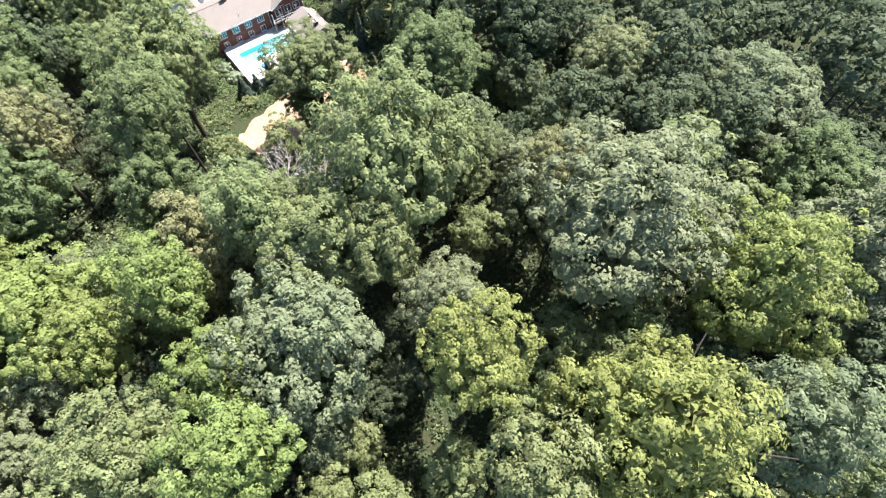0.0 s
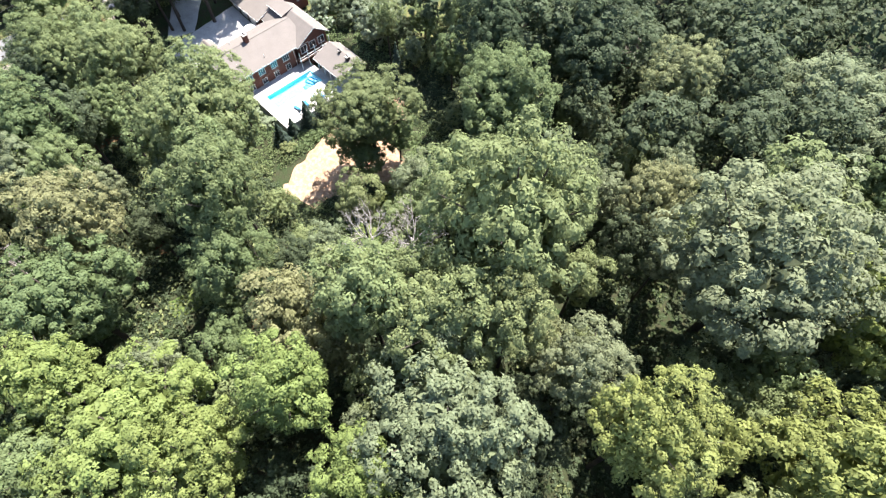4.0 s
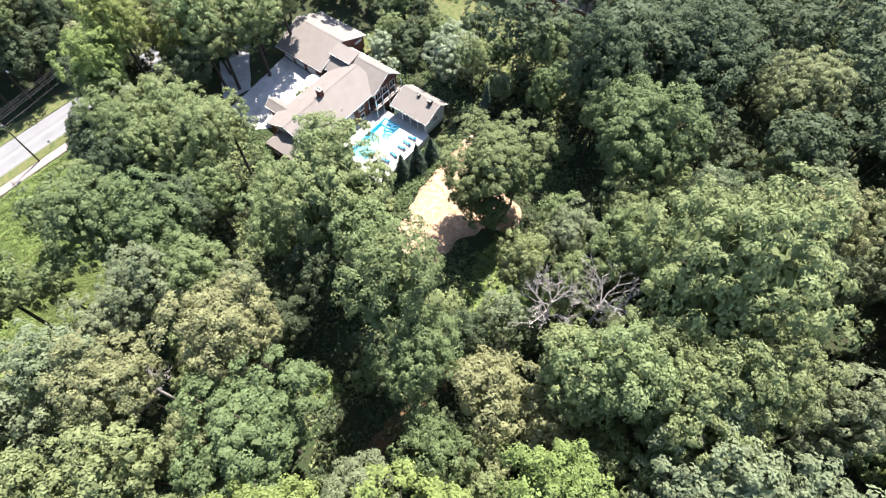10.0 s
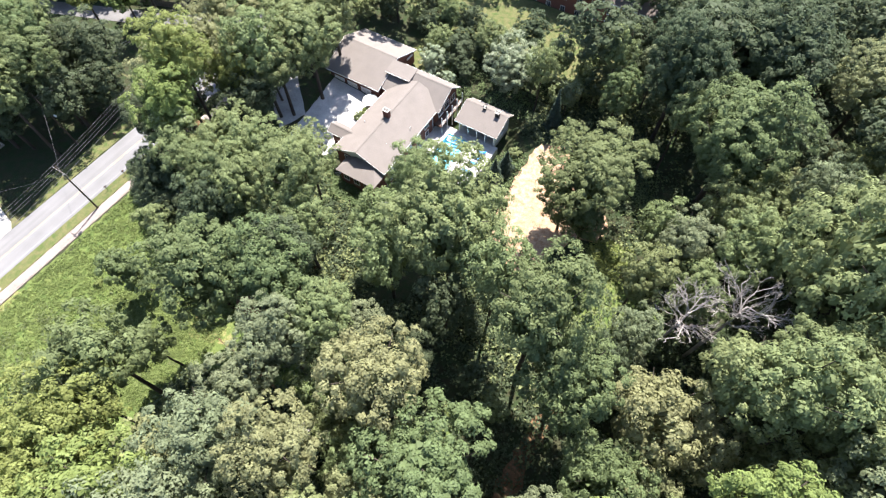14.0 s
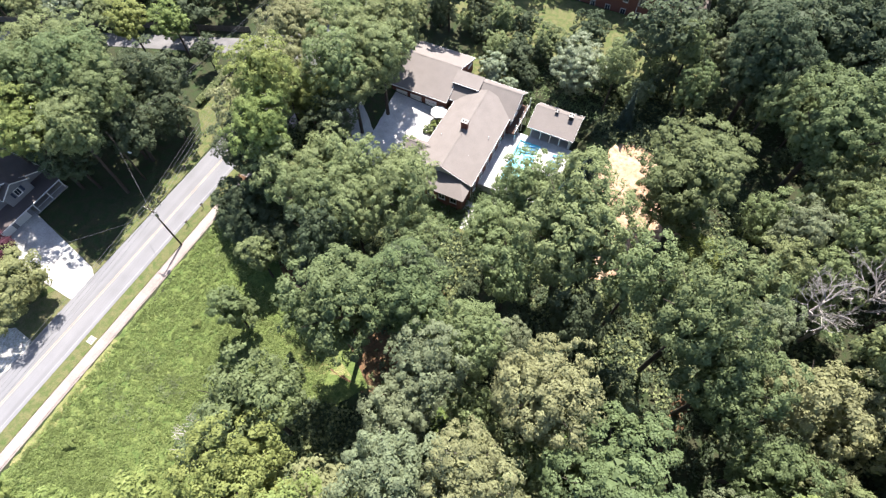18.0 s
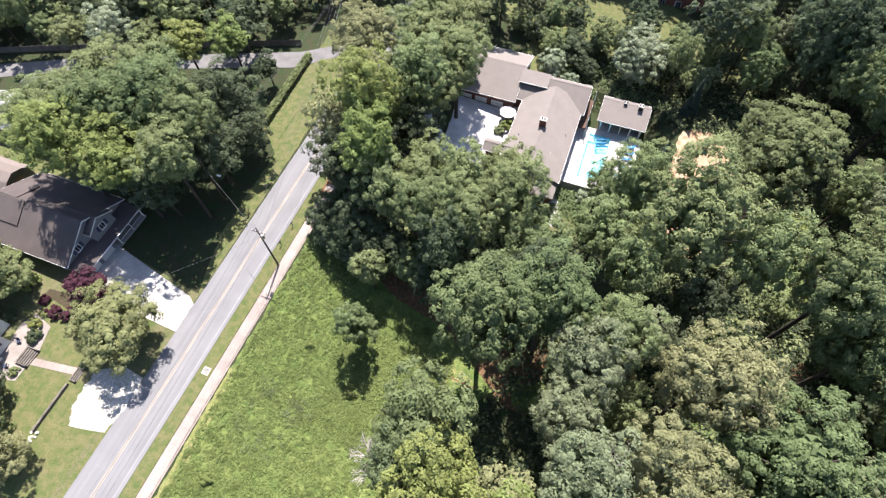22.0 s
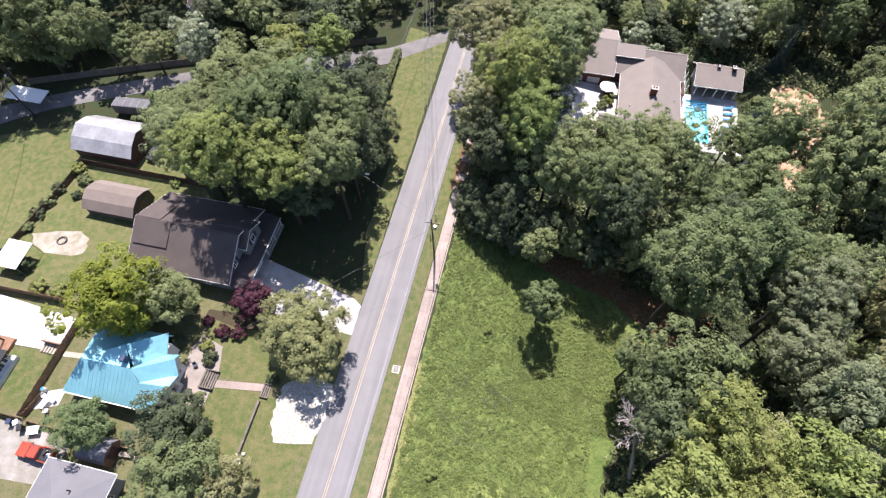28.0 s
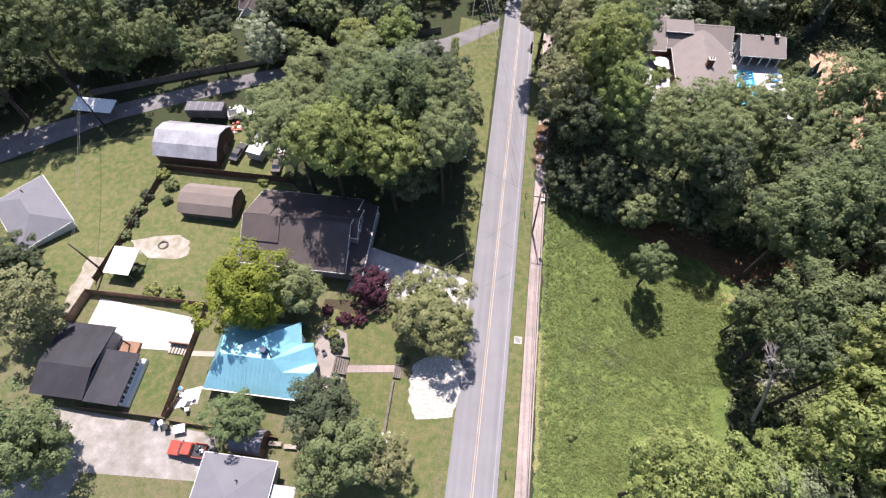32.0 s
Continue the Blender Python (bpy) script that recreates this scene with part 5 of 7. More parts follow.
tree(-186.0, 3.0, 15.0, 7.0, "g")
tree(-186.5, -17.2, 20.5, 6.2, "l")
tree(-182.0, 38.0, 8.0, 5.0, "g")
tree(-181.0, -53.2, 6.0, 4.8, "d")
tree(-177.8, -16.0, 18.2, 6.4, "l")
tree(-180.0, 2.0, 9.0, 6.5, "d")
tree(-179.0, -4.0, 18.5, 7.5, "k")
tree(-178.4, -32.7, 2.0, 2.8, "r")
tree(-175.6, 20.6, 8.4, 4.6, "d")
tree(-177.3, -58.8, 6.0, 5.2, "k")
tree(-175.0, -14.5, 9.0, 5.0, "d")
tree(-169.6, -13.0, 17.8, 5.8, "g")
tree(-172.8, 6.0, 10.5, 5.5, "d")
tree(-171.6, -58.3, 4.0, 3.4, "o")
tree(-172.0, -5.2, 20.4, 6.6, "k")
tree(-170.5, -5.0, 8.5, 5.5, "d")
tree(-168.5, -37.3, 4.0, 7.0, "b")
tree(-168.5, 2.0, 7.0, 4.5, "d")
tree(-154.0, 25.5, 16.0, 7.2, "o")
tree(-150.3, 7.0, 6.0, 4.2, "d")
tree(-150.0, 5.0, 13.0, 5.2, "o")
tree(-150.0, 19.5, 6.0, 4.5, "d")
tree(-149.0, 14.5, 17.0, 6.0, "o")
tree(-148.0, -7.0, 3.0, 3.0, "d")
tree(-146.8, -10.0, 2.0, 2.6, "d")
tree(-146.5, -1.5, 12.0, 4.8, "d")
tree(-146.0, 27.0, 6.5, 5.0, "d")
tree(-145.0, 6.5, 23.0, 6.3, "y")
tree(-144.5, 14.0, 14.0, 6.0, "y")
tree(-143.5, -10.5, 2.6, 3.2, "d")
tree(-143.0, 22.0, 6.0, 4.5, "d")
tree(-142.8, 53.6, 4.0, 5.5, "g")
tree(-141.5, -8.5, 6.5, 4.2, "d")
tree(-141.4, -0.5, 19.5, 6.0, "l")
tree(-140.5, 18.5, 15.5, 5.5, "g")
tree(-141.5, 31.0, 14.5, 7.6, "g")
tree(-139.0, -12.5, 2.0, 3.0, "d")
tree(-139.0, 12.5, 8.0, 4.6, "d")
tree(-136.6, 27.4, 13.4, 7.6, "g")
tree(-138.0, 37.0, 12.5, 5.6, "g")
# added tree, placed only to throw shade on the drive link
tree(-148.4, 37.6, 12.0, 6.2, "g")
tree(-138.8, 20.5, 12.0, 6.5, "g")
tree(-138.8, -58.0, 18.5, 4.8, "y")
tree(-138.5, 56.6, 1.0, 5.0, "d")
tree(-137.0, -4.0, 13.0, 4.6, "g")
tree(-136.2, -15.0, 4.2, 2.6, "g")
tree(-135.3, -10.0, 4.5, 4.0, "d")
tree(-134.4, -24.5, 5.6, 2.5, "k")
tree(-134.0, -24.0, 1.6, 2.1, "k")
tree(-130.6, -58.0, 14.5, 5.0, "l")
tree(-133.5, -3.0, 10.0, 4.6, "g")
tree(-132.5, 2.0, 11.5, 5.2, "g")
tree(-132.0, 58.5, 1.0, 4.6, "g")
tree(-131.0, -11.0, 3.0, 4.0, "g")
tree(-129.0, -6.0, 16.8, 6.0, "k")
tree(-124.5, -57.5, 13.5, 4.6, "p")
tree(-127.1, 57.0, 0.0, 4.2, "d")
tree(-126.5, -12.0, 3.5, 4.2, "d")
tree(-126.5, 2.5, 12.0, 4.8, "g")
tree(-125.5, -9.5, 12.0, 4.6, "d")
tree(-123.5, -4.5, 16.0, 6.0, "g")
tree(-123.0, 53.5, -1.5, 3.2, "g")
tree(-122.5, -54.0, 10.0, 4.6, "l")
tree(-119.6, -41.0, 15.5, 3.8, "s")
tree(-118.6, -35.6, 16.5, 5.6, "k")
tree(-120.6, -30.8, 5.5, 2.9, "k")
tree(-121.4, 48.0, -2.0, 2.6, "m")
tree(-121.0, -11.0, 3.5, 4.2, "g")
tree(-120.5, 6.5, 10.5, 4.6, "g")
tree(-119.5, 61.7, 4.0, 5.5, "d")
tree(-118.5, -50.5, 19.5, 5.5, "y")
tree(-118.0, 0.5, 15.5, 6.0, "g")
tree(-117.5, 53.0, -1.0, 3.0, "d")
tree(-116.0, -11.5, 4.0, 4.5, "d")
tree(-115.8, -20.0, 19.0, 7.9, "k")
tree(-114.6, -42.1, 21.5, 6.6, "l")
tree(-114.0, 49.5, 0.0, 4.2, "d")
tree(-113.5, 56.0, 1.0, 4.2, "d")
tree(-112.5, -5.0, 13.2, 6.2, "g")
tree(-112.0, -57.0, 18.0, 6.0, "g")
tree(-111.5, -48.0, 20.5, 6.0, "l")
tree(-110.5, -11.0, 12.0, 5.0, "d")
tree(-108.0, 59.0, 1.0, 4.0, "g")
tree(-107.8, -15.5, 18.0, 6.4, "k")
tree(-103.8, 51.6, 3.2, 6.8, "m")
tree(-104.5, -45.0, 19.0, 5.5, "y")
tree(-101.8, -28.6, 18.0, 5.8, "p")
tree(-104.5, 15.5, 5.0, 3.4, "g")
tree(-104.0, -53.5, 19.0, 5.5, "p")
tree(-101.5, -21.5, 18.0, 5.8, "p")
tree(-98.2, -2.2, 10.5, 4.8, "g")
tree(-103.2, 3.0, 9.0, 4.4, "g")
tree(-100.3, 10.8, 14.0, 6.0, "g")
tree(-99.5, 53.0, 3.0, 4.6, "d")
tree(-99.0, -35.6, 19.5, 6.8, "p")
tree(-98.0, -44.0, 19.0, 5.5, "p")
tree(-98.5, -16.5, 17.5, 5.8, "g")
tree(-97.0, -53.8, 16.6, 4.7, "g")
tree(-97.0, 60.0, 3.0, 4.6, "d")
tree(-95.5, -61.7, 18.0, 6.3, "g")
tree(-91.5, -32.0, 22.0, 6.3, "o")
tree(-91.4, 5.5, 17.2, 9.8, "g")
tree(-88.8, -45.0, 17.6, 4.8, "g")
tree(-87.0, -19.5, 21.0, 7.5, "o")
tree(-86.1, -61.6, 18.3, 6.1, "o")
tree(-85.5, -53.1, 18.7, 6.3, "g")
tree(-83.3, -38.0, 18.2, 5.1, "g")
tree(-81.5, 1.5, 16.0, 4.6, "g")
tree(-77.2, 27.8, 10.6, 9.2, "k")
# low crowns added as the big tree's skirts, to darken the shaded clay below
tree(-79.6, 25.4, 2.6, 4.6, "k")
tree(-75.4, 24.2, 2.0, 4.0, "k")
tree(-75.0, 32.0, 3.0, 4.0, "k")
tree(-77.1, -51.0, 18.5, 6.4, "d")
tree(-76.0, -25.5, 17.8, 10.0, "k")
tree(-75.5, -40.5, 18.8, 6.3, "g")
tree(-73.5, -2.5, 22.0, 7.3, "k")
tree(-69.5, -58.4, 18.2, 6.3, "p")
tree(-66.5, -6.5, 17.0, 7.0, "k")
tree(-66.0, -31.5, 20.3, 6.6, "y")
tree(-63.7, -49.1, 18.4, 6.1, "g")
tree(-63.3, 14.2, 11.2, 3.8, "g")
tree(-62.8, -22.9, 8.8, 4.1, "p")
tree(-60.0, 67.5, 13.0, 12.0, "d")
tree(-59.3, 43.5, 15.9, 9.7, "k")
tree(-58.3, -61.6, 18.4, 5.9, "g")
tree(-58.0, -13.3, 9.9, 5.9, "k")
tree(-57.9, -36.4, 17.8, 6.8, "g")
tree(-56.6, -44.8, 18.5, 5.9, "g")
tree(-54.0, -27.0, 18.2, 11.0, "y")
tree(-53.8, -52.8, 18.3, 6.1, "g")
tree(-51.7, 22.9, 19.6, 6.6, "g")
tree(-48.8, 3.1, 17.1, 5.6, "g")
tree(-48.2, -38.5, 18.2, 6.4, "g")
tree(-45.3, -56.8, 17.9, 6.6, "p")
tree(-45.3, -22.1, 18.5, 6.2, "y")
tree(-43.8, -10.8, 22.0, 6.6, "l")
tree(-42.6, 9.0, 21.6, 5.7, "g")
tree(-41.5, 71.3, 15.5, 8.5, "o")
tree(-40.9, -44.5, 18.6, 5.8, "o")
tree(-40.0, 21.9, 21.2, 9.8, "g")
tree(-39.5, 34.5, 21.0, 7.2, "k")
tree(-38.8, -61.7, 16.1, 5.2, "p")
tree(-38.4, -36.0, 18.6, 6.0, "p")
tree(-36.5, 6.5, 22.1, 8.8, "g")
tree(-32.8, -54.2, 18.3, 6.2, "g")
tree(-32.5, -46.9, 16.4, 5.0, "g")
tree(-31.5, 13.5, 24.0, 5.9, "g")
tree(-31.0, -11.5, 23.0, 6.2, "l")
tree(-30.2, 43.3, 21.2, 6.5, "o")
tree(-28.9, -23.0, 22.0, 7.3, "g")
tree(-28.0, -0.5, 22.4, 11.5, "p")
tree(-26.7, -37.0, 18.4, 6.6, "o")
tree(-26.1, -59.7, 18.3, 6.3, "o")
tree(-24.6, -50.3, 18.3, 6.5, "g")
tree(-24.4, 56.3, 16.6, 5.7, "g")
tree(-19.9, 87.6, 7.7, 12.5, "p")
tree(-19.7, -12.7, 24.0, 7.0, "l")
tree(-19.4, -43.3, 18.6, 6.4, "g")
tree(-15.0, -57.3, 18.3, 6.5, "g")
tree(-13.8, 39.2, 17.9, 11.0, "p")
tree(-12.3, 13.6, 27.0, 7.2, "y")
tree(-11.7, -49.7, 18.9, 5.9, "g")
tree(-11.2, -41.0, 16.7, 5.2, "p")
tree(-9.2, 28.0, 9.5, 6.0, "g")
tree(-21.5, 16.0, 21.0, 6.2, "p")
tree(-45.6, 2.6, 22.0, 5.4, "g")
tree(-56.0, -4.0, 12.0, 5.6, "o")
tree(-4.3, -57.4, 18.8, 5.9, "g")
tree(-3.5, -46.6, 19.2, 5.8, "o")
tree(-3.1, 76.5, 12.0, 9.3, "k")
tree(-0.8, -38.4, 19.4, 6.0, "g")
tree(1.4, 10.7, 21.3, 5.6, "g")
tree(2.0, 47.0, 18.0, 8.3, "y")
tree(6.2, 23.8, 24.6, 11.4, "y")
tree(7.3, 66.6, 12.4, 11.2, "p")
tree(9.7, -38.7, 19.0, 6.6, "g")
tree(10.2, -48.9, 19.2, 5.9, "g")
tree(15.3, 36.0, 24.0, 8.1, "p")
tree(18.6, -40.1, 19.6, 5.8, "d")
tree(27.2, -35.2, 19.1, 6.7, "g")
tree(-81.0, 52.5, 12.5, 6.6, "k")
tree(-112.5, 57.5, 3.0, 5.0, "k")
tree(-118.6, 57.0, 1.5, 4.4, "d")
tree(-124.5, 60.5, 3.0, 4.8, "k")
tree(-105.0, 63.0, 4.5, 5.2, "d")
tree(-96.5, 59.0, 7.0, 5.6, "k")
tree(-90.0, 64.0, 8.0, 6.0, "d")
tree(-130.5, 62.0, 4.0, 5.0, "d")
tree(-72.0, 54.0, 17.5, 8.3, "d")
# far crowns, mostly kind d: their shaded near sides are put into the leaf colour
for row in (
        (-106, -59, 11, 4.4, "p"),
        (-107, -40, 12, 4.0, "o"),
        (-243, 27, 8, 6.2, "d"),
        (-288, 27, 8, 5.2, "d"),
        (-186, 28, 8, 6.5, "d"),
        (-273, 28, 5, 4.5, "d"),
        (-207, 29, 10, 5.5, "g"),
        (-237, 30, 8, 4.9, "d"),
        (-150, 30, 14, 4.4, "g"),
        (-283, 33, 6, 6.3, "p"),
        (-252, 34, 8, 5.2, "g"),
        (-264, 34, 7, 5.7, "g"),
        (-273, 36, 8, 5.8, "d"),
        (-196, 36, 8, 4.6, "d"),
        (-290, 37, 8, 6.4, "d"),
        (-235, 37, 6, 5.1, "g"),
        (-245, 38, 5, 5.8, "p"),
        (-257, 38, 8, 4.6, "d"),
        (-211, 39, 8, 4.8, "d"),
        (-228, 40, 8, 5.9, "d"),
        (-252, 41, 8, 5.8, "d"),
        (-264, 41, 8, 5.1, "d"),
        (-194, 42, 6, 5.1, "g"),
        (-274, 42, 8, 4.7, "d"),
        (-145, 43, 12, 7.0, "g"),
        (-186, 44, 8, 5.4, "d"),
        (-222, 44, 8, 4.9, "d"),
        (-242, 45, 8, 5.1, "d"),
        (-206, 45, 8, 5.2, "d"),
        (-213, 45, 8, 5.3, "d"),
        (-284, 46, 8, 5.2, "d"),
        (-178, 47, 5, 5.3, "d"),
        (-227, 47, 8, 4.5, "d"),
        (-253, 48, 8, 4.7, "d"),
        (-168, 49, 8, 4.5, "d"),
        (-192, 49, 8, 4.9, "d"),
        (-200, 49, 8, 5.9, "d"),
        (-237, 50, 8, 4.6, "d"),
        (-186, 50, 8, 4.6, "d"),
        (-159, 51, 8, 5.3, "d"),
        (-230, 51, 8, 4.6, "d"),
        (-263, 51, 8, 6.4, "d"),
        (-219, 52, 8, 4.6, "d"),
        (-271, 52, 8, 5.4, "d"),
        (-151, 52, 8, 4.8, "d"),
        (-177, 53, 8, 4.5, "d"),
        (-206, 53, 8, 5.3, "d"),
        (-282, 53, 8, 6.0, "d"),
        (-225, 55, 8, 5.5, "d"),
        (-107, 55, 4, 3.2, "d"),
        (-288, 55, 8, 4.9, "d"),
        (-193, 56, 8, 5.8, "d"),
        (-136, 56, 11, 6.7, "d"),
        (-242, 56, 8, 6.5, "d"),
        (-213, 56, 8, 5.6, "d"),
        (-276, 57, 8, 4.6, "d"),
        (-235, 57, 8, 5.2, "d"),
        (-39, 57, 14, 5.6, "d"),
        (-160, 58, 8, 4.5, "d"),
        (35, 58, 12, 5.8, "d"),
        (-91, 58, 12, 7.1, "d"),
        (18, 58, 13, 5.4, "d"),
        (-52, 58, 10, 4.7, "d"),
        (-45, 58, 5, 3.9, "d"),
        (24, 58, 6, 4.2, "d"),
        (-12, 58, 10, 4.8, "g"),
        (6, 58, 4, 3.1, "d"),
        (-252, 59, 8, 5.3, "d"),
        (11, 59, 5, 3.0, "d"),
        (-178, 59, 8, 4.9, "d"),
        (-18, 60, 19, 5.0, "g"),
        (42, 60, 11, 5.5, "d"),
        (-167, 60, 8, 6.4, "d"),
        (-204, 60, 8, 6.4, "d"),
        (-153, 61, 8, 5.7, "d"),
        (-71, 61, 14, 9.0, "d"),
        (-221, 62, 8, 5.8, "d"),
        (21, 62, 5, 3.1, "d"),
        (-185, 62, 8, 5.8, "d"),
        (-83, 62, 6, 3.0, "d"),
        (-35, 62, 13, 5.1, "d"),
        (-2, 62, 12, 4.7, "d"),
        (-284, 62, 8, 5.6, "d"),
        (-239, 63, 8, 4.6, "d"),
        (-195, 63, 8, 5.4, "d"),
        (-263, 63, 8, 5.5, "d"),
        (-27, 63, 17, 4.9, "d"),
        (-231, 63, 8, 5.9, "d"),
        (27, 64, 8, 5.8, "d"),
        (18, 64, 4, 3.3, "d"),
        (-80, 64, 5, 3.3, "d"),
        (-270, 64, 8, 5.0, "d"),
        (-9, 65, 9, 6.8, "g"),
        (-86, 65, 10, 4.8, "d"),
        (32, 66, 5, 3.1, "d"),
        (37, 66, 10, 5.7, "d"),
        (-156, 66, 8, 4.5, "d"),
        (-18, 67, 10, 6.1, "d"),
        (21, 67, 5, 4.0, "d"),
        (-256, 67, 8, 5.3, "d"),
        (-168, 67, 8, 5.5, "d"),
        (-280, 68, 8, 5.1, "d"),
        (-33, 68, 5, 3.3, "d"),
        (-162, 68, 8, 4.8, "d"),
        (-181, 68, 8, 6.3, "d"),
        (-3, 68, 4, 3.1, "d"),
        (-220, 69, 8, 4.8, "d"),
        (-213, 69, 8, 6.0, "d"),
        (-238, 69, 8, 5.5, "d"),
        (-289, 69, 8, 5.9, "d"),
        (-126, 69, 5, 3.1, "d"),
        (-189, 69, 8, 6.1, "d"),
        (-201, 70, 8, 6.3, "d"),
        (-245, 70, 8, 5.4, "d"),
        (-228, 70, 8, 5.3, "d"),
        (-150, 70, 8, 6.0, "d"),
        (-263, 70, 8, 4.9, "d"),
        (-82, 71, 5, 3.0, "d"),
        (-13, 71, 6, 4.0, "d"),
        (-87, 71, 5, 4.4, "d"),
        (33, 72, 10, 6.6, "d"),
        (23, 72, 10, 5.0, "d"),
        (-28, 72, 12, 6.0, "d"),
        (-71, 72, 9, 4.7, "d"),
        (-78, 73, 14, 6.2, "d"),
        (41, 73, 8, 5.8, "d"),
        (-19, 74, 16, 5.7, "d"),
        (-52, 75, 4, 3.1, "d"),
        (18, 76, 12, 6.2, "d"),
        (10, 76, 8, 4.7, "d"),
        (-12, 76, 5, 3.1, "d"),
        (28, 77, 9, 5.3, "d"),
        (-35, 77, 16, 6.4, "d"),
        (-72, 77, 6, 3.3, "d"),
        (-48, 77, 7, 5.3, "d"),
        (-87, 78, 11, 5.8, "d"),
        (-81, 78, 4, 3.2, "d"),
        (37, 78, 5, 4.3, "d"),
        (-27, 79, 9, 4.6, "d"),
        (-127, 79, 4, 3.2, "d"),
        (-67, 80, 8, 4.9, "d"),
        (-133, 80, 5, 4.1, "d"),
        (-75, 81, 7, 5.2, "d"),
        (-39, 82, 6, 4.0, "d"),
        (42, 82, 8, 4.7, "d"),
        (24, 82, 11, 5.2, "d"),
        (-81, 83, 6, 4.0, "d"),
        (-62, 83, 5, 3.9, "d"),
        (-55, 83, 5, 6.5, "d"),
        (-32, 83, 9, 4.9, "d"),
        (35, 84, 10, 5.0, "d"),
        (-45, 84, 6, 4.5, "d"),
        (-127, 85, 10, 6.6, "d"),
        (13, 85, 6, 5.8, "d"),
        (-119, 85, 6, 3.7, "d"),
        (-72, 85, 6, 3.7, "d"),
        (-101, 85, 5, 3.0, "d"),
        (-67, 85, 6, 4.2, "d"),
        (-9, 85, 12, 4.7, "d"),
        (-114, 85, 4, 3.3, "g"),
        (30, 85, 5, 3.7, "d"),
        (-50, 86, 4, 3.5, "d"),
        (-108, 86, 8, 5.9, "d"),
        (-133, 87, 6, 3.1, "d"),
        (39, 87, 4, 3.2, "d"),
        (-88, 87, 9, 5.9, "d"),
        (-96, 87, 11, 6.8, "d"),
        (6, 87, 6, 5.1, "d"),
        (18, 88, 10, 5.0, "d"),
        (-3, 88, 8, 6.0, "d"),
        (-57, 89, 4, 3.0, "d"),
        (-123, 89, 5, 3.0, "d"),
        (-80, 89, 7, 4.4, "d"),
        (-70, 90, 5, 4.2, "d"),
        (-47, 90, 11, 5.0, "d"),
        (-63, 90, 8, 5.9, "d"),
        (10, 90, 5, 4.0, "d"),
        (26, 91, 12, 6.1, "d"),
        (34, 91, 11, 6.3, "d"),
        (-110, 91, 4, 3.4, "d"),
        (-104, 92, 6, 4.0, "d"),
        (-117, 92, 12, 6.6, "d"),
        (-100, 92, 6, 3.5, "d"),
        (-92, 92, 5, 3.0, "d"),
        (-39, 92, 12, 9.0, "d"),
        (-76, 93, 10, 5.0, "d"),
        (-87, 94, 5, 3.0, "d"),
        (-125, 94, 11, 6.5, "d"),
        (-132, 94, 7, 4.3, "d"),
        (16, 95, 12, 5.5, "d"),
        (-53, 95, 6, 5.8, "d"),
        (-31, 95, 5, 3.2, "d"),
        (-45, 96, 5, 3.1, "d"),
        (-82, 96, 5, 5.1, "d"),
        (-93, 96, 6, 3.8, "d"),
        (38, 96, 13, 4.7, "d"),
        (-68, 96, 6, 5.5, "d"),
        (9, 97, 9, 5.6, "d"),
        (-0, 97, 8, 4.8, "d"),
        (-27, 98, 4, 3.3, "d"),
        (-20, 98, 10, 4.7, "d"),
        (26, 98, 8, 5.0, "d"),
        (-99, 98, 8, 5.9, "d"),
        (-105, 98, 6, 4.4, "g"),
        (-111, 99, 9, 6.1, "d"),
        (-60, 99, 11, 4.5, "d"),
        (-77, 99, 8, 4.6, "d"),
        (-86, 99, 5, 3.0, "d"),
        (-119, 99, 6, 3.8, "d"),
        (-37, 100, 5, 3.1, "d"),
        (14, 100, 5, 3.1, "d"),
        (-48, 101, 8, 5.2, "d"),
        (37, 102, 6, 3.2, "d"),
        (-28, 102, 6, 3.0, "d"),
        (2, 102, 6, 3.9, "d"),
        (-13, 102, 15, 8.5, "d"),
        (-54, 102, 5, 3.2, "d"),
        (-6, 102, 4, 3.5, "d"),
        (-91, 102, 8, 4.8, "d"),
        (-130, 102, 9, 6.3, "g"),
        (-40, 102, 6, 4.1, "g"),
        (30, 103, 11, 5.4, "d"),
        (-82, 103, 9, 5.4, "d"),
        (42, 103, 10, 6.3, "d"),
        (-101, 103, 6, 4.1, "d"),
        (-32, 104, 9, 5.8, "d"),
        (-65, 105, 8, 4.4, "d"),
        (-73, 105, 13, 6.1, "d"),
        (16, 105, 13, 6.1, "d"),
        (-2, 106, 6, 5.1, "d"),
        (-121, 106, 10, 5.7, "d"),
        (-26, 106, 5, 3.0, "d"),
        (-87, 106, 6, 4.2, "d"),
        (-57, 107, 6, 6.3, "d"),
        (-112, 107, 11, 6.1, "d"),
        (6, 107, 8, 5.2, "d"),
        (-97, 108, 10, 5.7, "d"),
        (-78, 108, 5, 3.1, "d"),
        (-104, 109, 9, 5.9, "d"),
        (25, 109, 10, 6.6, "d"),
        (-126, 109, 5, 3.0, "d"),
        (-48, 109, 7, 4.1, "d"),
        (-9, 109, 9, 4.6, "d"),
        (-39, 110, 9, 6.8, "d"),
        (-20, 110, 15, 9.0, "d"),
        (10, 110, 6, 3.4, "d"),
        (-91, 110, 6, 4.2, "d"),
        (35, 110, 8, 4.6, "d"),
        (-64, 111, 9, 5.8, "d"),
        (39, 111, 4, 3.2, "d"),
        (-83, 111, 9, 6.6, "d"),
        (-30, 112, 10, 6.5, "d"),
        (-130, 112, 10, 6.5, "d"),
        (-118, 112, 6, 3.7, "d"),
        (2, 114, 9, 4.9, "d"),
        (-52, 114, 6, 5.7, "d"),
        (16, 114, 10, 6.6, "d"),
        (-75, 114, 8, 5.0, "d"),
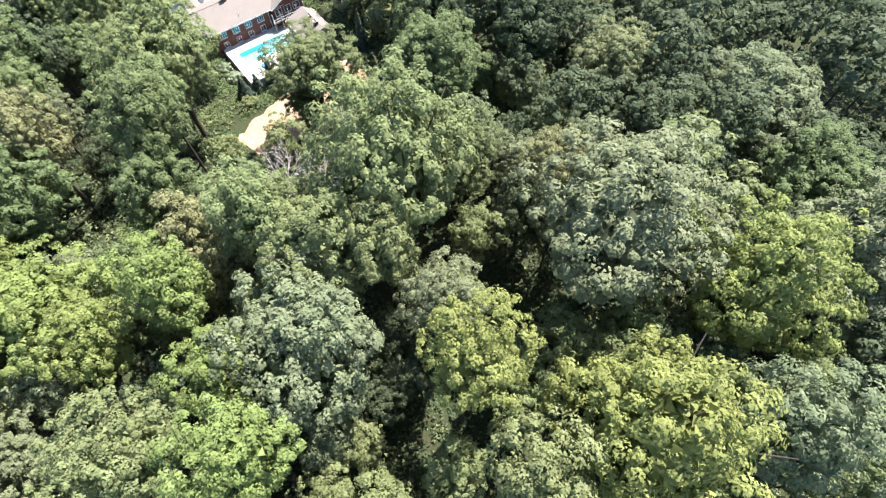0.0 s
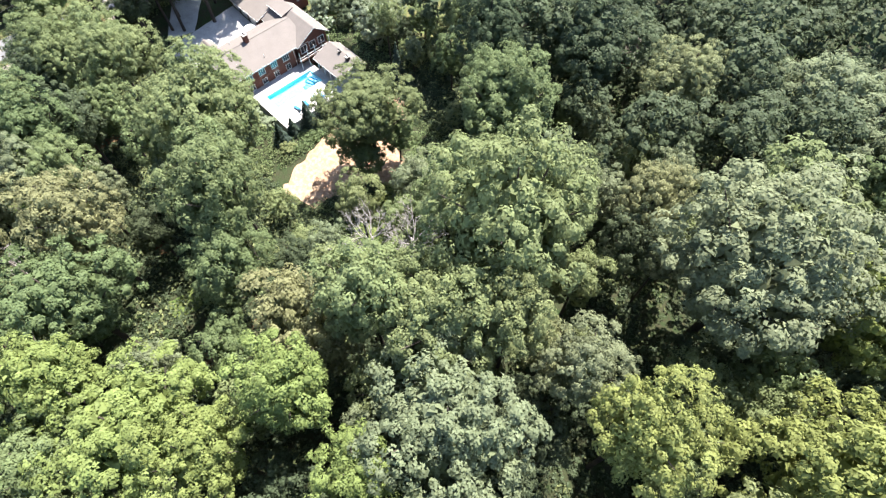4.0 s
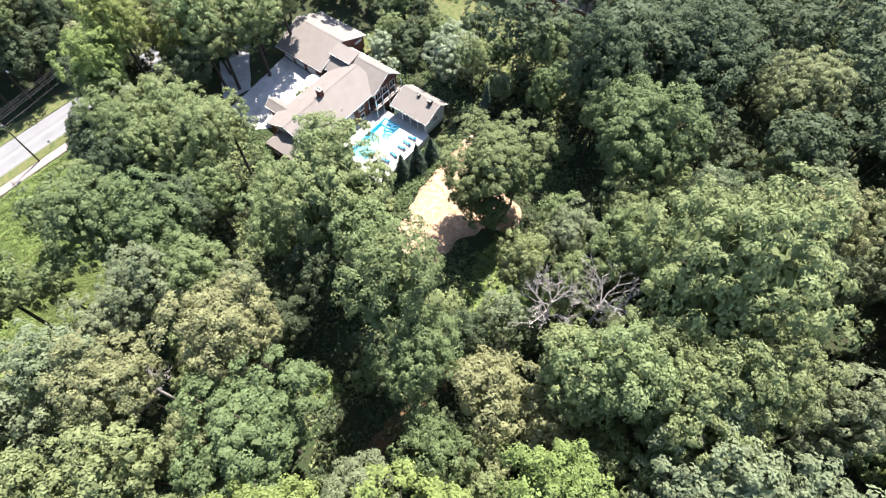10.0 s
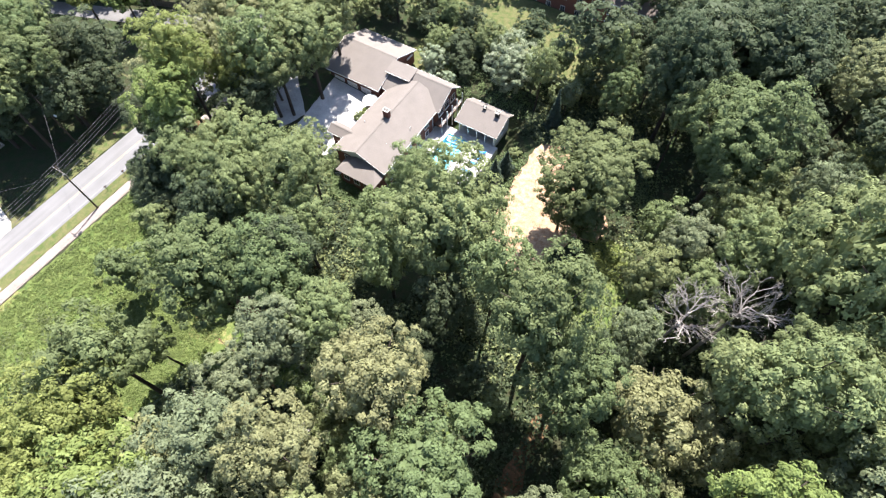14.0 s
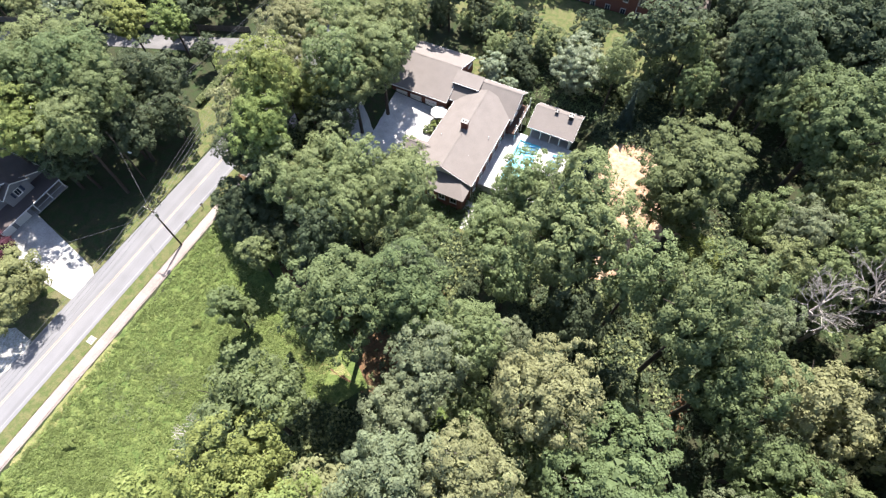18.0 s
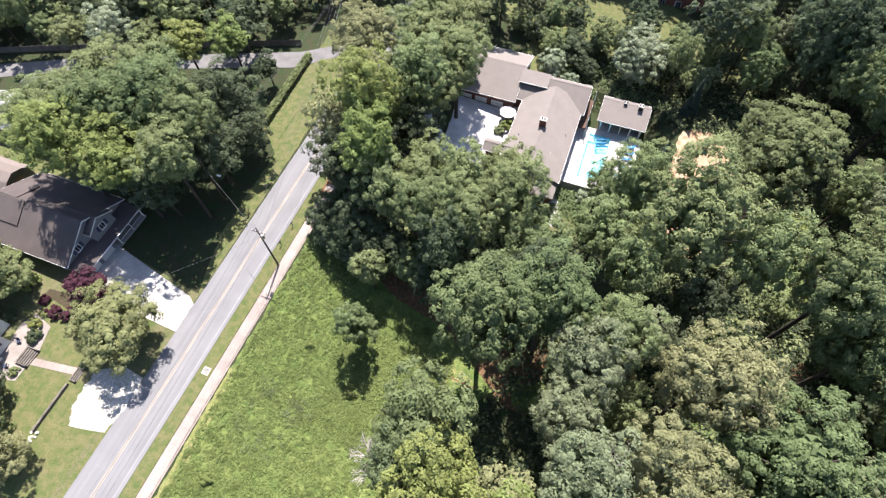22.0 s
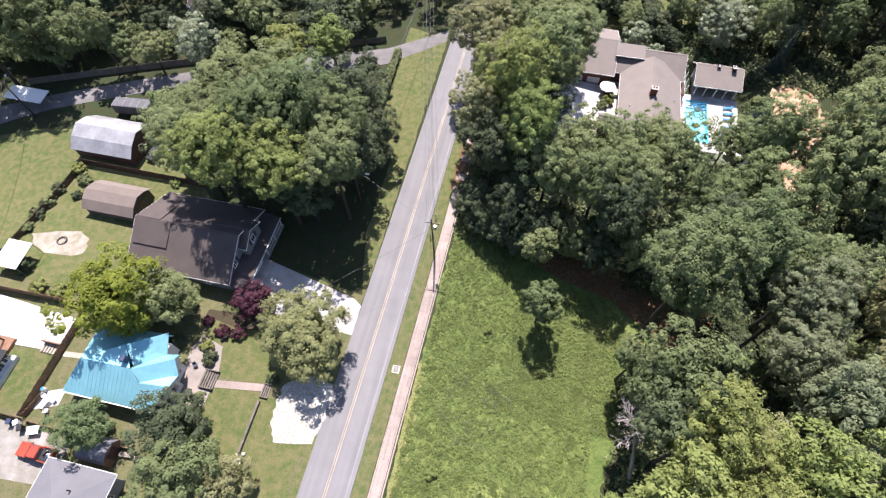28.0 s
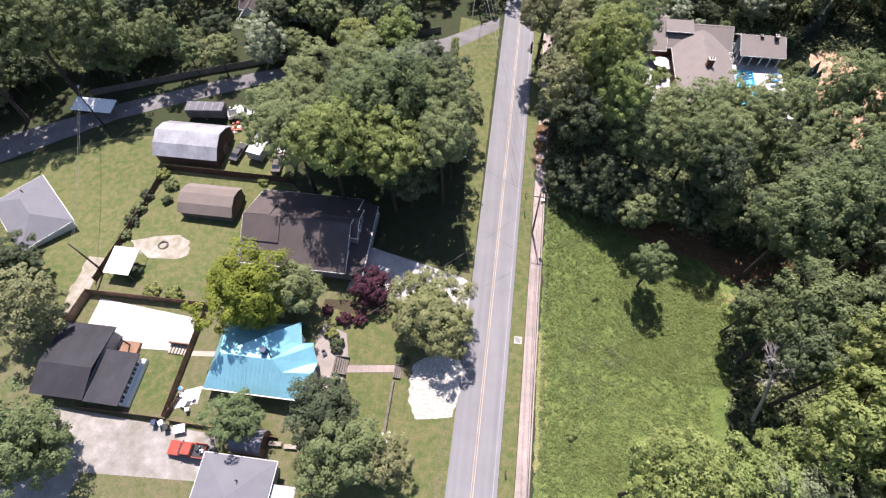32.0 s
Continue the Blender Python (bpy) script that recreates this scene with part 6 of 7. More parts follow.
        (9, 115, 9, 4.8, "d"),
        (-4, 116, 7, 5.5, "d"),
        (39, 116, 9, 6.2, "d"),
        (-60, 116, 11, 4.8, "d"),
        (28, 117, 13, 5.9, "d"),
        (-11, 117, 10, 4.7, "d"),
        (-33, 117, 8, 4.6, "d"),
        (-67, 118, 12, 5.8, "d"),
        (-40, 118, 9, 4.7, "d"),
        (-19, 119, 9, 5.2, "d"),
        (-76, 120, 8, 5.3, "d"),
        (-46, 120, 6, 5.1, "d"),
        (33, 120, 10, 5.2, "d"),
        (15, 121, 9, 5.8, "d"),
        (3, 122, 11, 4.6, "d"),
        (-14, 123, 8, 5.5, "d"),
        (9, 123, 9, 4.8, "d"),
        (-4, 123, 12, 5.7, "d"),
        (-28, 124, 11, 6.3, "d"),
        (-56, 124, 12, 4.5, "d"),
        (42, 124, 12, 6.4, "d"),
        (-43, 125, 8, 4.6, "d"),
        (23, 125, 12, 6.2, "d"),
        (-68, 125, 11, 4.7, "d"),
        (-36, 126, 5, 5.9, "d"),
        (-19, 129, 8, 4.7, "g"),
        (-10, 130, 7, 4.7, "d"),
        (-24, 135, 7, 4.6, "g"),
):
    wood_tree(*row)
# open shaded hollows between the crowns
HOLLOWS = ((-12, 4), (-10, 28), (-17, 28), (4, 44), (-31, 79), (-24, 29), (-20, 34), (-72, -13), (-56, -19), (-66, -19), (-69, 38), (-34, 68), (-77, 17), (-81, -10), (-95, -6), (-53, 10), (-46, 15))
low_rnd = random.Random(44)
for k in range(2600):
    x, y = low_rnd.uniform(-97, 34), low_rnd.uniform(-40, 62)
    r = low_rnd.uniform(3.1, 5.0)
    if -97 < x < -64 and 4 < y < 46 or -72 < x < -60 and -23 < y < 0 or -17 < x < -8 and 0 < y < 9:
        continue
    if any(math.hypot(x - a, y - b) < r + 2.2 for a, b in HOLLOWS):
        continue
    if any(math.hypot(x - a, y - b) < 0.62 * (c + r) for a, b, c in STANDING):
        continue
    tree(x, y, ground_z(x, y) + low_rnd.uniform(10, 17), r, low_rnd.choice("gggdop"))
for k in range(46):
    u = (k + low_rnd.random()) / 46
    x, y = -272 + 74 * u, -6 + 31 * u + low_rnd.uniform(2, 11)
    r = low_rnd.uniform(3.0, 4.6)
    if -236 < x < -214:
        r *= 0.5
    wood_tree(x, y, ground_z(x, y) + r * low_rnd.uniform(1.1, 2.0), r, low_rnd.choice("dkg"))
# low crowns, mostly kind d, whose dark colour stands for shade in the gaps
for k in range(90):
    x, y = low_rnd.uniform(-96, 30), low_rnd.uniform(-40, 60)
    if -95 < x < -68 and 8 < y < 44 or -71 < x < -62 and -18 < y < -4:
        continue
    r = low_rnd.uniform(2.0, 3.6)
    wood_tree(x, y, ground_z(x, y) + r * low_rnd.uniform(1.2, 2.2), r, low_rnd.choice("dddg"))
# the wood goes on behind the camera's line
for i in range(15):
    for j in range(5):
        x, y = -98 + 10.4 * i + low_rnd.uniform(-3, 3), -103 + 9.6 * j + low_rnd.uniform(-3, 3)
        wood_tree(x, y, ground_z(x, y) + low_rnd.uniform(13, 19), low_rnd.uniform(5.0, 7.2), low_rnd.choice("ggkdpo"))
finish_wood()
# ---- roadside ----
def utility_pole(x, y, tall=12.0, lean=(0, 0), arm=True, lamp=0.0, turn=0.0, z=None):
    p = thing("utility_pole", x, y, ground_z(x, y) if z is None else z, turn, label="weathered wooden utility pole carrying cables" if not lamp else "wooden pole with a street lamp on an arm", category="utility pole")
    part("pole", tube([(0, 0, -1), (lean[0] * 0.5, lean[1] * 0.5, tall * 0.5), (lean[0], lean[1], tall)], [0.17, 0.14, 0.1], 10), M["pole"], p, smooth=True)
    if arm:
        part("crossarm", box(-1.2, 1.2, -0.06, 0.06, tall - 0.9, tall - 0.76, 0.01), M["pole"], p)
        for k in (-1.1, -0.4, 0.4, 1.1):
            part("insulator", tube([(k, 0, tall - 0.76), (k, 0, tall - 0.58)], [0.05, 0.035], 8), M["white"], p)
        part("transformer", tube([(0.32, 0.1, tall - 2.6), (0.32, 0.1, tall - 1.7)], [0.24, 0.24], 12), M["metal"], p)
    if lamp:
        a = part("lamp_arm", tube([(0, 0, lamp - 0.4), (0.9, 0, lamp), (2.1, 0, lamp + 0.05)], [0.035, 0.035, 0.03], 8), M["metal"], p)
        part("lamp_head", box(2.0, 2.75, -0.16, 0.16, lamp - 0.06, lamp + 0.1, 0.04), M["white"], a)
    return p


utility_pole(-153.0, -17.6, 11.9, lean=(-0.25, 0.2))
utility_pole(-168.6, -9.3, 13.4, arm=False, lamp=9.2)
utility_pole(-239.3, -3.5, 9.4, arm=False, lamp=8.6, turn=120)
utility_pole(-223.0, -35.6, 9.2, arm=False)
utility_pole(-157.5 - 11, 44.0, 11.5)
utility_pole(-248.0, 24.0, 11.0)


def cable(a, b, sag, r=0.018):
    c = thing("cable", 0, 0, 0, label="thin dark overhead cable", category="cable", group="overhead cables")
    a, b = Vector(a), Vector(b)
    pts = [a.lerp(b, i / 14) - Vector((0, 0, sag * 4 * (i / 14) * (1 - i / 14))) for i in range(15)]
    part("wire", tube(pts, [r] * 15, 5), M["wire"], c)


for dx, dz in ((-1.1, 0), (-0.4, 0.05), (0.4, 0), (1.1, 0.05), (0.1, -1.9)):
    cable((-153.2 + dx, -17.6, 11.4 + dz), (-168.5 + dx, 44.0, 11.1 + dz), 1.1)
    cable((-153.2 + dx, -17.6, 11.4 + dz), (-152.5 + dx, -96.0, 11.4 + dz), 1.6)
cable((-153.2, -17.6, 10.6), (-168.6, -9.3, 10.8), 0.3)
cable((-168.6, -9.3, 10.8), (-182.0, -18.0, 4.6), 0.5)
cable((-153.2, -17.6, 9.6), (-184.0, -44.0, 5.4), 0.9)
for dz in (0, -0.5):
    cable((-168.6, -9.3, 12.6 + dz), (-168.5, 44, 10.6 + dz), 1.0)
    cable((-239.3, -3.5, 10.2 + dz), (-223.0, -35.6, 12.0 + dz), 0.6)
    cable((-239.3, -3.5, 10.2 + dz), (-248, 24, 11.6 + dz), 0.6)


def mailbox(x, y, turn=0):
    p = thing("mailbox", x, y, ground_z(x, y) + 0.05, turn, label="black mailbox on a wooden post by the road", category="mailbox", group="mailboxes")
    part("post", box(-0.05, 0.05, -0.05, 0.05, -0.4, 1.05), M["grey_wood"], p)
    b = box(-0.1, 0.1, -0.26, 0.26, 1.05, 1.28, 0.04)
    part("box", b, M["black"], p)
    part("flag", box(0.105, 0.115, -0.1, 0.02, 1.2, 1.36), M["red_paint"], p)


for x, y in ((-154.6, -9.6), (-154.6, -13.8), (-163.3, -4.0), (-155.1, -57.5)):
    mailbox(x, y)
dr = thing("storm_drain", -154.4, -37.8, 0.09, label="concrete storm drain with an iron grate in the verge", category="drain")
part("surround", box(-0.6, 0.6, -0.6, 0.6, -0.2, 0.03, 0.02), M["concrete"], dr)
for k in range(6):
    part("bar", box(-0.42, 0.42, -0.4 + 0.15 * k, -0.34 + 0.15 * k, 0.03, 0.05), M["black"], dr)


# ---- fences, walls, garden ----
def board_fence(a, b, tall=1.8, material="fence_wood", label="tall brown board fence"):
    """Posts, rails and single boards from a to b, following the land."""
    f = thing("fence", 0, 0, 0, label=label, category="fence")
    a, b = Vector((*a, 0)), Vector((*b, 0))
    d = b - a
    length = d.length
    ang = math.degrees(math.atan2(d.y, d.x))
    n = int(length / 0.32)
    board = None
    for i in range(n):
        p = a + d * ((i + 0.5) / n)
        z = ground_z(p.x, p.y)
        if board is None:
            board = part("board", box(-0.15, 0.15, -0.015, 0.015, -0.3, tall, 0.0), M[material], f)
            o = board
        else:
            o = new("board", board.data)
            o.parent = f
        o.matrix_basis = pose(p.x, p.y, z + 0.03 * math.sin(i * 1.7), 0, 0, ang)
    for i in range(int(length / 2.4) + 1):
        p = a + d * min(1, i * 2.4 / length)
        part("post", box(p.x - 0.06, p.x + 0.06, p.y - 0.06, p.y + 0.06, ground_z(p.x, p.y) - 0.3, ground_z(p.x, p.y) + tall + 0.08), M[material], f)
    z0, z1 = ground_z(a.x, a.y), ground_z(b.x, b.y)
    side = Vector((-d.y, d.x, 0)).normalized() * 0.04
    for h in (0.4, tall - 0.3):
        part("rail", tube([a + side + Vector((0, 0, z0 + h)), b + side + Vector((0, 0, z1 + h))], [0.05, 0.05], 4), M[material], f)


board_fence((-222.8, -39.8), (-204.0, -39.2), label="tall brown board fence behind the patio")
board_fence((-223.4, -45.6), (-222.8, -39.8), label="tall brown board fence at the patio corner")
board_fence((-204.0, -56.6), (-203.9, -40.5), 1.5, label="brown board fence between patio and house")
board_fence((-216.0, -57.0), (-204.0, -56.9), 1.2, "brown_wood", "dark low board fence by the gravel yard")
board_fence((-222.6, -12.4), (-197.5, -12.3), 1.7, "brown_wood", "dark board fence in front of the barn")
board_fence((-223.2, -37.5), (-222.8, -13.0), 1.3, "brown_wood", "overgrown dark board fence")
board_fence((-203.0, -53.2), (-203.8, -56.4), 1.0, label="short brown board fence panel")
board_fence((-246.0, 4.6), (-214.0, 18.0), 1.5, "grey_wood", "grey board fence along the lane")
board_fence((-214.0, 18.0), (-176.0, 34.0), 1.5, "grey_wood", "grey board fence along the lane")
board_fence((-203.2, -57.0), (-187.5, -57.2), 0.9, "fence_wood", "low brown fence behind the shed")

wall = thing("garden_wall", 0, 0, 0, label="low weathered timber retaining wall at the lawn's edge", category="wall")
for k in range(12):
    y = -46.9 - 0.62 * k
    part("block", box(-172.95, -172.6, y - 0.6, y, 0.2, 1.15 + 0.02 * (k % 3), 0.03), M["grey_wood"], wall)
rocks = thing("rock_pile", -172.5, -54.9, ground_z(-172.5, -54.9), label="small heap of white rocks", category="rocks")
for k in range(9):
    b = bmesh.new()
    bmesh.ops.create_icosphere(b, subdivisions=1, radius=0.22 + 0.02 * (k % 4))
    for v in b.verts:
        v.co *= 1 + 0.25 * noise.noise(v.co * 3 + Vector((k, 0, 0)))
        v.co += Vector((0.45 * math.cos(k * 2.4), 0.75 * math.sin(k * 1.7), 0.12 + 0.1 * (k % 2)))
    part("rock", b, M["white"], rocks)
patch("garden_path", [(-180.4, -46.6), (-173.0, -46.4), (-173.0, -44.4), (-180.4, -44.6)], M["pinkwalk"], 0.085, 0.0, label="paved garden path", category="path", seed=50)
patch("house_terrace", [(-184.4, -50.4), (-180.4, -49.6), (-180.2, -44.4), (-181.4, -40.4), (-185.0, -39.4), (-185.9, -42.0)], M["paving"], 0.09, 0.05, label="grey paved forecourt", category="terrace", seed=51)


def slatted(name, label, x0, x1, y0, y1, z, k, across="x", step=0.0):
    """Sleepers laid side by side: steps or a small bridge."""
    t = thing(name, 0, 0, 0, label=label, category="steps")
    for i in range(k):
        u = i / k
        a = x0 + (x1 - x0) * u
        part("sleeper", box(a + 0.03, a + (x1 - x0) / k - 0.05, y0, y1, z - 0.4 - step * i, z - step * i, 0.02), M["grey_wood"], t)
    for y in (y0 - 0.15, y1 + 0.02):
        part("side_board", box(x0, x1, y, y + 0.13, z - 0.8, z + 0.12, 0.01), M["grey_wood"], t)


slatted("garden_steps", "weathered timber sleeper steps in the garden", -182.2, -180.0, -46.9, -44.4, 1.7, 6, step=0.07)
slatted("gate_steps", "weathered timber steps down to the drive", -173.0, -171.8, -46.2, -44.4, 0.95, 4, step=0.08)


def shrub(x, y, r, kind, name="shrub", label=None, flat=0.8):
    q = crown_quads(r, r * flat, 22, 40, 0.13 + 0.05 * r, int(abs(x * 13 + y * 7)), -0.3, 0.3)
    q[:, :, 2] += r * flat * 0.55
    s = thing(name, x, y, ground_z(x, y), label=label or {"g": "rounded green leafy garden shrub", "d": "dense dark green leafy shrub", "r": "dark red-leaved shrub in a bed", "y": "yellow-green leafy garden shrub", "c": "dark evergreen shrub by the pool", "m": "silvery green leafy bush"}.get(kind, "low leafy green field shrub"), category="shrub")
    c = new("foliage", leaf_mesh("foliage", q))
    c.data.materials.append(LEAF[kind])
    c.parent = s
    b = bmesh.new()
    for k in range(4):
        a = k * 1.6
        tube([(0, 0, -0.2), (0.3 * r * math.cos(a), 0.3 * r * math.sin(a), r * flat * 0.7)], [0.03, 0.012], 5, b)
    part("stem", b, M["bark"], s)


for x, y, r, k in ((-185.2, -37.0, 0.9, "r"), (-182.1, -38.2, 1.3, "r"), (-179.9, -37.9, 1.25, "r"), (-183.6, -40.9, 1.2, "y"), (-182.2, -42.7, 1.2, "d"), (-188.0, -41.2, 1.3, "d"), (-189.2, -35.3, 1.8, "y"),
                   (-191.6, -36.6, 1.5, "g"), (-172.0, -43.6, 0.9, "d"), (-181.4, -48.2, 0.8, "g"), (-218.0, -35.2, 1.7, "d"), (-126.0, 29.4, 1.5, "y"), (-127.0, 27.6, 1.1, "g"), (-120.5, 46.0, 2.4, "m"),
                   (-116.5, 46.5, 2.0, "m"), (-203.4, -12.9, 1.0, "y"), (-222.6, -14.0, 1.4, "y"), (-223.6, -19.0, 1.2, "d"), (-223.6, -22.0, 1.4, "g"), (-223.4, -25.0, 1.3, "d"), (-223.0, -28.2, 1.1, "g"),
                   (-220.0, -16.0, 1.3, "g"), (-219.4, -19.6, 1.0, "d"), (-213.4, -38.2, 1.5, "y"), (-209.8, -38.0, 1.4, "y"), 
                   (-133.0, -33.0, 0.8, "weed"), (-142.0, -28.0, 0.8, "weed"), (-146.0, -51.0, 0.9, "weed"), (-149.0, -1.0, 2.0, "d"), (-148.5, -5.5, 1.8, "d"),
                   (-103.0, 18.6, 2.0, "m"), (-107.0, 18.0, 1.7, "m"), (-94.0, 17.5, 1.8, "g"), (-94.5, 36.0, 1.5, "g")):
    shrub(x, y, r, k)
hedge = thing("hedge", 0, 0, 0, label="long clipped green hedge beside the grass", category="hedge")
hq = []
hr = np.random.default_rng(7)
for k in range(2600):
    y = hr.uniform(10.5, 31)
    u = hr.uniform(-1, 1)
    x = -171.8 - 0.03 * (y - 11) + 0.75 * u
    hq.append((x, y, ground_z(x, y) + (1.5 - 0.25 * abs(u) + hr.uniform(-0.15, 0.1) if hr.random() < 0.6 else hr.uniform(0.1, 1.4))))
hq = np.array(hq)
hn = np.tile([0.0, 0.0, 1.0], (len(hq), 1)) + hr.normal(size=hq.shape) * 0.6
hn /= np.linalg.norm(hn, axis=1)[:, None]
hedge_leaf = new("foliage", leaf_mesh("foliage", spray(hq, hn, hr.uniform(0.14, 0.3, len(hq)), hr)))
hedge_leaf.data.materials.append(LEAF["g"])
hedge_leaf.parent = hedge
part("stem", box(-172.4, -171.6, 11, 30.6, -0.3, 0.9), M["bark"], hedge)


# ---- bare trees ----
def bare_tree(x, y, tall, spread, seed, label, material="dead", foot=None, tilt=0.0, lean=None):
    rnd = random.Random(seed)
    t = thing("bare_tree", x, y, ground_z(x, y) if foot is None else foot, label=label, category="tree", group="dead trees")
    part("trunk", tube([(0, 0, -1), (0.2, 0.1, tall * 0.35), (0.3 + tilt * 0.5, 0.3, tall * 0.7)], [0.32, 0.24, 0.13], 8), M[material], t, smooth=True)

    def grow(bm, p, d, length, r, depth):
        q = p + d * length * 0.5 + Vector((rnd.uniform(-1, 1), rnd.uniform(-1, 1), rnd.uniform(-0.3, 0.6))) * length * 0.08
        e = p + d * length
        tube([p, q, e], [r, r * 0.75, r * 0.4], 5 if depth else 4, bm)
        if depth < 4:
            for _ in range(3):
                nd = (d + Vector((rnd.uniform(-1, 1), rnd.uniform(-1, 1), rnd.uniform(-0.5, 0.8))) * 0.75).normalized()
                grow(bm, p + (e - p) * rnd.uniform(0.45, 1.0), nd, length * rnd.uniform(0.5, 0.75), r * 0.58, depth + 1)

    for k in range(10):
        bm = bmesh.new()
        a = 2 * math.pi * (k + rnd.random()) / 10
        h = tall * rnd.uniform(0.48, 0.72)
        up = rnd.uniform(0.5, 1.7)
        grow(bm, Vector((0.25 * h / tall, 0.2 * h / tall, h)), Vector((math.cos(a), math.sin(a), up)).normalized(), spread * rnd.uniform(0.55, 0.85), 0.11, 0)
        part("limb", bm, M[material], t)
    if lean:
        for c in t.children:
            for v in c.data.vertices:
                v.co.x += lean[0] * max(0, v.co.z)
                v.co.y += lean[1] * max(0, v.co.z)


bare_tree(-50.8, 14.2, 29.0, 4.6, 3, "tall dead tree with bleached bare branches")
bare_tree(-56.6, 11.0, 25.5, 4.8, 4, "dead tree with a fan of pale bare twigs")
bare_tree(-94.0, -31.0, 22.0, 3.0, 5, "half-dead tree with pale bare limbs")
bare_tree(-117.5, -45.5, 25.0, 2.6, 6, "leaning half-dead tree with bare pale limbs", lean=(-0.28, 0.22))


def conifer(x, y, tall, r, seed):
    """A pointed evergreen built up of drooping tiers."""
    rnd = np.random.default_rng(seed)
    t = thing("conifer", x, y, ground_z(x, y), label="dark green pointed conifer beside the pool terrace", category="tree", group="conifers by the pool")
    part("trunk", tube([(0, 0, -0.6), (0, 0, tall * 0.5), (0, 0, tall * 0.97)], [0.13, 0.09, 0.02], 8), M["bark"], t)
    k = 5200
    u = 1 - np.sqrt(rnd.random(k))
    a = rnd.random(k) * 2 * math.pi
    tier = 0.78 + 0.22 * np.cos(u * 2 * math.pi * 9) + 0.12 * np.sin(a * 5 + u * 20)
    reach = r * (1 - u) * tier * rnd.uniform(0.55, 1.0, k)
    pos = np.stack([reach * np.cos(a), reach * np.sin(a), 0.3 + (tall - 0.3) * u - 0.15 * reach], 1)
    nrm = np.stack([np.cos(a), np.sin(a), np.full(k, 0.9)], 1) + rnd.normal(size=(k, 3)) * 0.4
    nrm /= np.linalg.norm(nrm, axis=1)[:, None]
    c = new("foliage", leaf_mesh("foliage", spray(pos, nrm, rnd.uniform(0.08, 0.2, k), rnd)))
    c.data.materials.append(LEAF["c"])
    c.parent = t


for i, (x, y, h, r) in enumerate(((-97.6, 21.4, 6.4, 2.4), (-96.2, 24.8, 8.2, 2.7), (-95.0, 28.2, 7.8, 2.6), (-94.2, 31.6, 6.6, 2.3), (-97.0, 18.0, 5.8, 2.2), (-91.0, 46.0, 11.0, 2.2))):
    conifer(x, y, h, r, 900 + i)


# ---- woodland and field cover ----
def cover(name, label, count, size, spots, material, seed, tall):
    """Low leafy growth in loose clumps, as one mesh."""
    rnd = np.random.default_rng(seed)
    pos = []
    for _ in range(count):
        x0, x1, y0, y1 = spots[rnd.integers(len(spots))]
        x, y = rnd.uniform(x0, x1), rnd.uniform(y0, y1)
        h = tall * rnd.uniform(0.3, 1.0)
        k = rnd.integers(10, 26)
        w = rnd.uniform(0.35, 1.0) * tall * 1.1
        d = rnd.normal(size=(k, 3))
        d /= np.linalg.norm(d, axis=1)[:, None]
        d[:, 2] = np.abs(d[:, 2])
        pos.append(np.array([x, y, ground_z(x, y)]) + d * np.array([w, w, h]))
    pos = np.concatenate(pos)
    nrm = np.array([0, 0, 1.0]) + rnd.normal(size=pos.shape) * 0.5
    nrm /= np.linalg.norm(nrm, axis=1)[:, None]
    ob = new(name, leaf_mesh(name, spray(pos, nrm, size * rnd.uniform(0.6, 1.3, len(pos)), rnd)))
    ob.data.materials.append(LEAF[material])
    return tagged(ob, label, "undergrowth", kind="stuff")


WILD = [(-112, -60, -45, -4), (-96, -20, -4, 10), (-72, 20, 10, 45), (-70, 25, 45, 110), (-140, -122, -10, 12), (-120, -104, -14, 8), (-60, 15, -30, 12), (-96, -70, 42, 60), (-119, -104, -50, -30)]
# kind d again: the shade on the woodland floor is put into this growth's colour
cover("undergrowth", "leafy undergrowth of the wood, its shade put into the dark colour", 9000, 0.24, WILD, "d", 21, 1.5)
cover("saplings", "light green saplings and vines between the trees", 1500, 0.3, WILD, "g", 22, 2.6)
cover("garden_growth", "dense low shrubs round the house and pool", 1300, 0.2, [(-122, -97, 43.5, 58), (-98.2, -92, 17, 36), (-140, -124, 8, 15), (-116, -100, 10, 20), (-126, -112, 9, 13)], "k", 26, 1.4)
FIELD = [(-150.5, -140, -58, -9), (-140, -124, -58, -18), (-150.5, -126, -80, -50), (-138, -119, -40, -22)]
cover("field_weeds", "bright green broad-leaved weeds of the field", 14000, 0.11, FIELD, "weed", 23, 0.46)
cover("field_scrub", "darker low scrub in the field", 130, 0.12, FIELD, "g", 24, 0.5)
cover("edge_growth", "rough growth along the wood's edge", 750, 0.2, [(-150.5, -136, -12, -5), (-119, -113, -48, -30), (-150.5, -147, -6, 40)], "k", 25, 1.5)
cover("field_bushes", "dull green bushes standing in the field", 70, 0.12, [(-147.5, -142, -40, -35.4), (-141, -136.5, -39.5, -36), (-147, -138, -46, -42)], "s", 27, 0.9)
cover("clearing_growth", "low pale growth beside the clay clearing", 260, 0.13, [(-73, -65.4, 20.6, 27.6)], "l", 28, 1.2)
cover("clearing_edge", "dark low shrubs round the clay clearing", 420, 0.2, [(-79, -70, 6, 19.6), (-99, -91.6, 6, 17), (-78, -66, 34, 45), (-92, -79, 3, 9.6)], "k", 29, 1.5)


# ---- vehicles and yard clutter ----
def side_shape(profile, half, inset=0.0, low=0.0):
    """A body pressed out of a side view given as (x, z); points above `low` lean inwards by inset."""
    k = len(profile)
    w = [half - (inset if z > low else 0.0) for x, z in profile]
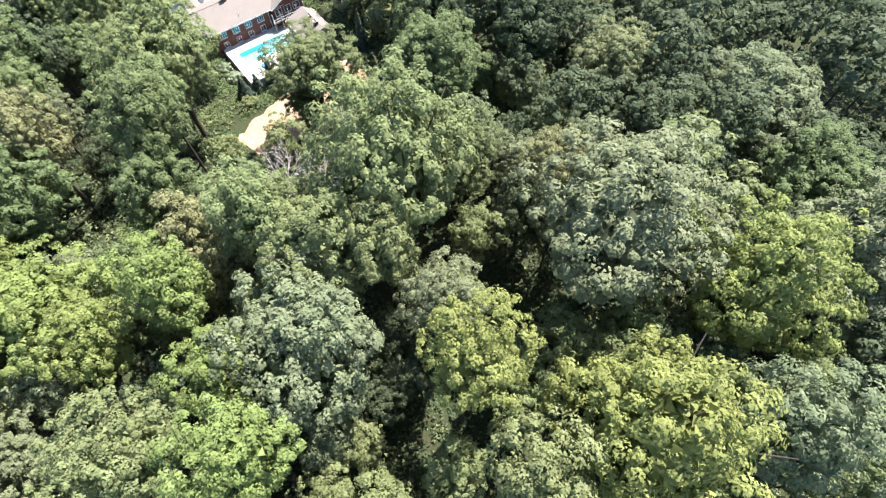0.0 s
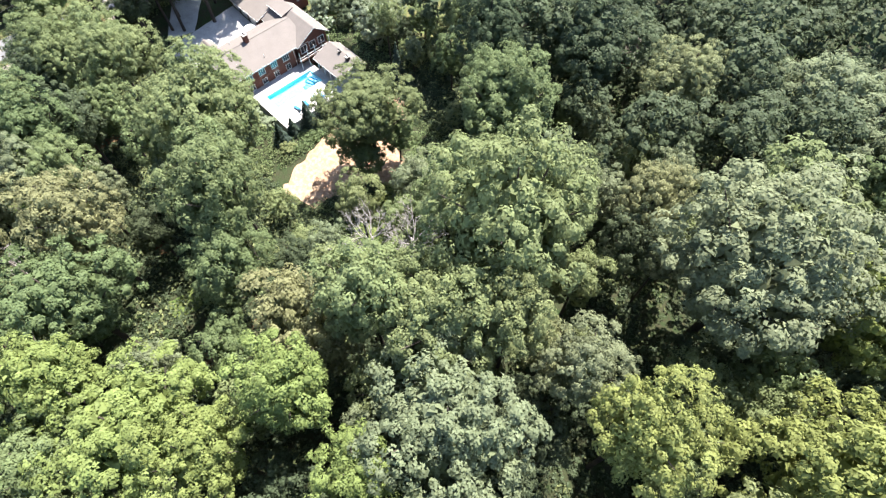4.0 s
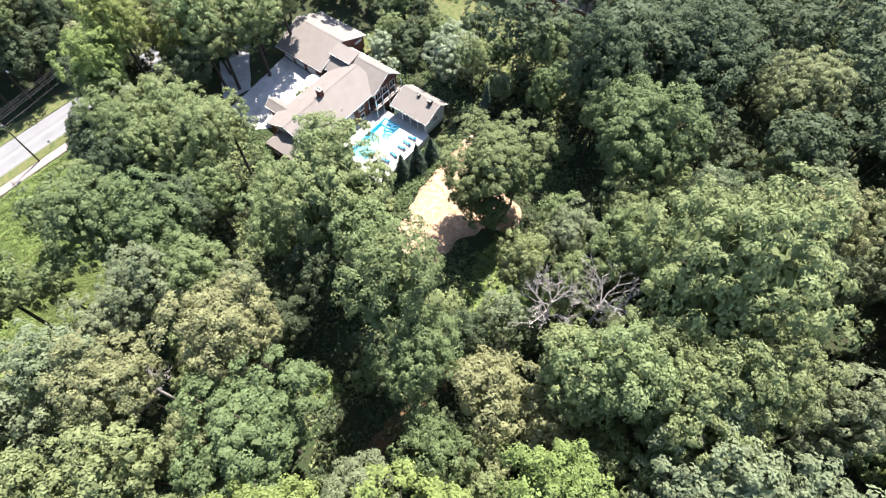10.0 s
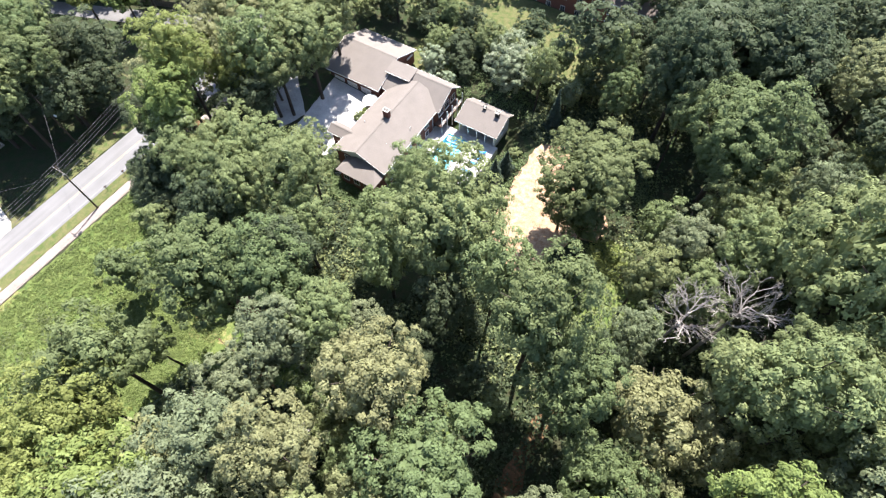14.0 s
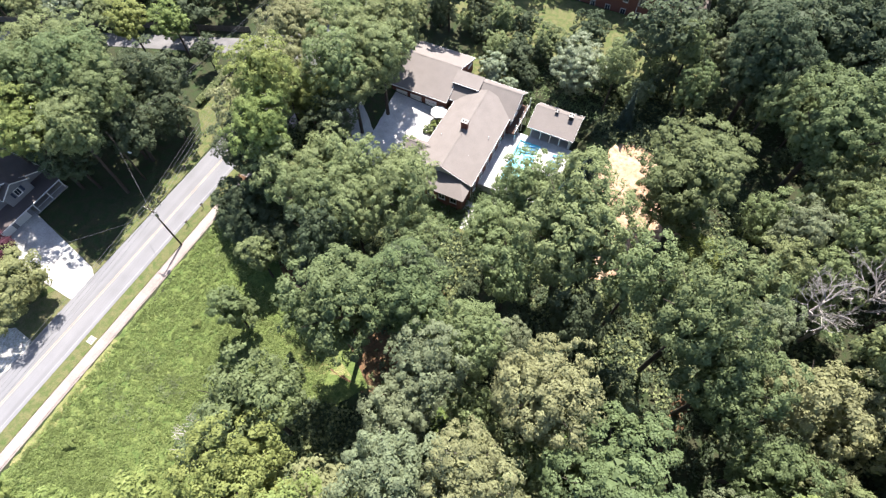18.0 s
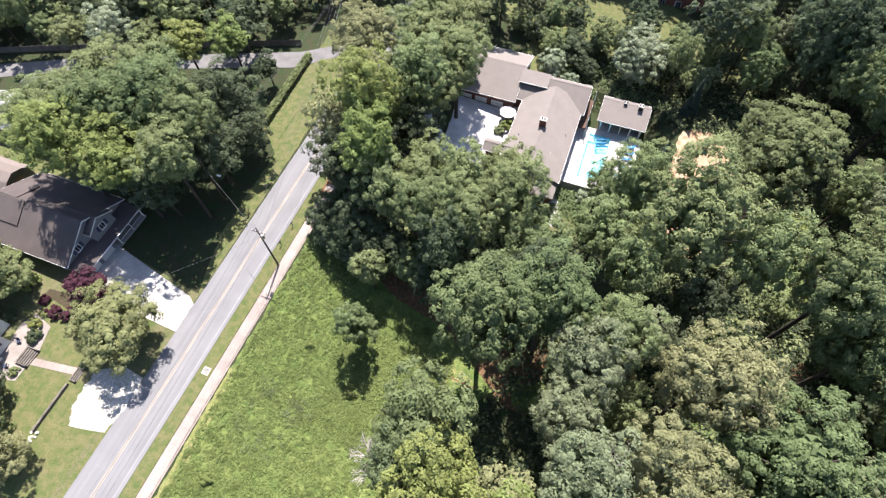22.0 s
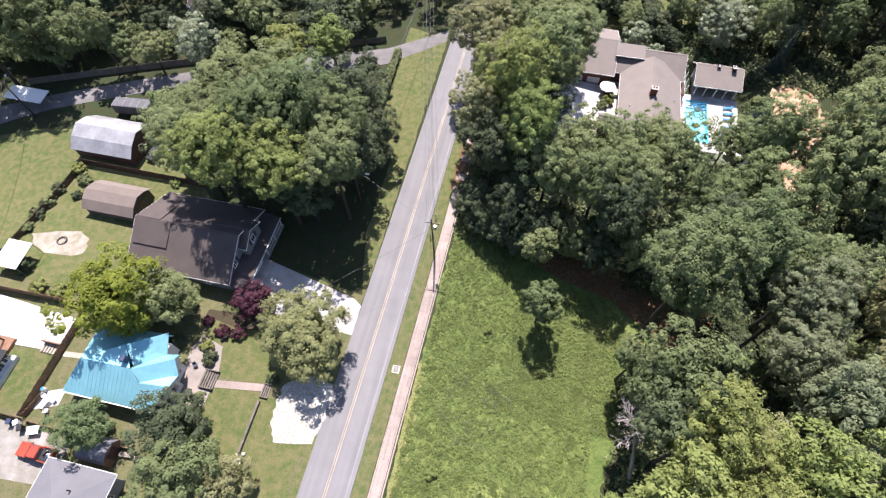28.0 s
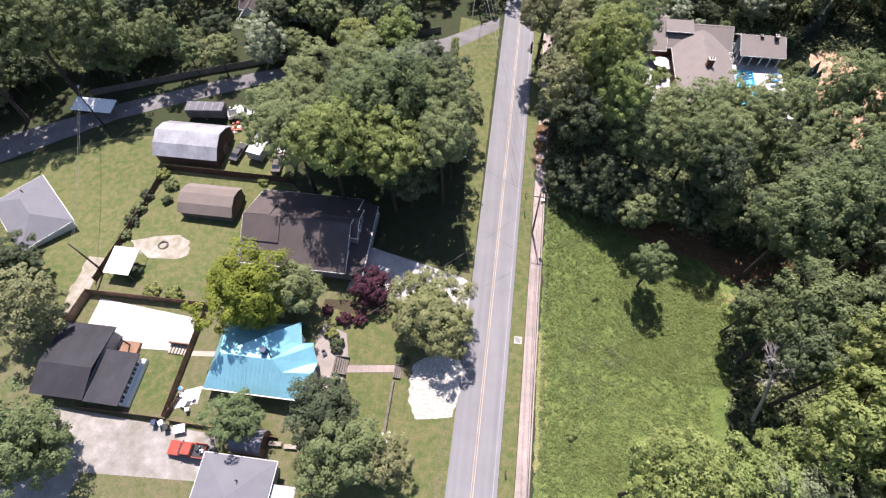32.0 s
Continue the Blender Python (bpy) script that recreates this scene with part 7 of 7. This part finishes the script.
    v = [(x, -b, z) for (x, z), b in zip(profile, w)] + [(x, b, z) for (x, z), b in zip(profile, w)]
    bm = raw(v, [list(range(k)), list(range(k, 2 * k))[::-1]] + [(i, k + i, k + (i + 1) % k, (i + 1) % k) for i in range(k)])
    bmesh.ops.recalc_face_normals(bm, faces=bm.faces)
    bmesh.ops.bevel(bm, geom=list(bm.edges), offset=0.04, segments=2, affect="EDGES")
    return bm


def wheel(parent, x, y, r=0.36, wide=0.24):
    s = 1 if y > 0 else -1
    w = part("wheel", tube([(x, y - wide / 2, r), (x, y - wide / 2 + 0.03, r), (x, y + wide / 2 - 0.03, r), (x, y + wide / 2, r)], [r - 0.05, r, r, r - 0.05], 18), M["black"], parent, smooth=False)
    part("rim", tube([(x, y + s * (wide / 2 - 0.02), r), (x, y + s * (wide / 2 + 0.015), r)], [r * 0.62, r * 0.55], 14), M["metal"], w)


def pickup(x, y, turn, paint, label, tall=None):
    z = ground_z(x, y) + 0.07 if tall is None else tall
    c = thing("pickup_truck", x, y, z, turn, label=label, category="pickup truck")
    part("body", side_shape([(-2.6, 0.45), (2.55, 0.45), (2.68, 0.6), (2.66, 1.0), (1.25, 1.16), (-2.6, 1.12)], 0.93), M[paint], c)
    part("cab", side_shape([(1.15, 1.12), (0.55, 1.72), (-0.7, 1.74), (-0.95, 1.12)], 0.86, 0.12, 1.3), M[paint], c)
    part("windscreen", slab([(1.13, -0.72, 1.21), (1.13, 0.72, 1.21), (0.66, 0.64, 1.68), (0.66, -0.64, 1.68)], 0.03), M["glass"], c)
    part("rear_window", slab([(-0.97, -0.66, 1.24), (-0.97, 0.66, 1.24), (-0.80, 0.6, 1.62), (-0.80, -0.6, 1.62)], 0.03), M["glass"], c)
    for s in (-1, 1):
        part("side_window", slab([(0.85, s * 0.87, 1.2), (-0.75, s * 0.87, 1.2), (-0.62, s * 0.79, 1.64), (0.5, s * 0.79, 1.64)], 0.02), M["glass"], c)
        part("bed_side", box(-2.6, -0.95, s * 0.93 - 0.06, s * 0.93 + 0.05, 1.05, 1.4, 0.02), M[paint], c)
        part("headlight", box(2.62, 2.7, s * 0.68 - 0.16, s * 0.68 + 0.16, 0.72, 0.9, 0.02), M["white"], c)
        part("mirror", box(0.72, 0.86, s * 1.02 - 0.1, s * 1.02 + 0.1, 1.22, 1.4, 0.03), M["black"], c)
        for wx in (-1.7, 1.75):
            wheel(c, wx, s * 0.84)
    part("tailgate", box(-2.66, -2.58, -0.88, 0.88, 0.75, 1.4, 0.02), M[paint], c)
    part("bed_floor", box(-2.56, -0.98, -0.85, 0.85, 1.125, 1.15), M["black"], c)
    for xx in (2.68, -2.8):
        part("bumper", box(xx, xx + 0.12, -0.9, 0.9, 0.45, 0.65, 0.03), M["metal"], c)
    return c


def saloon(x, y, turn, paint, label):
    c = thing("car", x, y, ground_z(x, y) + 0.07, turn, label=label, category="car")
    part("body", side_shape([(-2.25, 0.3), (2.2, 0.3), (2.3, 0.55), (2.2, 0.78), (1.1, 0.95), (-1.6, 1.0), (-2.25, 0.95), (-2.33, 0.6)], 0.88), M[paint], c)
    part("roof", side_shape([(1.05, 0.92), (0.3, 1.42), (-0.95, 1.44), (-1.65, 0.97)], 0.8, 0.14, 1.2), M[paint], c)
    part("windscreen", slab([(1.0, -0.66, 1.0), (1.0, 0.66, 1.0), (0.36, 0.58, 1.4), (0.36, -0.58, 1.4)], 0.02), M["glass"], c)
    part("rear_window", slab([(-1.62, -0.66, 1.03), (-1.62, 0.66, 1.03), (-1.03, 0.58, 1.42), (-1.03, -0.58, 1.42)], 0.02), M["glass"], c)
    for s in (-1, 1):
        part("side_window", slab([(0.72, s * 0.81, 1.0), (-1.25, s * 0.81, 1.0), (-0.9, s * 0.71, 1.37), (0.26, s * 0.71, 1.37)], 0.02), M["glass"], c)
        part("headlight", box(2.2, 2.3, s * 0.62 - 0.16, s * 0.62 + 0.16, 0.58, 0.72, 0.02), M["white"], c)
        for wx in (-1.4, 1.4):
            wheel(c, wx, s * 0.8, 0.31, 0.2)
    return c


def box_trailer(x, y, turn, size, label, material="white_metal"):
    """An enclosed trailer on two wheels with a drawbar."""
    L, W, H = size
    c = thing("trailer", x, y, ground_z(x, y) + 0.07, turn, label=label, category="trailer")
    part("body", box(-L / 2, L / 2, -W / 2, W / 2, 0.55, H, 0.06), M[material], c)
    for s in (-1, 1):
        wheel(c, -0.2, s * (W / 2 - 0.02), 0.33, 0.2)
        part("drawbar", tube([(L / 2, s * 0.5, 0.6), (L / 2 + 1.1, 0, 0.55)], [0.05, 0.05], 6), M["metal"], c)
    part("jack", tube([(L / 2 + 1.0, 0, 0.0), (L / 2 + 1.0, 0, 0.7)], [0.05, 0.03], 6), M["metal"], c)
    for k in range(5):
        part("roof_seam", box(-L / 2 + (k + 0.5) * L / 5 - 0.02, -L / 2 + (k + 0.5) * L / 5 + 0.02, -W / 2 + 0.05, W / 2 - 0.05, H + 0.002, H + 0.02), M["metal"], c)
    return c


def canopy(x0, x1, y0, y1, high, material, label):
    z = ground_z((x0 + x1) / 2, (y0 + y1) / 2)
    c = thing("canopy", 0, 0, 0, label=label, category="canopy")
    part("roof", slab([(x0, y0, z + high), (x1, y0, z + high - 0.1), (x1, y1, z + high + 0.15), (x0, y1, z + high + 0.2)], 0.06), M[material], c)
    k = max(3, int((x1 - x0) / 0.6))
    for i in range(k + 1):
        x = x0 + (x1 - x0) * i / k
        part("rib", slab([(x - 0.03, y0, z + high + 0.04 - 0.1 * i / k), (x + 0.03, y0, z + high + 0.04 - 0.1 * i / k), (x + 0.03, y1, z + high + 0.24 - 0.05 * i / k), (x - 0.03, y1, z + high + 0.24 - 0.05 * i / k)], 0.05), M[material], c)
    for x in (x0 + 0.15, x1 - 0.15):
        for y in (y0 + 0.15, y1 - 0.15):
            part("post", tube([(x, y, ground_z(x, y) - 0.2), (x, y, z + high - 0.08)], [0.05, 0.05], 8), M["metal"], c)


def bin_with_lid(x, y, material, label, h=1.0):
    c = thing("bin", x, y, ground_z(x, y) + 0.06, (x * 31) % 40, label=label, category="bin", group="bins by the fence")
    part("body", raw([(-0.25, -0.25, 0.06), (0.25, -0.25, 0.06), (0.25, 0.25, 0.06), (-0.25, 0.25, 0.06), (-0.32, -0.34, h), (0.32, -0.34, h), (0.32, 0.34, h), (-0.32, 0.34, h)],
                     [(3, 2, 1, 0), (4, 5, 6, 7), (0, 1, 5, 4), (1, 2, 6, 5), (2, 3, 7, 6), (3, 0, 4, 7)]), M[material], c)
    part("lid", box(-0.35, 0.35, -0.37, 0.37, h, h + 0.07, 0.03), M[material], c)
    part("handle", tube([(-0.3, -0.4, h - 0.03), (0.3, -0.4, h - 0.03)], [0.02, 0.02], 6), M["black"], c)
    for s in (-0.28, 0.28):
        part("wheel", tube([(s - 0.03, -0.28, 0.1), (s + 0.03, -0.28, 0.1)], [0.1, 0.1], 10), M["black"], c)


def garden_table(x, y, turn, long, wide, material, label, high=0.74):
    c = thing("garden_table", x, y, ground_z(x, y) + 0.07, turn, label=label, category="table")
    for k in range(5):
        a = -wide / 2 + wide * k / 5
        part("slat", box(-long / 2, long / 2, a + 0.01, a + wide / 5 - 0.01, high - 0.04, high, 0.005), M[material], c)
    for sx in (-1, 1):
        for sy in (-1, 1):
            part("leg", box(sx * (long / 2 - 0.1) - 0.04, sx * (long / 2 - 0.1) + 0.04, sy * (wide / 2 - 0.08) - 0.04, sy * (wide / 2 - 0.08) + 0.04, -0.05, high - 0.04), M[material], c)


def garden_chair(x, y, turn, material, label):
    c = thing("garden_chair", x, y, ground_z(x, y) + 0.07, turn, label=label, category="chair", group="garden chairs")
    part("seat", box(-0.26, 0.26, -0.26, 0.26, 0.4, 0.44, 0.015), M[material], c)
    part("backrest", slab([(-0.24, 0.24, 0.44), (0.24, 0.24, 0.44), (0.24, 0.38, 0.88), (-0.24, 0.38, 0.88)], 0.04), M[material], c)
    for sx in (-1, 1):
        part("armrest", box(sx * 0.27 - 0.03, sx * 0.27 + 0.03, -0.24, 0.26, 0.62, 0.66, 0.01), M[material], c)
        for sy in (-1, 1):
            part("leg", box(sx * 0.23 - 0.025, sx * 0.23 + 0.025, sy * 0.22 - 0.025, sy * 0.22 + 0.025, -0.05, 0.4), M[material], c)


def heap(name, x, y, z, spread, colours, count, seed, label):
    """A loose heap of small boxes and bundles."""
    rnd = random.Random(seed)
    c = thing(name, x, y, z, label=label, category="junk")
    for k in range(count):
        a, r = rnd.uniform(0, 6.28), spread * math.sqrt(rnd.random())
        s = [rnd.uniform(0.12, 0.34) for _ in range(3)]
        ob = part("item", box(-s[0], s[0], -s[1], s[1], 0, s[2] * 1.6, 0.04), M[rnd.choice(colours)], c)
        ob.matrix_basis = pose(r * math.cos(a), r * math.sin(a) * 0.7, 0.0, 0, 0, rnd.uniform(0, 180))


truck = pickup(-198.95, -60.4, 180, "red_paint", "red pickup truck parked on the gravel yard")
heap("bed_load", -197.2, -60.4, ground_z(-198.95, -60.4) + 1.22, 0.55, ["black", "white", "navy", "grey_wood"], 9, 4, "mixed junk piled in the truck bed")
pickup(-212.6, 2.8, 20, "white", "white pickup truck parked behind the barn")
saloon(-210.2, -7.0, 80, "black", "dark car parked beside the barn")
saloon(-201.9, -8.6, 95, "brown_light", "dusty brown car parked under the trees")
box_trailer(-205.9, -5.6, 80, (5.6, 3.0, 2.5), "white enclosed trailer parked beside the barn")
box_trailer(-219.4, 2.0, 5, (7.6, 2.5, 2.7), "camper trailer under a dark grey tarp", "tarp")
heap("scrap_pile", -213.0, -0.6, ground_z(-213, -0.6) + 0.05, 1.8, ["red_paint", "white", "grey_wood", "red_paint", "stone"], 16, 6, "red and white scrap heaped behind the barn")
heap("tarped_pile", -206.4, -2.4, ground_z(-206.4, -2.4) + 0.06, 1.9, ["white", "white_metal", "grey_wood", "white", "stone"], 22, 9, "white tarps and boxes heaped beside the trailer")
heap("lumber_pile", -202.4, -5.2, ground_z(-202.4, -5.2) + 0.06, 1.3, ["grey_wood", "brown_wood", "white", "fence_wood"], 14, 12, "pale boards and crates heaped under the trees")
heap("lane_scrap", -214.6, 4.6, ground_z(-214.6, 4.6) + 0.06, 1.6, ["white", "red_paint", "grey_wood", "white"], 14, 15, "white and red scrap heaped beside the lane")
canopy(-221.4, -217.2, -36.6, -31.8, 2.5, "white", "white corrugated lean-to canopy by the fence")
canopy(-246.4, -238.0, -1.6, 1.8, 2.2, "white", "pale metal canopy beside the lane")
for x, y, m, l in ((-204.9, -57.6, "navy", "dark blue wheeled bin by the fence"), (-203.9, -57.5, "white", "white wheeled bin by the fence"), (-203.0, -58.0, "black", "black wheeled bin by the fence")):
    bin_with_lid(x, y, m, l)
garden_table(-201.2, -57.9, 20, 1.6, 1.2, "white", "white table standing by the fence")
garden_table(-201.9, -54.2, 75, 1.5, 0.9, "white", "white garden table on the small patio")
for x, y, r in ((-202.6, -53.3, 60), (-201.0, -53.6, -40), (-201.2, -55.1, 200)):
    garden_chair(x, y, r, "white", "white plastic garden chair on the small patio")
drum = thing("barrel", -203.1, -52.5, ground_z(-203.1, -52.5) + 0.08, label="white plastic barrel by the fence", category="barrel")
part("body", tube([(0, 0, 0), (0, 0, 0.12), (0, 0, 0.45), (0, 0, 0.8), (0, 0, 0.9)], [0.27, 0.3, 0.32, 0.3, 0.27], 16), M["white"], drum, smooth=True)
part("lid", tube([(0, 0, 0.9), (0, 0, 0.93)], [0.25, 0.25], 16), M["blue_plastic"], drum)
patch("small_patio", [(-203.5, -55.3), (-200.2, -55.2), (-200.4, -51.6), (-203.5, -51.7)], M["slab"], 0.075, 0.05, label="small white concrete patio", category="patio", seed=70)
patch("plank_walk", [(-203.7, -47.4), (-200.2, -47.2), (-200.2, -46.2), (-203.7, -46.3)], M["stone"], 0.08, 0.03, step=0.3, label="short pale paved walk to the patio", category="path", seed=71)
deck_steps = thing("deck_steps", 0, 0, 0, label="wooden steps with pale treads at the patio corner", category="steps")
for k in range(7):
    part("tread", box(-207.2 + 0.48 * k, -206.86 + 0.48 * k, -47.5, -46.1, 3.14 - 0.02 * k, 3.3 - 0.02 * k, 0.015), M["stone"], deck_steps)
part("stringer", box(-207.3, -203.9, -46.08, -45.9, 2.8, 4.1, 0.01), M["fence_wood"], deck_steps, "red-brown side rail")
for k, (x, y) in enumerate(((-187.6, -58.0), (-185.4, -58.1))):
    garden_table(x, y, 4, 1.8, 0.6, "stone", "pale slatted bench by the arched shed", 0.48)
for x, y, r in ((-183.9, -44.2, 40), (-183.0, -48.0, -60)):
    garden_chair(x, y, r, "navy", "dark garden chair on the paved forecourt")
fire = thing("fire_pit", -216.0, -29.0, ground_z(-216, -29) + 0.07, label="round dark stone fire pit on gravel", category="fire pit")
for k in range(12):
    a = k * math.pi / 6
    ob = part("stone", box(-0.16, 0.16, -0.13, 0.13, 0, 0.24, 0.03), M["grey_wood"], fire)
    ob.matrix_basis = pose(0.75 * math.cos(a), 0.75 * math.sin(a), 0, 0, 0, math.degrees(a) + 90)
